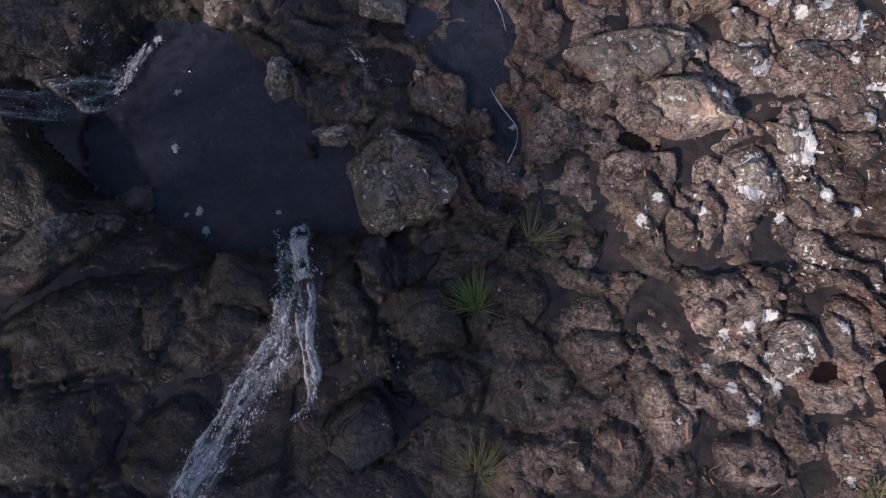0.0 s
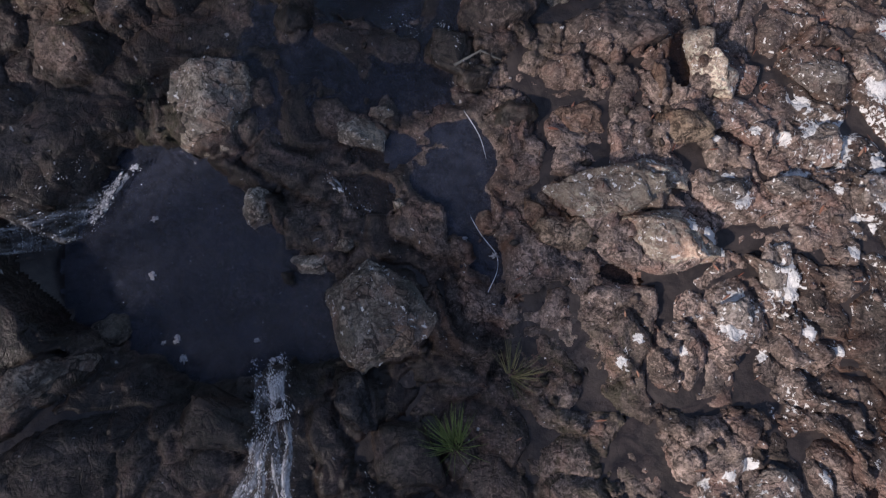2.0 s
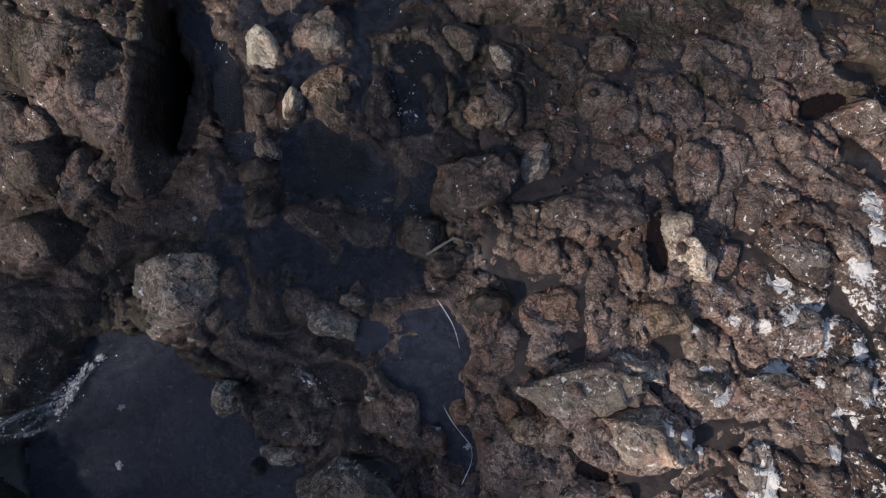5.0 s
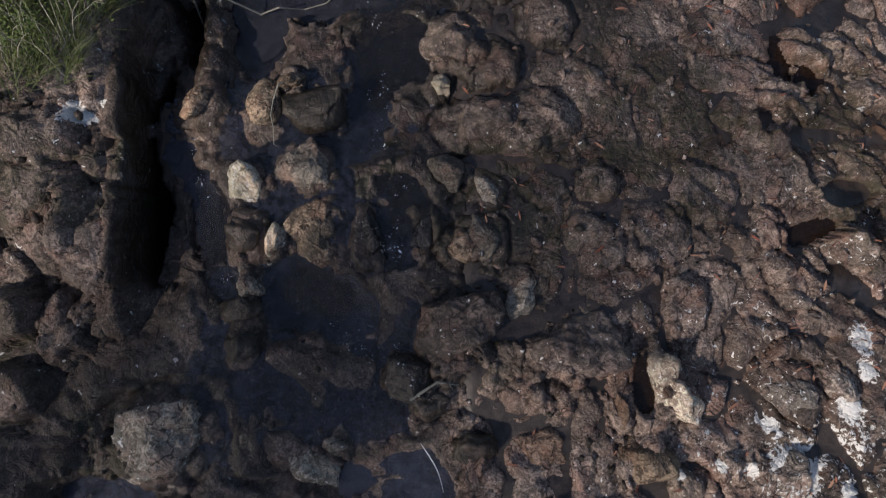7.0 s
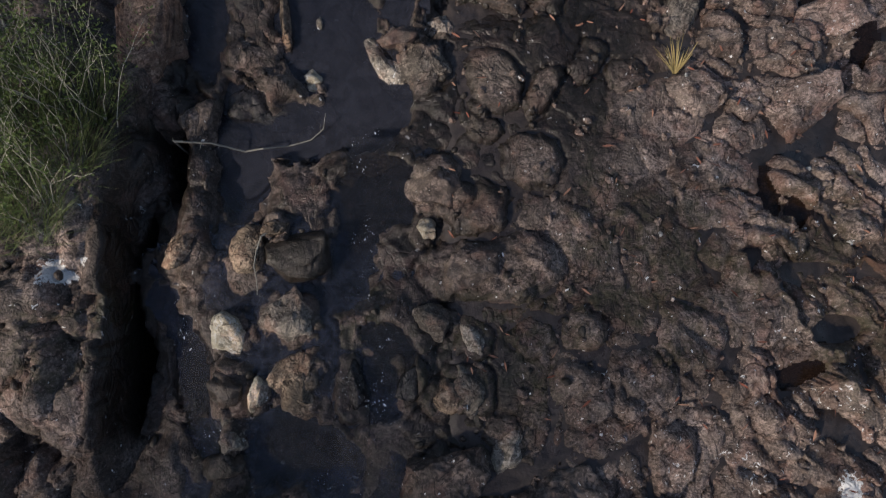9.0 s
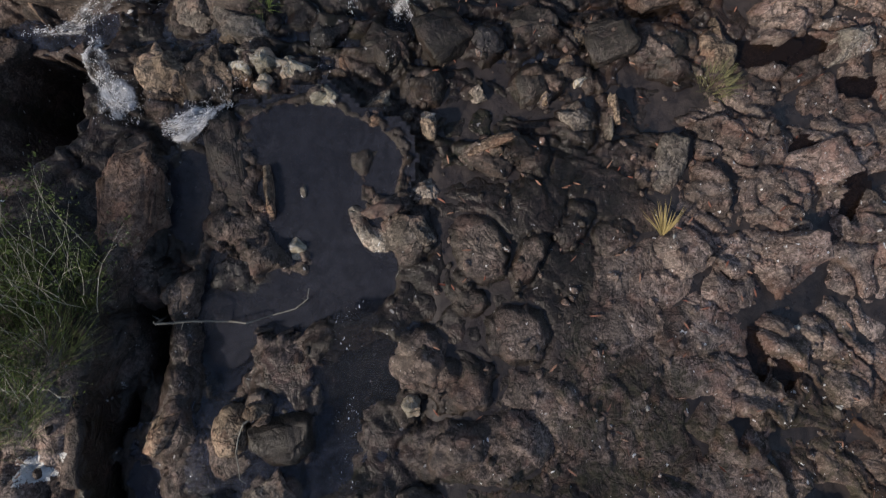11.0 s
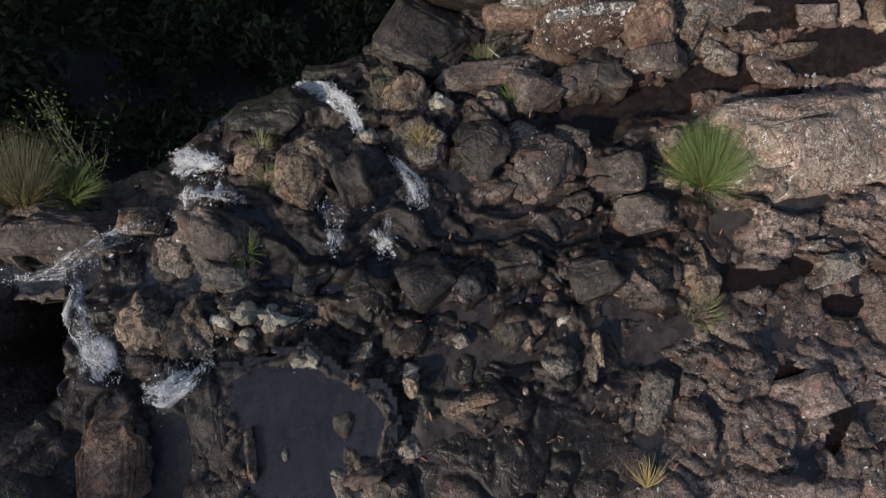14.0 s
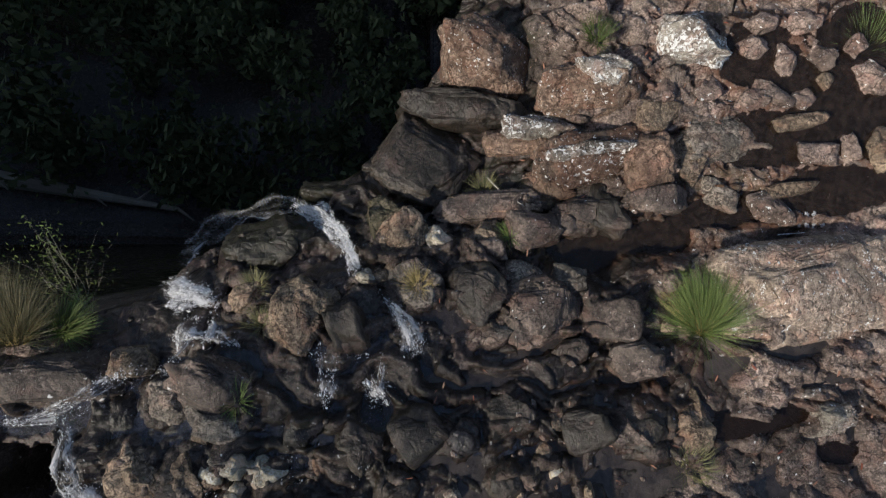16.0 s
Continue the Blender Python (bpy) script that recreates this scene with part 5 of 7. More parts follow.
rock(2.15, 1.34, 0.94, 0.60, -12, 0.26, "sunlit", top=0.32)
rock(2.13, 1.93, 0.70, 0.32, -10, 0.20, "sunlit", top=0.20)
rock(1.30, 1.36, 0.60, 0.42, -25, 0.20, "tan", top=0.17)
rock(0.98, 4.43, 0.42, 0.39, -40, 0.14, "grey")
rock(-2.26, 8.06, 1.22, 0.60, 92, 0.36, "orange", True, top=-0.56)
rock(-1.27, 8.36, 1.06, 0.38, 96, 0.18, "dark", True, top=-0.76)
rock(-0.58, 7.56, 0.22, 0.20, 0, 0.12, "cream")
rock(-1.00, 7.33, 0.84, 0.74, 20, 0.10, "wet", top=-0.82)
rock(-0.53, 8.14, 0.17, 0.08, 80, 0.06, "pale")
rock(0.17, 7.69, 0.67, 0.28, -60, 0.16, "pale")
rock(0.54, 7.69, 0.56, 0.56, 30, 0.16, "grey")
rock(1.30, 9.25, 0.25, 0.22, 0, 0.18, "grey")
rock(2.45, 8.95, 0.49, 0.48, 0, 0.20, "grey")
rock(2.82, 8.90, 0.49, 0.16, 85, 0.16, "grey")
rock(0.77, 8.91, 0.26, 0.21, 60, 0.14, "pale")
rock(0.27, 9.13, 0.26, 0.21, 0, 0.14, "pale")
rock(-0.28, 9.15, 0.25, 0.19, -20, 0.12, "cream")
rock(-1.02, 9.61, 0.42, 0.30, -30, 0.18, "cream")
rock(-0.66, 9.48, 0.45, 0.30, -20, 0.16, "cream")
rock(-0.95, 9.34, 0.18, 0.18, 30, 0.12, "cream")
rock(-1.26, 9.51, 0.30, 0.24, -30, 0.14, "cream")
rock(0.74, 8.14, 0.40, 0.34, -30, 0.14, "grey")
rock(3.53, 8.47, 0.68, 0.37, 65, 0.14, "grey", True)
rock(-2.06, 9.36, 0.76, 0.47, 100, 0.16, "tan")
rock(-1.55, 9.37, 0.71, 0.47, 80, 0.12, "tan")
rock(-3.08, 10.42, 1.10, 0.49, 5, 0.24, "brown", True)
rock(-2.27, 10.62, 0.40, 0.28, 5, 0.26, "tan", True)
rock(-3.54, 10.32, 0.60, 0.18, 110, 0.28, "orange")
rock(-1.87, 10.19, 0.67, 0.49, 10, 0.24, "grey")
rock(-1.35, 10.35, 0.80, 0.55, -25, 0.28, "brown", True)
rock(-1.20, 9.99, 0.85, 0.42, -15, 0.22, "grey")
rock(-2.14, 9.45, 0.76, 0.41, 110, 0.18, "tan")
rock(-1.15, 11.29, 0.56, 0.37, 15, 0.22, "tan")
rock(-0.47, 11.11, 0.71, 0.58, 60, 0.22, "tan", True)
rock(-0.15, 11.28, 0.58, 0.32, 110, 0.22, "tan")
rock(0.84, 11.43, 0.72, 0.62, 20, 0.22, "grey")
rock(1.11, 12.06, 0.33, 0.32, -10, 0.20, "cream")
rock(0.43, 11.60, 0.27, 0.27, 0, 0.18, "tan")
rock(1.58, 11.49, 0.60, 0.57, -40, 0.15, "dark", True)
rock(2.11, 11.62, 0.54, 0.41, 20, 0.20, "grey")
rock(2.38, 11.23, 0.79, 0.69, 15, 0.22, "brown", True)
rock(3.19, 11.12, 0.63, 0.43, 10, 0.18, "brown", True)
rock(3.50, 10.66, 0.56, 0.39, 15, 0.18, "brown", True)
rock(1.76, 10.94, 0.65, 0.33, 20, 0.16, "grey")
rock(5.88, 10.01, 0.64, 0.50, 10, 0.30, "pale")
rock(4.15, 9.81, 0.71, 0.52, -70, 0.18, "tan")
rock(5.82, 11.53, 2.23, 1.11, 10, 0.30, "slab", True)
rock(0.61, 12.07, 0.70, 0.63, 60, 0.20, "tan")
rock(1.75, 12.04, 0.56, 0.49, 10, 0.18, "tan")
rock(2.46, 12.78, 0.57, 0.45, 60, 0.20, "orange")
rock(0.97, 13.09, 1.11, 0.96, -30, 0.34, "dark", True)
rock(0.49, 12.20, 0.73, 0.70, 20, 0.34, "moss")
rock(1.13, 12.03, 0.37, 0.36, 0, 0.24, "cream")
rock(1.75, 12.48, 1.14, 0.28, 4, 0.18, "tan", True)
rock(3.24, 12.41, 0.42, 0.36, 0, 0.14, "dark", True)
rock(3.78, 12.59, 0.62, 0.29, 5, 0.16, "brown", True)
rock(-1.05, 11.90, 1.17, 0.76, 15, 0.30, "mossdark")
rock(-0.24, 12.70, 1.26, 0.52, 0, 0.30, "mossdark")
rock(2.77, 11.54, 0.60, 0.47, -60, 0.22, "grey")
rock(5.17, 14.61, 0.43, 0.37, 0, 0.20, "pinkish", top=-2.30)
rock(5.60, 14.43, 0.27, 0.50, 5, 0.16, "pinkish", top=-2.31)
rock(6.09, 14.50, 0.41, 0.36, 0, 0.16, "pinkish", top=-2.31)
rock(6.11, 14.18, 0.21, 0.27, 0, 0.14, "tan", top=-2.32)
rock(5.43, 14.01, 0.50, 0.23, -25, 0.14, "pinkish", True, top=-2.32)
rock(5.18, 13.91, 0.30, 0.23, 0, 0.14, "pinkish", True, top=-2.32)
rock(5.84, 13.92, 0.33, 0.29, 0, 0.14, "pinkish", top=-2.32)
rock(5.80, 13.66, 0.60, 0.18, 14, 0.12, "tan", True, top=-2.33)
rock(6.05, 13.26, 0.54, 0.26, -6, 0.14, "pinkish", True, top=-2.32)
rock(6.43, 13.30, 0.17, 0.36, 0, 0.14, "pinkish", True, top=-2.32)
rock(6.71, 14.26, 0.46, 0.69, 20, 0.20, "pinkish", top=-2.30)
rock(6.81, 13.34, 0.26, 0.60, -8, 0.16, "tan", top=-2.31)
rock(4.78, 13.47, 1.13, 0.63, 14, 0.20, "grey", True, top=-2.30)
rock(4.35, 13.21, 0.43, 0.73, -8, 0.22, "tan", True, top=-2.29)
rock(4.75, 12.69, 0.43, 0.35, -20, 0.16, "grey", True, top=-2.31)
rock(5.42, 12.48, 0.37, 0.56, 32, 0.16, "pinkish", True, top=-2.31)
rock(5.70, 12.77, 0.66, 0.17, 8, 0.12, "tan", True, top=-2.33)
rock(4.01, 13.97, 0.60, 0.53, 0, 0.24, "pinkish", top=-2.29)
rock(4.59, 14.05, 0.50, 0.49, 10, 0.22, "pinkish", top=-2.29)
rock(5.83, 14.94, 0.60, 0.30, 0, 0.20, "pinkish", top=-2.30)
rock(5.28, 14.90, 0.53, 0.30, 0, 0.20, "pinkish", top=-2.30)
rock(6.49, 14.62, 0.30, 0.30, 0, 0.20, "pinkish", top=-2.30)
rock(4.17, 14.62, 1.22, 0.84, 0, 0.50, "whitecap", top=-2.10)
rock(3.03, 14.08, 1.44, 0.92, -6, 0.50, "rust", top=-2.10)
rock(3.19, 14.23, 0.87, 0.58, 0, 0.46, "whitecap", top=-2.02)
rock(1.65, 14.56, 1.20, 0.89, -10, 0.50, "rust", top=-2.20)
rock(2.48, 13.53, 0.99, 0.30, -4, 0.32, "whitecap", True, top=-2.35)
rock(2.27, 13.40, 0.93, 0.38, 0, 0.30, "orange", True, top=-2.45)
rock(3.08, 13.10, 1.28, 0.63, 12, 0.36, "rust", True, top=-2.25)
rock(3.08, 13.19, 1.06, 0.25, 12, 0.30, "whitecap", True, top=-2.06)
rock(2.60, 12.77, 0.46, 0.54, 40, 0.30, "orange", True, top=-2.40)
rock(3.75, 13.03, 0.57, 0.64, 10, 0.36, "orange", True, top=-2.25)
rock(3.67, 13.25, 0.59, 0.20, 6, 0.30, "whitecap", True, top=-2.18)
rock(3.25, 12.46, 0.58, 0.49, -30, 0.26, "dark", True, top=-2.42)
rock(2.89, 12.36, 0.57, 0.45, -15, 0.24, "brown", True, top=-2.44)
rock(1.76, 12.50, 1.24, 0.35, 2, 0.22, "brown", True, top=-2.45)
rock(3.91, 12.58, 0.70, 0.34, 5, 0.20, "brown", True, top=-2.44)
rock(1.38, 13.83, 1.49, 0.47, -4, 0.34, "dark", True, top=-2.55)
rock(3.89, 13.66, 0.61, 0.38, 0, 0.20, "tan", True, top=-2.40)
rock(-0.25, 0.42, 0.52, 0.35, 0, 0.18, "tan")
rock(-1.29, 0.95, 0.11, 0.11, 0, 0.12, "dark", True)
rock(-1.77, -0.29, 0.55, 0.38, -20, 0.16, "dark", True)
rock(-0.58, -0.15, 0.47, 0.26, 110, 0.14, "wet", True)
rock(-0.12, -0.65, 0.55, 0.55, 0, 0.12, "dark", True)
rock(-0.02, -1.18, 0.63, 0.38, -10, 0.12, "dark")
rock(-0.46, -1.03, 0.37, 0.16, 110, 0.18, "wet")
rock(-0.69, -1.53, 0.52, 0.49, 30, 0.18, "wet", True)
rock(0.27, 3.12, 0.42, 0.36, -20, 0.16, "dark", True)
rock(0.50, 2.87, 0.45, 0.27, 20, 0.12, "dark")
rock(-1.25, 3.44, 0.42, 0.34, 70, 0.18, "dark")
rock(0.86, 2.45, 0.44, 0.40, 40, 0.12, "dark")
rock(0.79, 4.32, 0.33, 0.33, 30, 0.14, "tan")
rock(-0.66, 5.69, 0.53, 0.40, 10, 0.18, "dark", True)
rock(-0.91, 5.98, 0.28, 0.19, 20, 0.18, "tan")
rock(-1.27, 4.46, 0.42, 0.42, 0, 0.18, "dark")
rock(-1.30, 3.72, 0.40, 0.35, 60, 0.12, "dark")
rock(-0.11, 4.38, 0.59, 0.28, 100, 0.12, "wet")
rock(0.43, 4.48, 0.50, 0.32, 70, 0.12, "wet")
rock(-0.87, 8.12, 0.49, 0.08, 95, 0.18, "tan", True)
rock(0.10, 8.44, 0.40, 0.28, 70, 0.10, "dark")
rock(0.34, 7.96, 0.44, 0.20, 15, 0.18, "brown")
rock(1.40, 8.49, 0.60, 0.30, -20, 0.12, "brown")
rock(0.73, 6.39, 0.56, 0.52, -50, 0.18, "brown")
rock(-2.15, 7.20, 0.61, 0.52, 80, 0.24, "brown")
rock(-1.73, 7.08, 0.47, 0.33, 90, 0.18, "brown")
rock(-1.66, 9.32, 0.60, 0.45, 80, 0.20, "dark")
rock(0.12, 11.02, 0.52, 0.33, 110, 0.22, "dark", True)
rock(2.70, 10.74, 0.34, 0.28, 0, 0.16, "dark", True)
rock(0.28, 9.73, 0.63, 0.58, 20, 0.18, "dark")
rock(0.93, 9.89, 0.52, 0.50, 30, 0.16, "dark", True)
rock(1.40, 9.86, 0.48, 0.43, -20, 0.18, "wet")
rock(-0.34, 9.93, 0.47, 0.37, 70, 0.20, "wet")
rock(1.93, 10.05, 0.65, 0.49, 10, 0.12, "dark")
rock(2.85, 9.92, 0.49, 0.44, 20, 0.16, "dark", True)
rock(3.59, 9.85, 0.72, 0.61, 5, 0.16, "dark")
rock(3.98, 11.58, 0.40, 0.29, 70, 0.24, "brown")
rock(1.96, 9.34, 0.52, 0.42, 50, 0.16, "dark")
rock(0.77, 9.29, 0.46, 0.41, -30, 0.16, "dark")
rock(1.73, 8.62, 0.56, 0.40, -30, 0.12, "dark")
rock(2.32, 12.18, 0.65, 0.42, 0, 0.24, "brown", True)
rock(1.70, 12.00, 0.65, 0.35, 0, 0.24, "brown")
rock(2.75, 12.26, 0.45, 0.31, -10, 0.24, "brown")
rock(1.55, 11.39, 0.51, 0.51, -50, 0.22, "dark")
rock(0.22, 8.88, 0.15, 0.15, 0, 0.12, "tan")
rock(0.78, 8.81, 0.21, 0.15, 90, 0.14, "tan", True)
rock(2.08, 9.20, 0.19, 0.14, 60, 0.12, "tan")
rock(2.88, 9.09, 0.34, 0.09, 92, 0.14, "tan", True)
rock(1.44, 8.65, 0.46, 0.11, 20, 0.12, "tan", True)
rock(2.99, 9.96, 0.28, 0.22, 80, 0.14, "tan")
rock(3.93, 11.04, 0.15, 0.14, 0, 0.12, "tan", True)
rock(-1.05, 9.59, 0.31, 0.22, 10, 0.12, "cream")
rock(-1.25, 9.42, 0.24, 0.20, 0, 0.10, "tan")
rock(-0.82, 9.54, 0.20, 0.18, 0, 0.10, "cream")
rock(-0.96, 9.26, 0.18, 0.18, 20, 0.10, "cream")
rock(-1.42, 9.86, 0.24, 0.21, -20, 0.12, "tan")
rock(-0.33, 9.11, 0.26, 0.18, 10, 0.10, "cream")
rock(0.24, 9.08, 0.26, 0.15, 0, 0.10, "tan")
rock(-0.15, 9.57, 0.20, 0.16, 80, 0.10, "tan")
rock(0.56, 8.96, 0.18, 0.15, 80, 0.08, "tan")
rock(0.96, 9.73, 0.37, 0.18, 75, 0.12, "tan")
rock(2.37, 9.65, 0.25, 0.25, 0, 0.10, "tan")
rock(2.50, 9.44, 0.23, 0.13, 20, 0.08, "cream")
rock(2.52, 9.99, 0.26, 0.19, 80, 0.10, "tan")
rock(4.28, 9.98, 0.59, 0.20, 100, 0.14, "tan")
rock(5.65, 10.25, 0.31, 0.13, 10, 0.08, "lichen")
rock(4.83, 7.47, 0.55, 0.37, 10, 0.14, "pinkish", True)
rock(-0.83, 11.12, 0.26, 0.17, 10, 0.10, "tan")
rock(0.29, 11.60, 0.24, 0.19, 0, 0.10, "cream")
rock(0.61, 11.71, 0.23, 0.22, 0, 0.10, "tan")
rock(4.17, 10.99, 0.23, 0.20, 20, 0.10, "tan")
rock(5.29, 8.43, 0.76, 0.45, 20, 0.14, "pinkish", True)


bpy.context.view_layer.update()
DEPS.append(bpy.context.evaluated_depsgraph_get())
WHITE = "white tumbling water running over dark rock"
SPARK = "broken water over wet rock, its glints painted as white specks"
FILM = "thin film of running creek water over wet rock"
# the rapid into the first pool, forking round a stone
stream("rapid", [(-1.60, 0.18, 0.14), (-1.42, -0.12, 0.28), (-1.33, -0.42, 0.24), (-1.34, -0.86, 0.40), (-1.64, -1.18, 0.52), (-1.92, -1.70, 0.52), (-2.12, -2.1, 0.5), (-2.5, -2.9, 0.5)], foam_mat, WHITE, 0.42, 0.06, spray=10995)
stream("rapid", [(-1.30, -0.42, 0.10), (-1.20, -0.80, 0.15), (-1.12, -1.22, 0.13), (-1.17, -1.45, 0.05)], foam_mat, WHITE, 0.6, 0.08, spray=1159)
stream("rapid", [(-1.42, -0.30, 0.10), (-1.45, -0.75, 0.16), (-1.72, -1.15, 0.2), (-2.02, -1.8, 0.24), (-2.2, -2.3, 0.24)], foam_mat, WHITE, 0.65, 0.09, spray=4010)
# the run between the pools
stream("broken_water", [(0.42, 2.65, 0.16), (0.2, 2.9, 0.14), (0.05, 3.15, 0.14), (-0.10, 3.4, 0.14)], spark_mat, SPARK, 0.25, 0.06, spray=310)
stream("broken_water", [(-0.45, 3.6, 0.24), (-0.25, 3.45, 0.24), (-0.05, 3.35, 0.2)], spark_mat, SPARK, 0.35, 0.06, spray=291)
stream("broken_water", [(0.22, 5.0, 0.16), (0.22, 4.7, 0.2), (0.16, 4.3, 0.16), (0.05, 4.0, 0.1)], spark_mat, SPARK, 0.28, 0.06, spray=413)
stream("broken_water", [(0.05, 6.5, 0.2), (-0.05, 6.75, 0.26), (0.10, 7.0, 0.15)], spark_mat, SPARK, 0.25, 0.06, spray=287)
stream("broken_water", [(0.0, 5.3, 0.3), (0.05, 5.7, 0.3), (0.0, 6.1, 0.3)], spark_mat, SPARK, 0.2, 0.06, spray=532)
stream("broken_water", [(-1.85, 5.35, 0.2), (-1.7, 5.1, 0.22), (-1.75, 4.8, 0.2)], spark_mat, SPARK, 0.3, 0.08, spray=315)
stream("broken_water", [(-1.45, 4.1, 0.2), (-1.5, 3.9, 0.2), (-1.55, 3.7, 0.15)], spark_mat, SPARK, 0.25, 0.08, spray=181)
stream("rapid", [(-0.95, 1.98, 0.1), (-0.80, 1.85, 0.14), (-0.72, 1.7, 0.1)], foam_mat, WHITE, 0.55, 0.1, spray=375)
stream("rapid", [(-0.62, 1.80, 0.12), (-0.55, 1.66, 0.14), (-0.5, 1.58, 0.1)], foam_mat, WHITE, 0.5, 0.1, spray=256)
# the steps above the lower pool
stream("rapid", [(-3.0, 10.02, 0.12), (-2.85, 9.8, 0.24), (-2.74, 9.45, 0.34), (-2.55, 9.18, 0.42), (-2.42, 8.96, 0.46)], foam_mat, WHITE, 0.58, 0.08, spray=2696)
stream("rapid", [(-2.60, 9.22, 0.25), (-2.45, 9.05, 0.40), (-2.28, 8.93, 0.28)], foam_mat, WHITE, 0.72, 0.1, spray=1426)
stream("rapid", [(-2.0, 8.86, 0.10), (-1.86, 8.82, 0.22), (-1.6, 8.88, 0.30), (-1.40, 8.98, 0.22)], foam_mat, WHITE, 0.76, 0.1, spray=4000)
stream("broken_water", [(-1.15, 9.35, 0.3), (-1.4, 9.1, 0.4), (-1.7, 9.0, 0.3)], spark_mat, SPARK, 0.5, 0.08, spray=1600)
stream("broken_water", [(-2.0, 10.55, 0.26), (-2.45, 10.30, 0.3), (-2.9, 10.05, 0.26), (-3.4, 9.99, 0.18)], spark_mat, SPARK, 0.42, 0.07, spray=1155)
stream("rapid", [(-2.9, 10.02, 0.1), (-3.2, 9.98, 0.1), (-3.7, 9.93, 0.05)], foam_mat, WHITE, 0.6, 0.08, spray=604)
stream("rapid", [(0.46, 11.45, 0.10), (0.62, 11.2, 0.12), (0.78, 10.98, 0.18), (0.86, 10.65, 0.24)], foam_mat, WHITE, 0.50, 0.08, spray=1171)
stream("rapid", [(0.54, 10.75, 0.12), (0.50, 10.45, 0.2), (0.45, 10.15, 0.24)], foam_mat, WHITE, 0.55, 0.08, spray=980)
stream("rapid", [(-0.20, 10.85, 0.08), (-0.14, 10.5, 0.08), (-0.09, 10.15, 0.10)], foam_mat, WHITE, 0.5, 0.08, spray=487)
stream("rapid", [(-0.4, 10.75, 0.10), (0.0, 10.68, 0.1), (0.35, 10.72, 0.1)], foam_mat, WHITE, 0.38, 0.08, spray=540)
stream("broken_water", [(-0.5, 10.1, 0.4), (-0.3, 9.8, 0.4), (-0.4, 9.4, 0.3)], spark_mat, SPARK, 0.22, 0.06, spray=654)
stream("broken_water", [(0.5, 10.1, 0.4), (0.4, 9.8, 0.4), (0.3, 9.4, 0.3)], spark_mat, SPARK, 0.2, 0.06, spray=596)
# the brink
stream("rapid", [(0.20, 11.60, 0.14), (0.10, 11.85, 0.20), (-0.10, 12.08, 0.28), (-0.42, 12.32, 0.34), (-0.85, 12.52, 0.32)], foam_mat, WHITE, 0.85, heights=[-1.95, -2.05, -2.3, -2.55, -2.8], spray=9000)
stream("rapid", [(-2.25, 11.46, 0.16), (-2.05, 11.42, 0.28), (-1.80, 11.36, 0.32), (-1.50, 11.29, 0.20)], foam_mat, WHITE, 0.9, 0.12, spray=9000)
stream("rapid", [(-1.88, 10.88, 0.12), (-1.62, 10.92, 0.20), (-1.36, 10.90, 0.20), (-1.12, 10.83, 0.10)], foam_mat, WHITE, 0.62, 0.08, spray=3000)
stream("rapid", [(-2.15, 10.58, 0.16), (-2.45, 10.44, 0.24), (-2.75, 10.26, 0.26), (-3.14, 10.06, 0.20), (-3.65, 9.96, 0.10)], foam_mat, WHITE, 0.52, 0.07, spray=4200)
stream("rapid", [(0.55, 11.36, 0.10), (0.70, 11.18, 0.18), (0.84, 11.00, 0.26), (0.93, 10.74, 0.20)], foam_mat, WHITE, 0.7, 0.08, spray=3200)
stream("rapid", [(-0.02, 10.58, 0.14), (-0.06, 10.40, 0.16), (-0.08, 10.18, 0.10)], foam_mat, WHITE, 0.66, 0.08, spray=1200)
stream("rapid", [(0.36, 10.46, 0.16), (0.46, 10.32, 0.30), (0.56, 10.18, 0.26)], foam_mat, WHITE, 0.72, 0.08, spray=2600)
stream("rapid", [(-2.66, 9.42, 0.22), (-2.52, 9.22, 0.34), (-2.38, 9.00, 0.40)], foam_mat, WHITE, 0.82, 0.09, spray=4200)
stream("rapid", [(-1.96, 8.80, 0.14), (-1.72, 8.75, 0.24), (-1.50, 8.88, 0.26), (-1.32, 9.08, 0.18)], foam_mat, WHITE, 0.9, 0.08, spray=5000)
# the water that slides into the first pool
stream("rapid", [(-4.3, 1.15, 0.34), (-3.60, 1.34, 0.34), (-3.30, 1.45, 0.30), (-3.02, 1.62, 0.22)], foam_mat, WHITE, 0.42, 0.05, spray=3000)
stream("rapid", [(-3.12, 1.50, 0.10), (-2.98, 1.70, 0.17), (-2.86, 1.90, 0.15), (-2.70, 2.02, 0.06)], foam_mat, WHITE, 0.62, 0.07, spray=3600)
stream("broken_water", [(-3.6, 1.62, 0.30), (-3.3, 1.80, 0.34), (-3.02, 2.02, 0.22)], spark_mat, SPARK, 0.25, 0.05, spray=900)
# the chute below it: two thin strands round a clear tongue, spreading lower down
stream("rapid", [(-1.29, -0.17, 0.16), (-1.34, -0.41, 0.09), (-1.38, -0.64, 0.08), (-1.33, -0.84, 0.12), (-1.39, -0.95, 0.16), (-1.57, -1.09, 0.14), (-1.69, -1.29, 0.13), (-1.81, -1.51, 0.14), (-1.92, -1.72, 0.16), (-2.11, -2.03, 0.20)], foam_mat, WHITE, 0.60, 0.10, spray=5000)
stream("rapid", [(-1.22, -0.19, 0.12), (-1.14, -0.43, 0.09), (-1.17, -0.67, 0.08), (-1.16, -0.85, 0.09), (-1.08, -1.05, 0.11), (-1.09, -1.26, 0.05)], foam_mat, WHITE, 0.72, 0.10, spray=2200)
stream("rapid", [(-1.25, -0.25, 0.26), (-1.29, -0.03, 0.30), (-1.34, 0.08, 0.34), (-1.39, 0.20, 0.24)], foam_mat, WHITE, 0.86, 0.08, spray=8000)
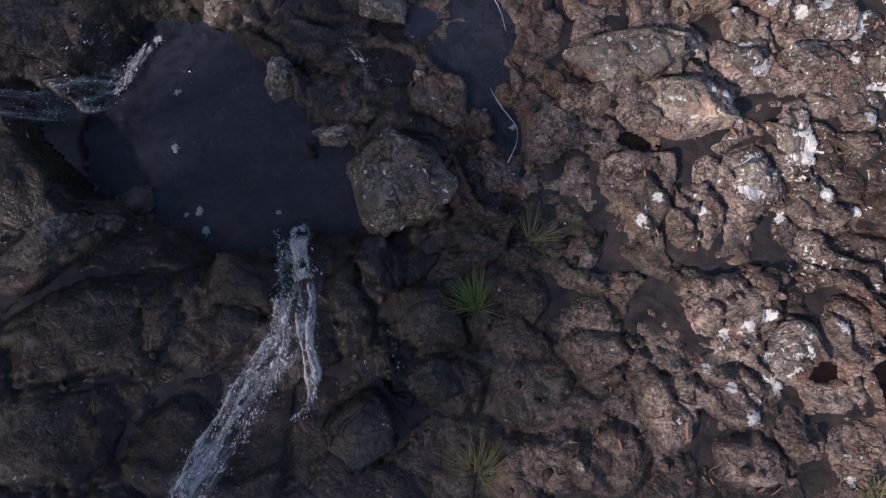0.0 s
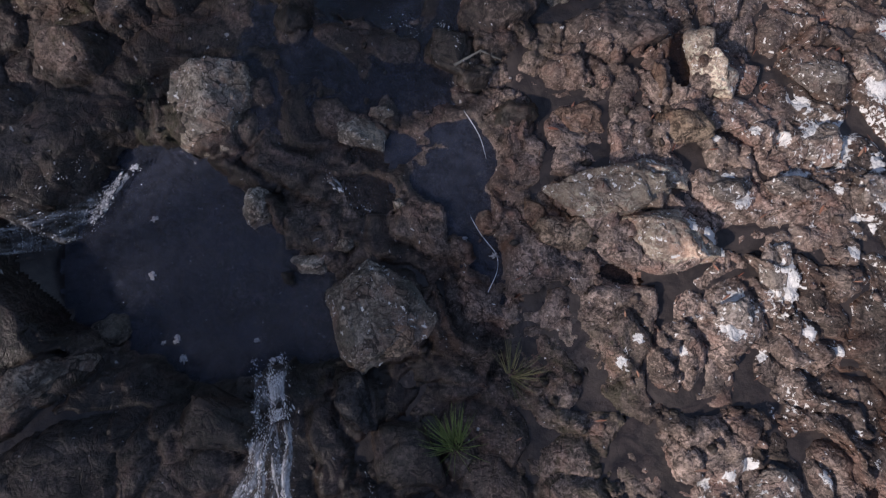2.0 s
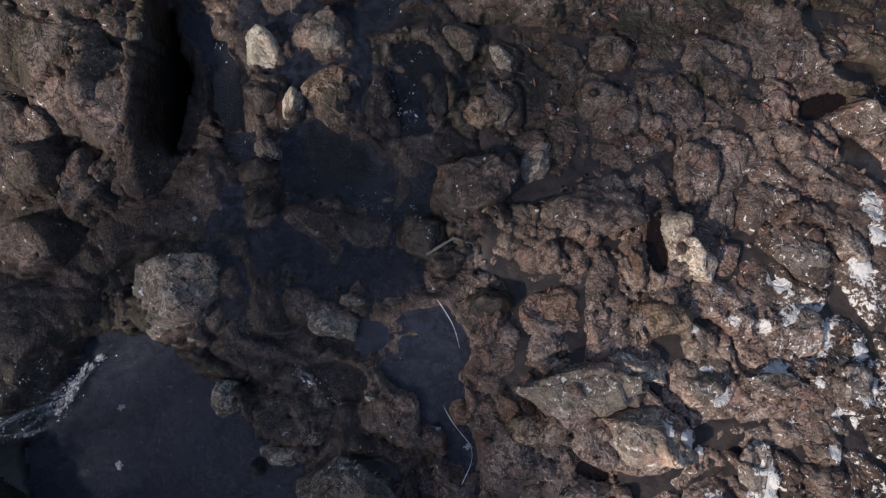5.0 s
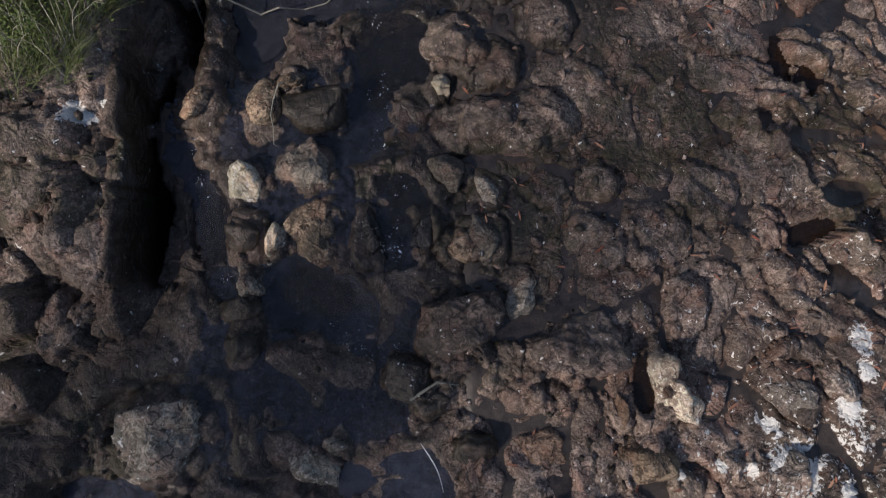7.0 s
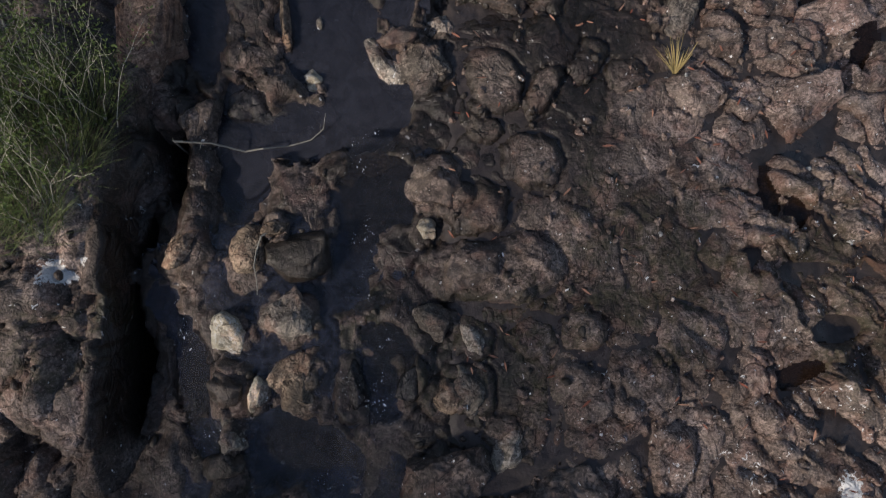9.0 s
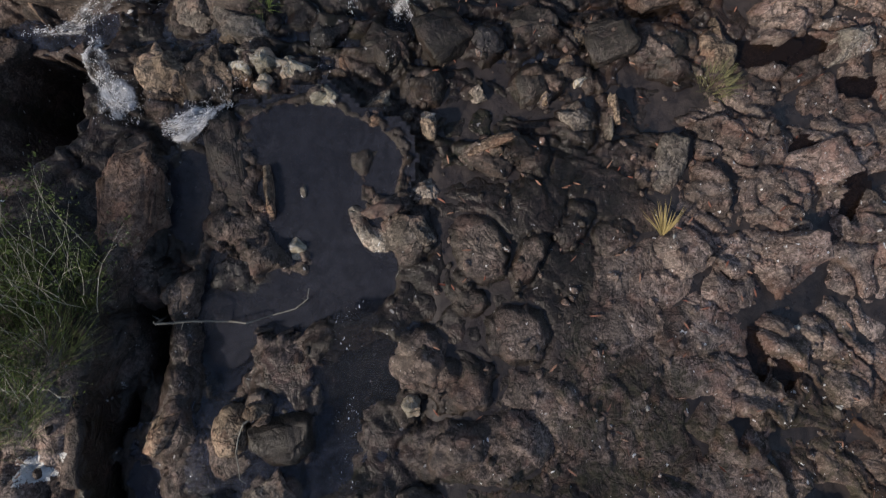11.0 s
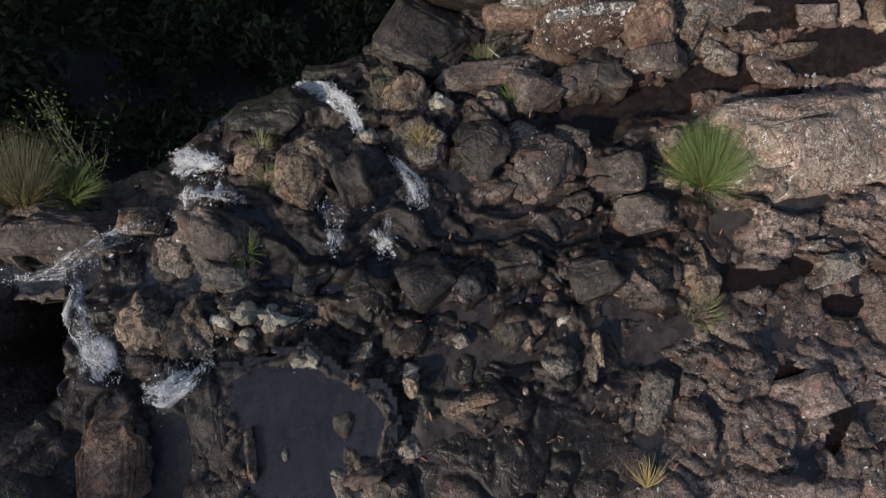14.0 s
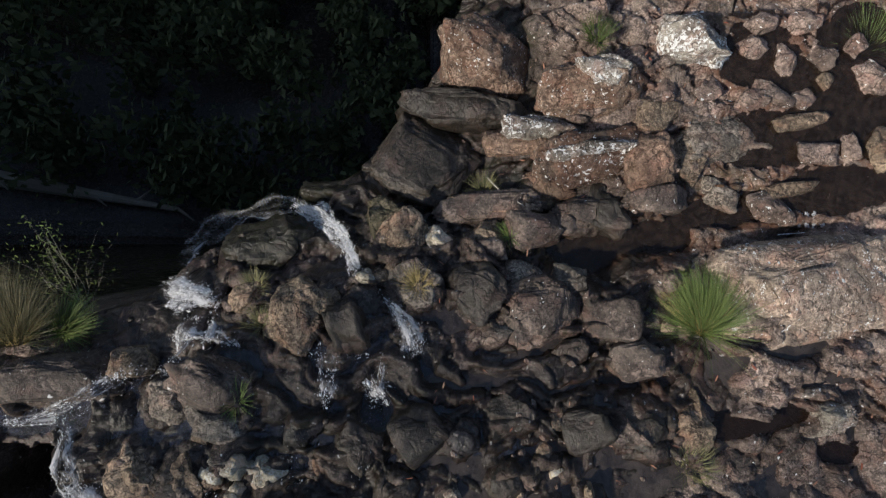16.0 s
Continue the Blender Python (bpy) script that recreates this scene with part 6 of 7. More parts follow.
stream("rapid", [(-1.35, -0.95, 0.12), (-1.48, -1.16, 0.12), (-1.57, -1.40, 0.14), (-1.70, -1.61, 0.14), (-1.83, -1.80, 0.14), (-1.95, -2.04, 0.12)], foam_mat, WHITE, 0.45, 0.09, spray=4000, seed=3)
stream("rapid", [(-1.09, -1.21, 0.06), (-1.18, -1.35, 0.05), (-1.27, -1.46, 0.03)], foam_mat, WHITE, 0.6, 0.08, spray=500, seed=4)
stream("water_veil", [(-1.26, -0.23, 0.26), (-1.27, -0.62, 0.30), (-1.29, -0.91, 0.40), (-1.44, -1.24, 0.55), (-1.62, -1.59, 0.55), (-1.84, -1.97, 0.50)], veil_mat, "thin clear water sliding over dark rock", 0.55, 0.06, seed=5)
stream("broken_water", [(-0.47, -0.72, 0.05), (-0.40, -0.91, 0.07), (-0.33, -1.15, 0.05)], spark_mat, SPARK, 0.35, 0.05, spray=260, seed=6)
stream("broken_water", [(-0.70, -0.97, 0.08), (-0.54, -1.23, 0.08), (-0.45, -1.44, 0.06)], spark_mat, SPARK, 0.30, 0.05, spray=260, seed=7)
stream("broken_water", [(-1.36, 0.05, 0.40), (-1.45, 0.30, 0.50), (-1.55, 0.52, 0.40), (-1.6, 0.7, 0.2)], spark_mat, "faint swirls of foam drifting into the pool", 0.12, heights=[-0.10, -0.11], spray=0)
stream("rapid", [(-2.12, 11.22, 0.10), (-1.95, 11.28, 0.22), (-1.72, 11.27, 0.22), (-1.47, 11.26, 0.14)], foam_mat, WHITE, 0.72, 0.10, spray=9500)
stream("rapid", [(-1.70, 11.12, 0.16), (-1.76, 10.96, 0.26), (-1.76, 10.80, 0.20), (-1.73, 10.58, 0.12)], foam_mat, WHITE, 0.68, 0.08, spray=1800)
stream("rapid", [(-1.52, 11.16, 0.10), (-1.48, 10.98, 0.14), (-1.47, 10.76, 0.10)], foam_mat, WHITE, 0.66, 0.08, spray=900)
stream("rapid", [(-4.6, 0.95, 0.20), (-3.83, 1.20, 0.22), (-3.41, 1.38, 0.24), (-3.11, 1.63, 0.20), (-2.98, 1.79, 0.14), (-2.82, 1.92, 0.06)], foam_mat, WHITE, 0.40, 0.05, spray=2600)
stream("rapid", [(-3.2, 1.50, 0.10), (-3.08, 1.66, 0.16), (-2.96, 1.82, 0.12), (-2.84, 1.94, 0.05)], foam_mat, WHITE, 0.45, 0.07, spray=900)
stream("waterfall", [(0.14, 11.62, 0.10), (0.07, 11.95, 0.22), (-0.22, 12.28, 0.26), (-0.50, 12.44, 0.30), (-0.76, 12.56, 0.30)], foam_mat, "white water plunging over the brink between black rocks", 0.6, heights=[-1.72, -1.85, -2.25, -2.75, -3.4], spray=9000)
stream("waterfall_veil", [(-0.70, 12.52, 0.30), (-1.3, 12.62, 0.5), (-2.0, 12.50, 0.6), (-2.7, 12.2, 0.5), (-3.2, 11.8, 0.35)], veil_mat, "thin misty veil of water falling over the brink", 0.85, heights=[-3.3, -4.2, -4.5, -4.7, -4.8])
stream("broken_water", [(-0.25, 4.55, 0.3), (0.0, 4.4, 0.3), (0.2, 4.25, 0.2)], spark_mat, SPARK, 0.25, 0.05, spray=900)
stream("broken_water", [(0.15, 3.4, 0.14), (0.32, 3.15, 0.16), (0.5, 2.95, 0.12)], spark_mat, SPARK, 0.4, 0.05, spray=700)
stream("waterfall", [(-1.75, 11.28, 0.14), (-2.02, 11.42, 0.26), (-2.25, 11.62, 0.30), (-2.6, 11.8, 0.2)], foam_mat, "white water spilling over the brink's edge", 0.62, heights=[-1.95, -2.15, -2.9, -3.9], spray=2600)
stream("waterfall_veil", [(-2.2, 11.6, 0.3), (-2.8, 11.75, 0.5), (-3.4, 11.7, 0.3)], veil_mat, "thin misty veil of water falling over the brink", 0.8, heights=[-2.9, -4.2, -5.0])


# ---------------------------------------------------------------- plants
def part(name, verts, faces, mat, parent, label=""):
    ob = mesh_object(name, verts, faces, mat, False)
    ob.parent = parent
    return tagged(ob, label) if label else ob


def blade(verts, faces, root, way, length, width, droop, rng, steps=5):
    """One grass blade, a tapering strip that bends over."""
    side = Vector((-way.y, way.x, 0))
    side = side.normalized() if side.length > 0.01 else Vector((1, 0, 0))
    side = (side + Vector((rng.uniform(-0.5, 0.5), rng.uniform(-0.5, 0.5), rng.uniform(-0.6, 0.6)))).normalized()
    p, d = Vector(root), Vector(way)
    k = len(verts)
    for i in range(steps + 1):
        q = i / steps
        h = side * width * (1 - q) ** 0.6 * 0.5
        verts += [tuple(p - h), tuple(p + h)]
        if i:
            a = k + 2 * i - 2
            faces.append((a, a + 1, a + 3, a + 2))
        p = p + d * length / steps
        d = (d + Vector((0, 0, -droop / steps))).normalized()


def tussock(name, x, y, radius, length, count, lean, mat, label, seed, width=0.008, skirt=None):
    """A clump of blades bent downstream by the floods."""
    rng = random.Random(seed)
    z = max(ground_at(x + dx, y + dy) for dx in (-0.1, 0, 0.1) for dy in (-0.1, 0, 0.1))
    root = tagged(new(name), label, "grass")
    root.location = (x, y, z)
    verts, faces = [], []
    for _ in range(count):
        a, r = rng.uniform(0, 2 * math.pi), radius * math.sqrt(rng.random())
        out = Vector((math.cos(a), math.sin(a), 0))
        way = (out * rng.uniform(0.15, 0.95) + Vector(lean) * rng.uniform(0.6, 1.2) + Vector((rng.gauss(0, 0.14), rng.gauss(0, 0.14), rng.uniform(0.3, 0.9)))).normalized()
        blade(verts, faces, (out.x * r, out.y * r, -0.03), way, length * rng.uniform(0.55, 1.1), width * rng.uniform(0.7, 1.3), rng.uniform(0.3, 1.1), rng)
    part("blade_clump", verts, faces, mat, root)
    if skirt:
        verts, faces = [], []
        for _ in range(count // 8):
            a = rng.uniform(0, 2 * math.pi)
            out = Vector((math.cos(a), math.sin(a), 0))
            way = (out * 0.6 + Vector(lean) * 0.9 + Vector((0, 0, 0.25))).normalized()
            blade(verts, faces, (out.x * radius, out.y * radius, 0), way, length * rng.uniform(0.4, 0.9), width, 0.9, rng)
        part("dead_blade_clump", verts, faces, skirt, root, "dry straw-coloured dead blades")
    return root


def limb(verts, faces, a, b, ra, rb, sides=5):
    a, b = Vector(a), Vector(b)
    t = (b - a).normalized()
    u = t.orthogonal().normalized()
    v = t.cross(u)
    k = len(verts)
    for p, r in ((a, ra), (b, rb)):
        for i in range(sides):
            q = 2 * math.pi * i / sides
            verts.append(tuple(p + (u * math.cos(q) + v * math.sin(q)) * r))
    faces += [(k + i, k + (i + 1) % sides, k + sides + (i + 1) % sides, k + sides + i) for i in range(sides)]


def shrub(name, x, y, spread, height, stems, leaves, lean, leaf_size, leaf_mat, stem_mat, label, seed, stem_r=0.006):
    """Twiggy stems that fork twice, with small leaves along them."""
    rng = random.Random(seed)
    root = tagged(new(name), label, "shrub")
    root.location = (x, y, ground_at(x, y))
    sv, sf, lv, lf = [], [], [], []
    tips = []
    for _ in range(stems):
        p = Vector((rng.uniform(-0.5, 0.5) * spread, rng.uniform(-0.5, 0.5) * spread, -0.05))
        d = (Vector((rng.uniform(-0.5, 0.5), rng.uniform(-0.5, 0.5), 1)) + Vector(lean)).normalized()
        r = stem_r * rng.uniform(0.7, 1.3)
        for k in range(6):
            q = p + d * height / 6 * rng.uniform(0.8, 1.2)
            limb(sv, sf, p, q, r, r * 0.82, 4)
            if k > 1:
                e = (d + Vector((rng.uniform(-1, 1), rng.uniform(-1, 1), rng.uniform(-0.2, 0.6)))).normalized()
                tip = q + e * height * rng.uniform(0.12, 0.3)
                limb(sv, sf, q, tip, r * 0.6, r * 0.3, 3)
                tips += [(q, e), (tip, e)]
            tips.append((q, d))
            p, r = q, r * 0.82
            d = (d + Vector((rng.uniform(-0.35, 0.35), rng.uniform(-0.35, 0.35), rng.uniform(-0.2, 0.2)))).normalized()
    for _ in range(leaves):
        p, d = rng.choice(tips)
        p = p + Vector((rng.gauss(0, 1), rng.gauss(0, 1), rng.gauss(0, 1))) * leaf_size * 1.6
        w = Vector((rng.uniform(-1, 1), rng.uniform(-1, 1), rng.uniform(-0.3, 1))).normalized()
        s = w.orthogonal().normalized()
        k, ls = len(lv), leaf_size * rng.uniform(0.6, 1.3)
        lv += [tuple(p), tuple(p + w * ls * 0.5 + s * ls * 0.2), tuple(p + w * ls), tuple(p + w * ls * 0.5 - s * ls * 0.2)]
        lf.append((k, k + 1, k + 2, k + 3))
    part("stemwork", sv, sf, stem_mat, root)
    part("foliage", lv, lf, leaf_mat, root)
    return root


tussock("grass_tussock", 4.33, 11.02, 0.09, 0.78, 1900, (-0.08, 0.9, 0), grass_mat, "bright green grass tussock bent over a rock slab", 1, 0.005, straw_mat)
tussock("grass_tussock", 6.80, 14.70, 0.10, 0.7, 900, (0.0, 0.95, 0), grass_mat, "bright green grass tussock among brown pools", 2, 0.009)
tussock("sedge_tussock", -3.65, 10.92, 0.18, 0.72, 1300, (0.0, 0.95, 0), brink_sedge_mat, "dull green and straw sedge tussock on the brink", 3, 0.005, straw_mat)
tussock("sedge_tussock", -3.25, 10.95, 0.10, 0.5, 420, (0.45, 0.6, 0), grass_mat, "dark green sedge tussock on the brink", 4, 0.008)
tussock("straw_tuft", 3.30, 7.68, 0.03, 0.38, 36, (0.0, 1.3, 0), straw_mat, "small straw-yellow grass tuft in a crack", 5, 0.012)
tussock("grass_tuft", 0.29, -0.50, 0.06, 0.36, 120, (-0.2, 0.7, 0), grass_mat, "small green grass tuft in wet rock", 6)
tussock("grass_tuft", 0.30, -1.85, 0.10, 0.35, 110, (0.0, 0.5, 0), sedge_mat, "thin dull grass tuft in a dark crevice", 7)
tussock("grass_tuft", 0.80, 0.10, 0.06, 0.4, 40, (0.2, 0.6, 0), sedge_mat, "few dull grass blades on brown rock", 8)
tussock("grass_tuft", 0.90, 11.50, 0.07, 0.28, 140, (-0.1, 0.5, 0), straw_mat, "pale yellow grass tuft on a ledge", 9)
tussock("grass_tuft", -0.90, 11.05, 0.07, 0.26, 110, (0.0, 0.5, 0), sedge_mat, "olive grass tuft on a stepped rock", 10)
tussock("grass_tuft", -1.05, 10.25, 0.08, 0.30, 130, (0.0, 0.5, 0), grass_mat, "green grass tuft on a rock block", 11)
tussock("grass_tuft", 2.02, 12.12, 0.05, 0.22, 90, (0.0, 0.5, 0), grass_mat, "small green grass tuft on a ledge", 12)
tussock("grass_tuft", 1.72, 12.72, 0.09, 0.26, 110, (0.0, 0.5, 0), sedge_mat, "dry olive grass tuft on a ledge", 13)
tussock("grass_tuft", -1.05, 11.45, 0.10, 0.22, 110, (0.0, 0.5, 0), sedge_mat, "dry olive grass tuft below the brink", 14)
tussock("grass_tuft", 3.10, 14.62, 0.10, 0.3, 160, (0.0, 0.6, 0), heath_grass_mat, "dark green grass tuft behind a boulder", 15)
tussock("grass_tuft", 4.15, 9.45, 0.20, 0.22, 160, (0.2, 0.4, 0), sedge_mat, "low olive moss and grass in a joint", 16)
tussock("grass_tuft", 3.35, -1.95, 0.12, 0.2, 110, (0.0, 0.3, 0), sedge_mat, "low yellowish grass in a rock joint", 17)
for k, (x, y) in enumerate([(-3.3, 6.05), (-3.75, 6.3), (-2.95, 6.2), (-3.4, 6.75), (-2.75, 6.75), (-3.85, 7.0), (-3.15, 7.25), (-3.7, 7.6), (-2.65, 7.2), (-4.1, 6.5)]):
    shrub("heath_bush", x, y, 0.6, 1.0, 13, 1500, (0.12, 0.8, 0), 0.035, heath_mat, twig_mat, "twiggy dark green heath bush with bare grey stems", 40 + k, 0.0048)
    tussock("heath_grass", x, y - 0.1, 0.32, 0.5, 300, (0.1, 0.9, 0), heath_grass_mat, "dull green grass growing through the heath", 80 + k, 0.006)
shrub("leafy_shrub", -3.55, 11.02, 0.25, 1.25, 12, 520, (0.0, 0.95, 0), 0.055, heath_mat, dead_mat, "leafy dark green shrub growing from the brink", 60)


# ---------------------------------------------------------------- the gorge far below
def forest():
    """Crowns of the gorge's trees: uneven clumps of leaf sprays with gaps, seen far below."""
    rng = random.Random(77)
    v, f = [], []
    for _ in range(420):
        x, y = rng.uniform(-75, 60), rng.uniform(16, 95)
        z, r = ground_at(x, y), rng.uniform(2.2, 5.5)
        if z > -45 or (-56 < x < -22 and abs(y - 19.8 + 0.16 * (x + 51)) < 4.5):
            continue
        for _ in range(5):
            c = Vector((x + rng.gauss(0, r * 0.5), y + rng.gauss(0, r * 0.5), z + r * rng.uniform(0.6, 2.0)))
            for _ in range(46):
                d = Vector((rng.gauss(0, 1), rng.gauss(0, 1), rng.gauss(0, 1))).normalized()
                p = c + d * r * 0.55 * rng.random() ** 0.4
                s = Vector((rng.gauss(0, 1), rng.gauss(0, 1), rng.gauss(0, 1))).normalized()
                t = s.orthogonal()
                q, k = rng.uniform(0.3, 0.8), len(v)
                v += [tuple(p - s * q), tuple(p + t * q * 0.4), tuple(p + s * q), tuple(p - t * q * 0.4)]
                f.append((k, k + 1, k + 2, k + 3))
    ob = mesh_object("forest", v, f, forest_mat, False)
    return tagged(ob, "dark shaded forest canopy deep in the gorge", "forest", kind="stuff")


forest()


# ---------------------------------------------------------------- trees out of view, added on the bank to shade the creek
def tree(x, y, height, crown, leaves, seed, lean=(0, 0), bare=2):
    rng = random.Random(seed)
    root = tagged(new("shade_tree"), "tall gum tree out of view, added to shade the creek", "tree")
    root.location = (x, y, ground_at(x, y) - 0.1)
    tv, tf, lv, lf, tips = [], [], [], [], []
    p, r = Vector((0, 0, 0)), height * 0.011
    for k in range(8):
        q = p + Vector((lean[0] / 8 + rng.uniform(-0.15, 0.15), lean[1] / 8 + rng.uniform(-0.15, 0.15), height * 0.115))
        limb(tv, tf, p, q, r, r * 0.88, 9)
        if k > bare:
            for _ in range(3):
                a = rng.uniform(0, 2 * math.pi)
                e = q + Vector((math.cos(a), math.sin(a), rng.uniform(0.1, 0.7))) * crown * rng.uniform(0.45, 0.9)
                m = (q + e) / 2 + Vector((0, 0, 0.2))
                limb(tv, tf, q, m, r * 0.5, r * 0.3, 6)
                limb(tv, tf, m, e, r * 0.3, r * 0.1, 5)
                tips += [m, e, e]
        p, r = q, r * 0.88
    for _ in range(leaves):
        c = rng.choice(tips) + Vector((rng.gauss(0, 1), rng.gauss(0, 1), rng.gauss(0, 0.7))) * crown * 0.17
        w = Vector((rng.uniform(-0.6, 0.6), rng.uniform(-0.6, 0.6), -1)).normalized()
        s, k, q = w.orthogonal().normalized(), len(lv), rng.uniform(0.10, 0.2)
        lv += [tuple(c), tuple(c + w * q * 0.5 + s * q * 0.18), tuple(c + w * q), tuple(c + w * q * 0.5 - s * q * 0.18)]
        lf.append((k, k + 1, k + 2, k + 3))
    part("trunk", tv, tf, dead_mat, root)
    part("crown", lv, lf, heath_mat, root)


# unseen trees, each placed and sized for where its shade should fall
tree(-7.6, -6.6, 7.2, 2.2, 8500, 5)
tree(-7.4, -4.6, 6.0, 2.1, 10000, 6)
tree(-8.4, -2.6, 6.7, 2.1, 7500, 7)
tree(-7.5, 0.1, 7.5, 2.0, 5000, 8)
tree(-11.6, -2.6, 17.0, 2.6, 6500, 12)
tree(-9.9, -3.0, 16.0, 2.4, 700, 13)
tree(-6.8, -3.7, 6.0, 1.9, 5000, 14)
tree(-8.0, 6.3, 7.0, 2.0, 3000, 15, bare=4)


# ---------------------------------------------------------------- small things
def branch(line, radius, mat, label, seed):
    """A fallen branch lying over the stones, with a few side twigs."""
    rng = random.Random(seed)
    v, f = [], []
    pts = [Vector((x, y, ground_at(x, y) + up)) for x, y, up in line]
    n = len(pts) - 1
    for i in range(n):
        a, b = pts[i], pts[i + 1]
        for k in range(4):
            p, q = a.lerp(b, k / 4), a.lerp(b, (k + 1) / 4)
            w = radius * (1 - 0.7 * (i + k / 4) / n)
            j = Vector((rng.uniform(-1, 1), rng.uniform(-1, 1), 0)) * radius
            limb(v, f, p, q + j * 0.3, w, w * 0.95, 7)
            if rng.random() < 0.3:
                limb(v, f, q, q + Vector((rng.uniform(-0.08, 0.08), rng.uniform(-0.08, 0.08), 0.02)), w * 0.5, w * 0.15, 5)
    return tagged(mesh_object("fallen_branch", v, f, mat), label, "branch")


branch([(-2.12, 6.86, 0.12), (-1.85, 6.83, 0.35), (-1.55, 6.84, 0.42), (-1.3, 6.80, 0.36), (-1.06, 6.80, 0.30), (-0.85, 6.86, 0.3), (-0.62, 6.92, 0.3), (-0.48, 7.02, 0.3), (-0.42, 7.15, 0.3)], 0.012, dead_mat, "thin grey fallen branch across the pool", 1)
branch([(-0.86, 5.98, 0.10), (-0.97, 5.90, 0.13), (-1.03, 5.78, 0.14), (-1.05, 5.62, 0.14), (-1.02, 5.48, 0.12), (-1.04, 5.34, 0.08)], 0.012, dead_mat, "pale bare root lying against a boulder", 2)
branch([(1.75, 12.9, 0.2), (1.95, 12.65, 0.15), (2.2, 12.5, 0.12)], 0.012, twig_mat, "small dry twig on a ledge", 4)
branch([(0.30, 2.95, 0.1), (0.55, 3.1, 0.1), (0.75, 3.05, 0.08)], 0.016, dead_mat, "short pale stick between boulders", 5)


def foam_patch(x, y, z, size, seed, label="small raft of white foam on still water"):
    rng = random.Random(seed)
    v, f = [(0, 0, 0.012)], []
    n = 22
    for ring in (0.55, 1.0):
        for i in range(n):
            a = 2 * math.pi * i / n
            r = size * ring * (0.7 + 0.9 * noise.noise((math.cos(a) * 1.3 + seed, math.sin(a) * 1.3, ring)))
            v.append((math.cos(a) * r, math.sin(a) * r * 0.8, 0.010 if ring < 1 else 0.0))
    for i in range(n):
        j = (i + 1) % n
        f += [(0, 1 + i, 1 + j), (1 + i, 1 + n + i, 1 + n + j, 1 + j)]
    ob = mesh_object("foam_raft", v, f, foam_white)
    ob.matrix_world = pose(x, y, z, 0, 0, rng.uniform(0, 360))
    return tagged(ob, label, "foam", "foam rafts on the pools")


foam_white, fn, fl, fp = nodes_of("foam_raft_white")
fpos = fn.new("ShaderNodeNewGeometry").outputs["Position"]
fl.new(mix(fn, fl, ramp(fn, fl, noise_node(fn, fl, fpos, 60, 3, 0.6), 0.4, 0.6), (0.20, 0.20, 0.22), (0.46, 0.46, 0.48)), fp.inputs["Base Color"])
for k, (x, y, r) in enumerate([(-2.58, 1.52, 0.045), (-2.60, 0.98, 0.06), (-2.36, 0.36, 0.065), (-2.30, 0.18, 0.06), (-2.49, 0.33, 0.035), (-1.6, 0.35, 0.04)]):
    foam_patch(x, y, -0.115, r, 10 + k)
foam_patch(0.40, 1.32, -0.045, 0.04, 30)
foam_patch(0.68, 1.17, -0.045, 0.05, 31)
for k in range(11):
    foam_patch(5.86 + 0.10 * (k % 4) - 0.05, 12.32 + 0.07 * (k // 4), -2.452, 0.05, 40 + k, "bubbly grey foam raft against the slab")


def foam_line(line, width, level, label="thin line of foam along the waterline"):
    stream("foam_line", [(x, y, width) for x, y in line], foam_mat, label, 1.2, across=3, heights=[level, level])


foam_line([(0.40, 1.66), (0.47, 1.50), (0.57, 1.33), (0.72, 1.18), (0.72, 1.02), (0.60, 0.80), (0.58, 0.70)], 0.010, -0.035)
foam_line([(0.0, 1.44), (0.16, 1.36), (0.30, 1.27), (0.40, 1.08), (0.5, 0.9)], 0.009, -0.035)
foam_line([(0.35, 2.6), (0.55, 2.3), (0.62, 2.0)], 0.012, -0.03)
foam_line([(5.3, 12.16), (5.9, 12.22), (6.9, 12.30)], 0.025, -2.445)


def scatter(name, count, seed, area, size, mats, label, category, flat=0.6, test=None):
    """Small loose stones in the joints, all in one object."""
    rng = random.Random(seed)
    v, f = [], []
    shapes = []
    for k in range(8):
        bm = stone_bm(1.0, 0.75, 0.4, 900 + seed + k, 2)
        bm.verts.ensure_lookup_table()
        shapes.append(([w.co.copy() for w in bm.verts], [[w.index for w in fc.verts] for fc in bm.faces]))
        bm.free()
    while count:
        x, y = rng.uniform(area[0], area[1]), rng.uniform(area[2], area[3])
        if test and not test(x, y):
            continue
        count -= 1
        co, fs = rng.choice(shapes)
        s, a, k = rng.uniform(*size), rng.uniform(0, 6.3), len(v)
        z = ground_at(x, y) + s * 0.06
        c, d = math.cos(a) * s, math.sin(a) * s
        v += [(x + p.x * c - p.y * d, y + p.x * d + p.y * c, z + p.z * s * flat * 1.6) for p in co]
        f += [[k + i for i in q] for q in fs]
    ob = mesh_object(name, v, f, mats)
    return tagged(ob, label, category, kind="stuff")


def dry(x, y):
    i, j = int(np.searchsorted(GX, x)), int(np.searchsorted(GY, y))
    return GORGE[j, i] < 0.05 and UNDER[j, i] < 0.1


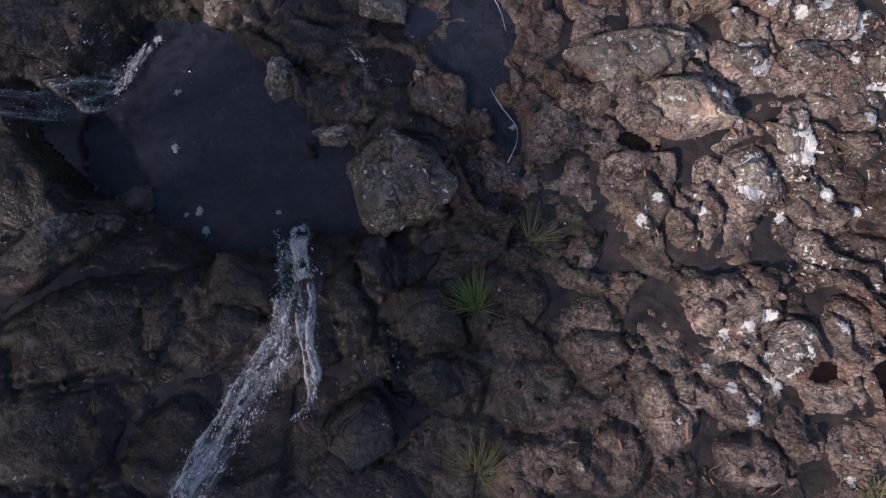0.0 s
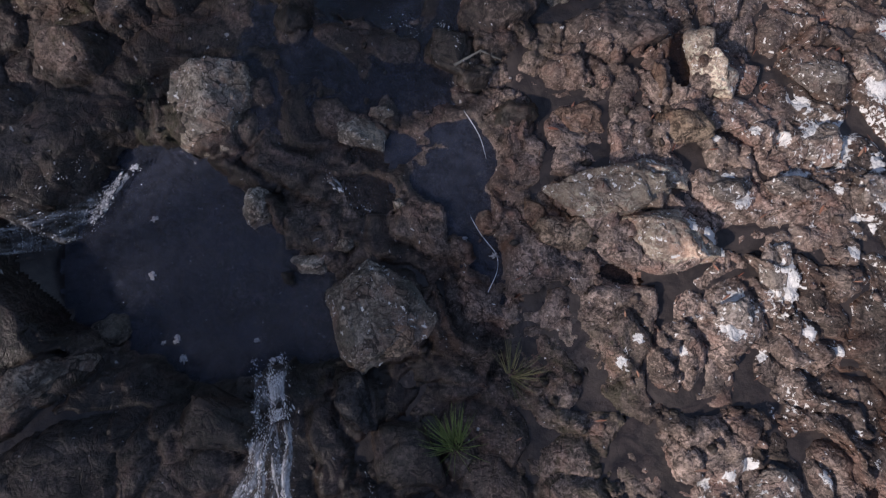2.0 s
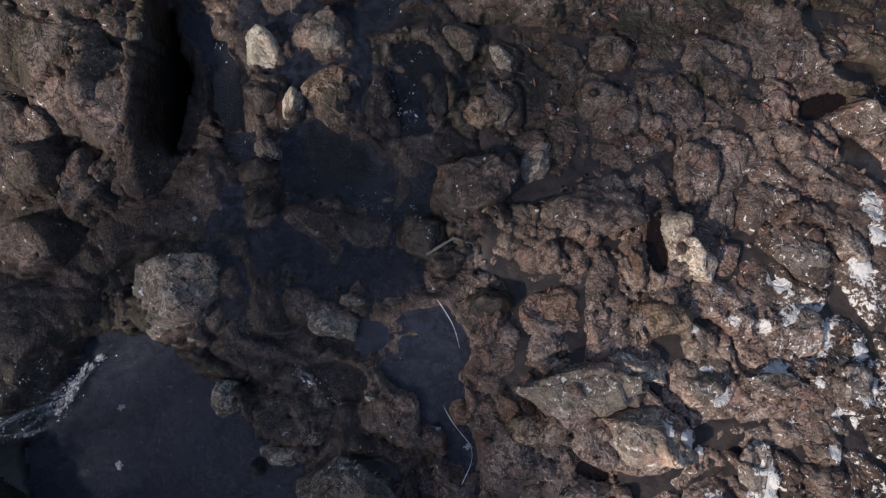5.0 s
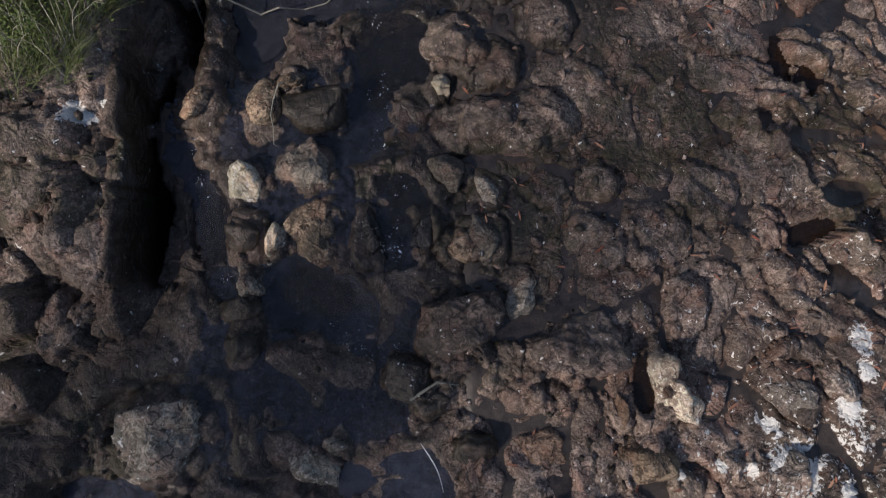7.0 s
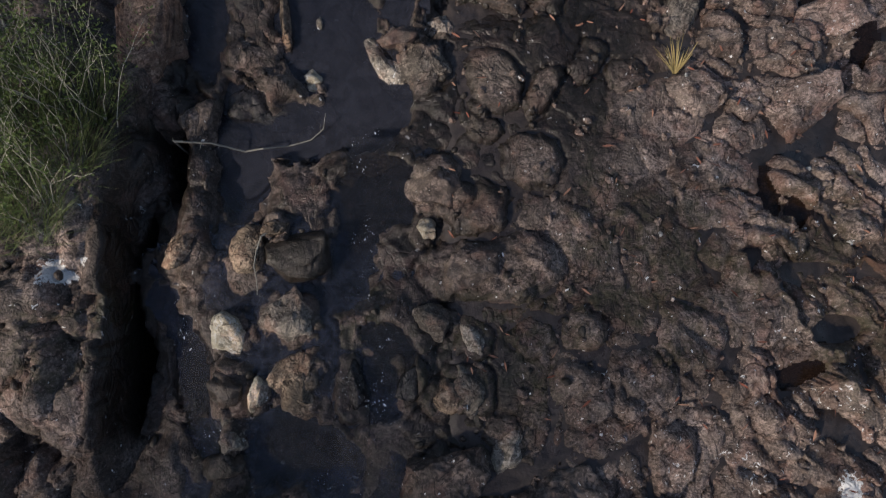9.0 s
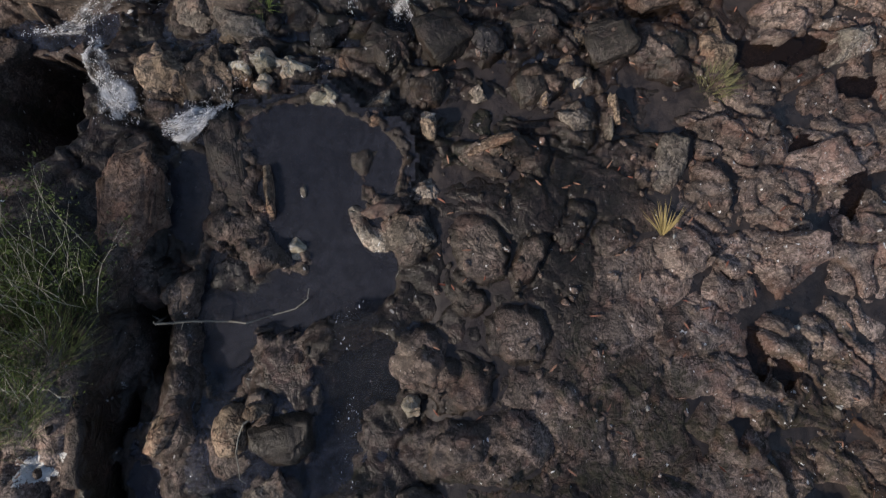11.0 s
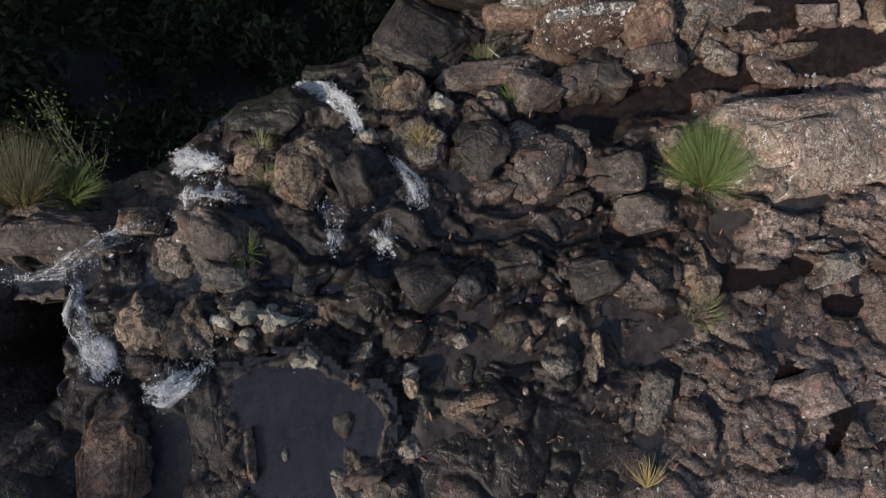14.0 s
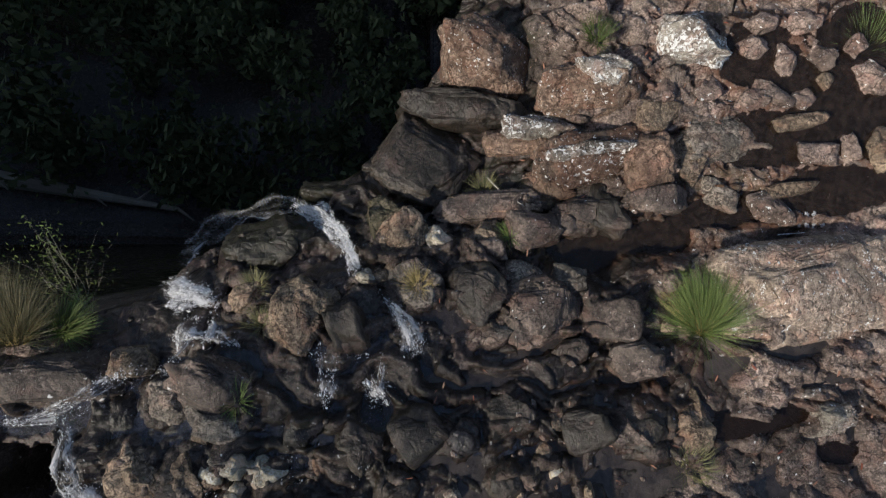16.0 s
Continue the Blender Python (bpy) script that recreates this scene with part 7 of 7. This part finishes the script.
scatter("gravel", 700, 3, (0.8, 7.0, -2.6, 15.2), (0.04, 0.12), ROCK["pinkish"], "broken pinkish grey stone chips in the rock joints", "gravel", test=dry)
scatter("gravel", 320, 4, (-4.2, 2.5, -2.6, 12.6), (0.04, 0.12), ROCK["dark"], "dark wet stone chips along the creek", "gravel", test=dry)
for k, (x, y, r) in enumerate([(5.07, 7.28, 0.11), (4.82, 6.62, 0.09), (3.42, 7.64, 0.08), (3.08, 5.24, 0.07), (5.14, 5.8, 0.06), (0.95, 4.0, 0.07), (0.72, 3.62, 0.06), (2.98, 5.9, 0.06)]):
    rock(x, y, r, r * 0.7, 40 * k, r * 0.4, "white")


def leaf_litter(count, seed):
    """Fallen gum leaves, curled and lying on the rock."""
    rng = random.Random(seed)
    v, f = [], []
    for _ in range(count):
        x, y = rng.uniform(0.8, 7.0), rng.uniform(-2.5, 15)
        if not dry(x, y):
            continue
        a, q = rng.uniform(0, 6.3), rng.uniform(0.03, 0.065)
        c, s, z, k = math.cos(a), math.sin(a), ground_at(x, y) + 0.022, len(v)
        for u, w, h in ((-1, 0, 0), (-0.3, 0.16, 0.012), (0.4, 0.13, 0.014), (1, 0, 0.004), (0.4, -0.13, 0.002), (-0.3, -0.16, 0.0)):
            v.append((x + (u * c - w * s) * q, y + (u * s + w * c) * q, z + h))
        f.append(tuple(range(k, k + 6)))
    return tagged(mesh_object("leaf_litter", v, f, red_mat, False), "scattered red and brown fallen gum leaves", "leaves", kind="stuff")


leaf_litter(520, 9)
# a dead trunk lying deep in the gorge
trunk = tagged(new("fallen_tree"), "pale dead tree trunk lying deep in the gorge", "tree")
tv, tf = [], []
for k in range(12):
    a = Vector((2.0 * k, -0.32 * k, ground_at(-51 + 2.0 * k, 19.8 - 0.32 * k) + 0.9))
    b = Vector((2.0 * k + 2.1, -0.32 * k - 0.34, ground_at(-49 + 2.0 * k, 19.48 - 0.32 * k) + 0.9))
    limb(tv, tf, a, b, 1.15 - 0.075 * k, 1.075 - 0.075 * k, 9)
    if k % 2:
        limb(tv, tf, b, b + Vector((1.8, (-1) ** (k // 2) * 1.2, 0.4)), 0.22, 0.05, 5)
part("trunk", tv, tf, dead_mat, trunk)
trunk.location = (-51, 19.8, 0)
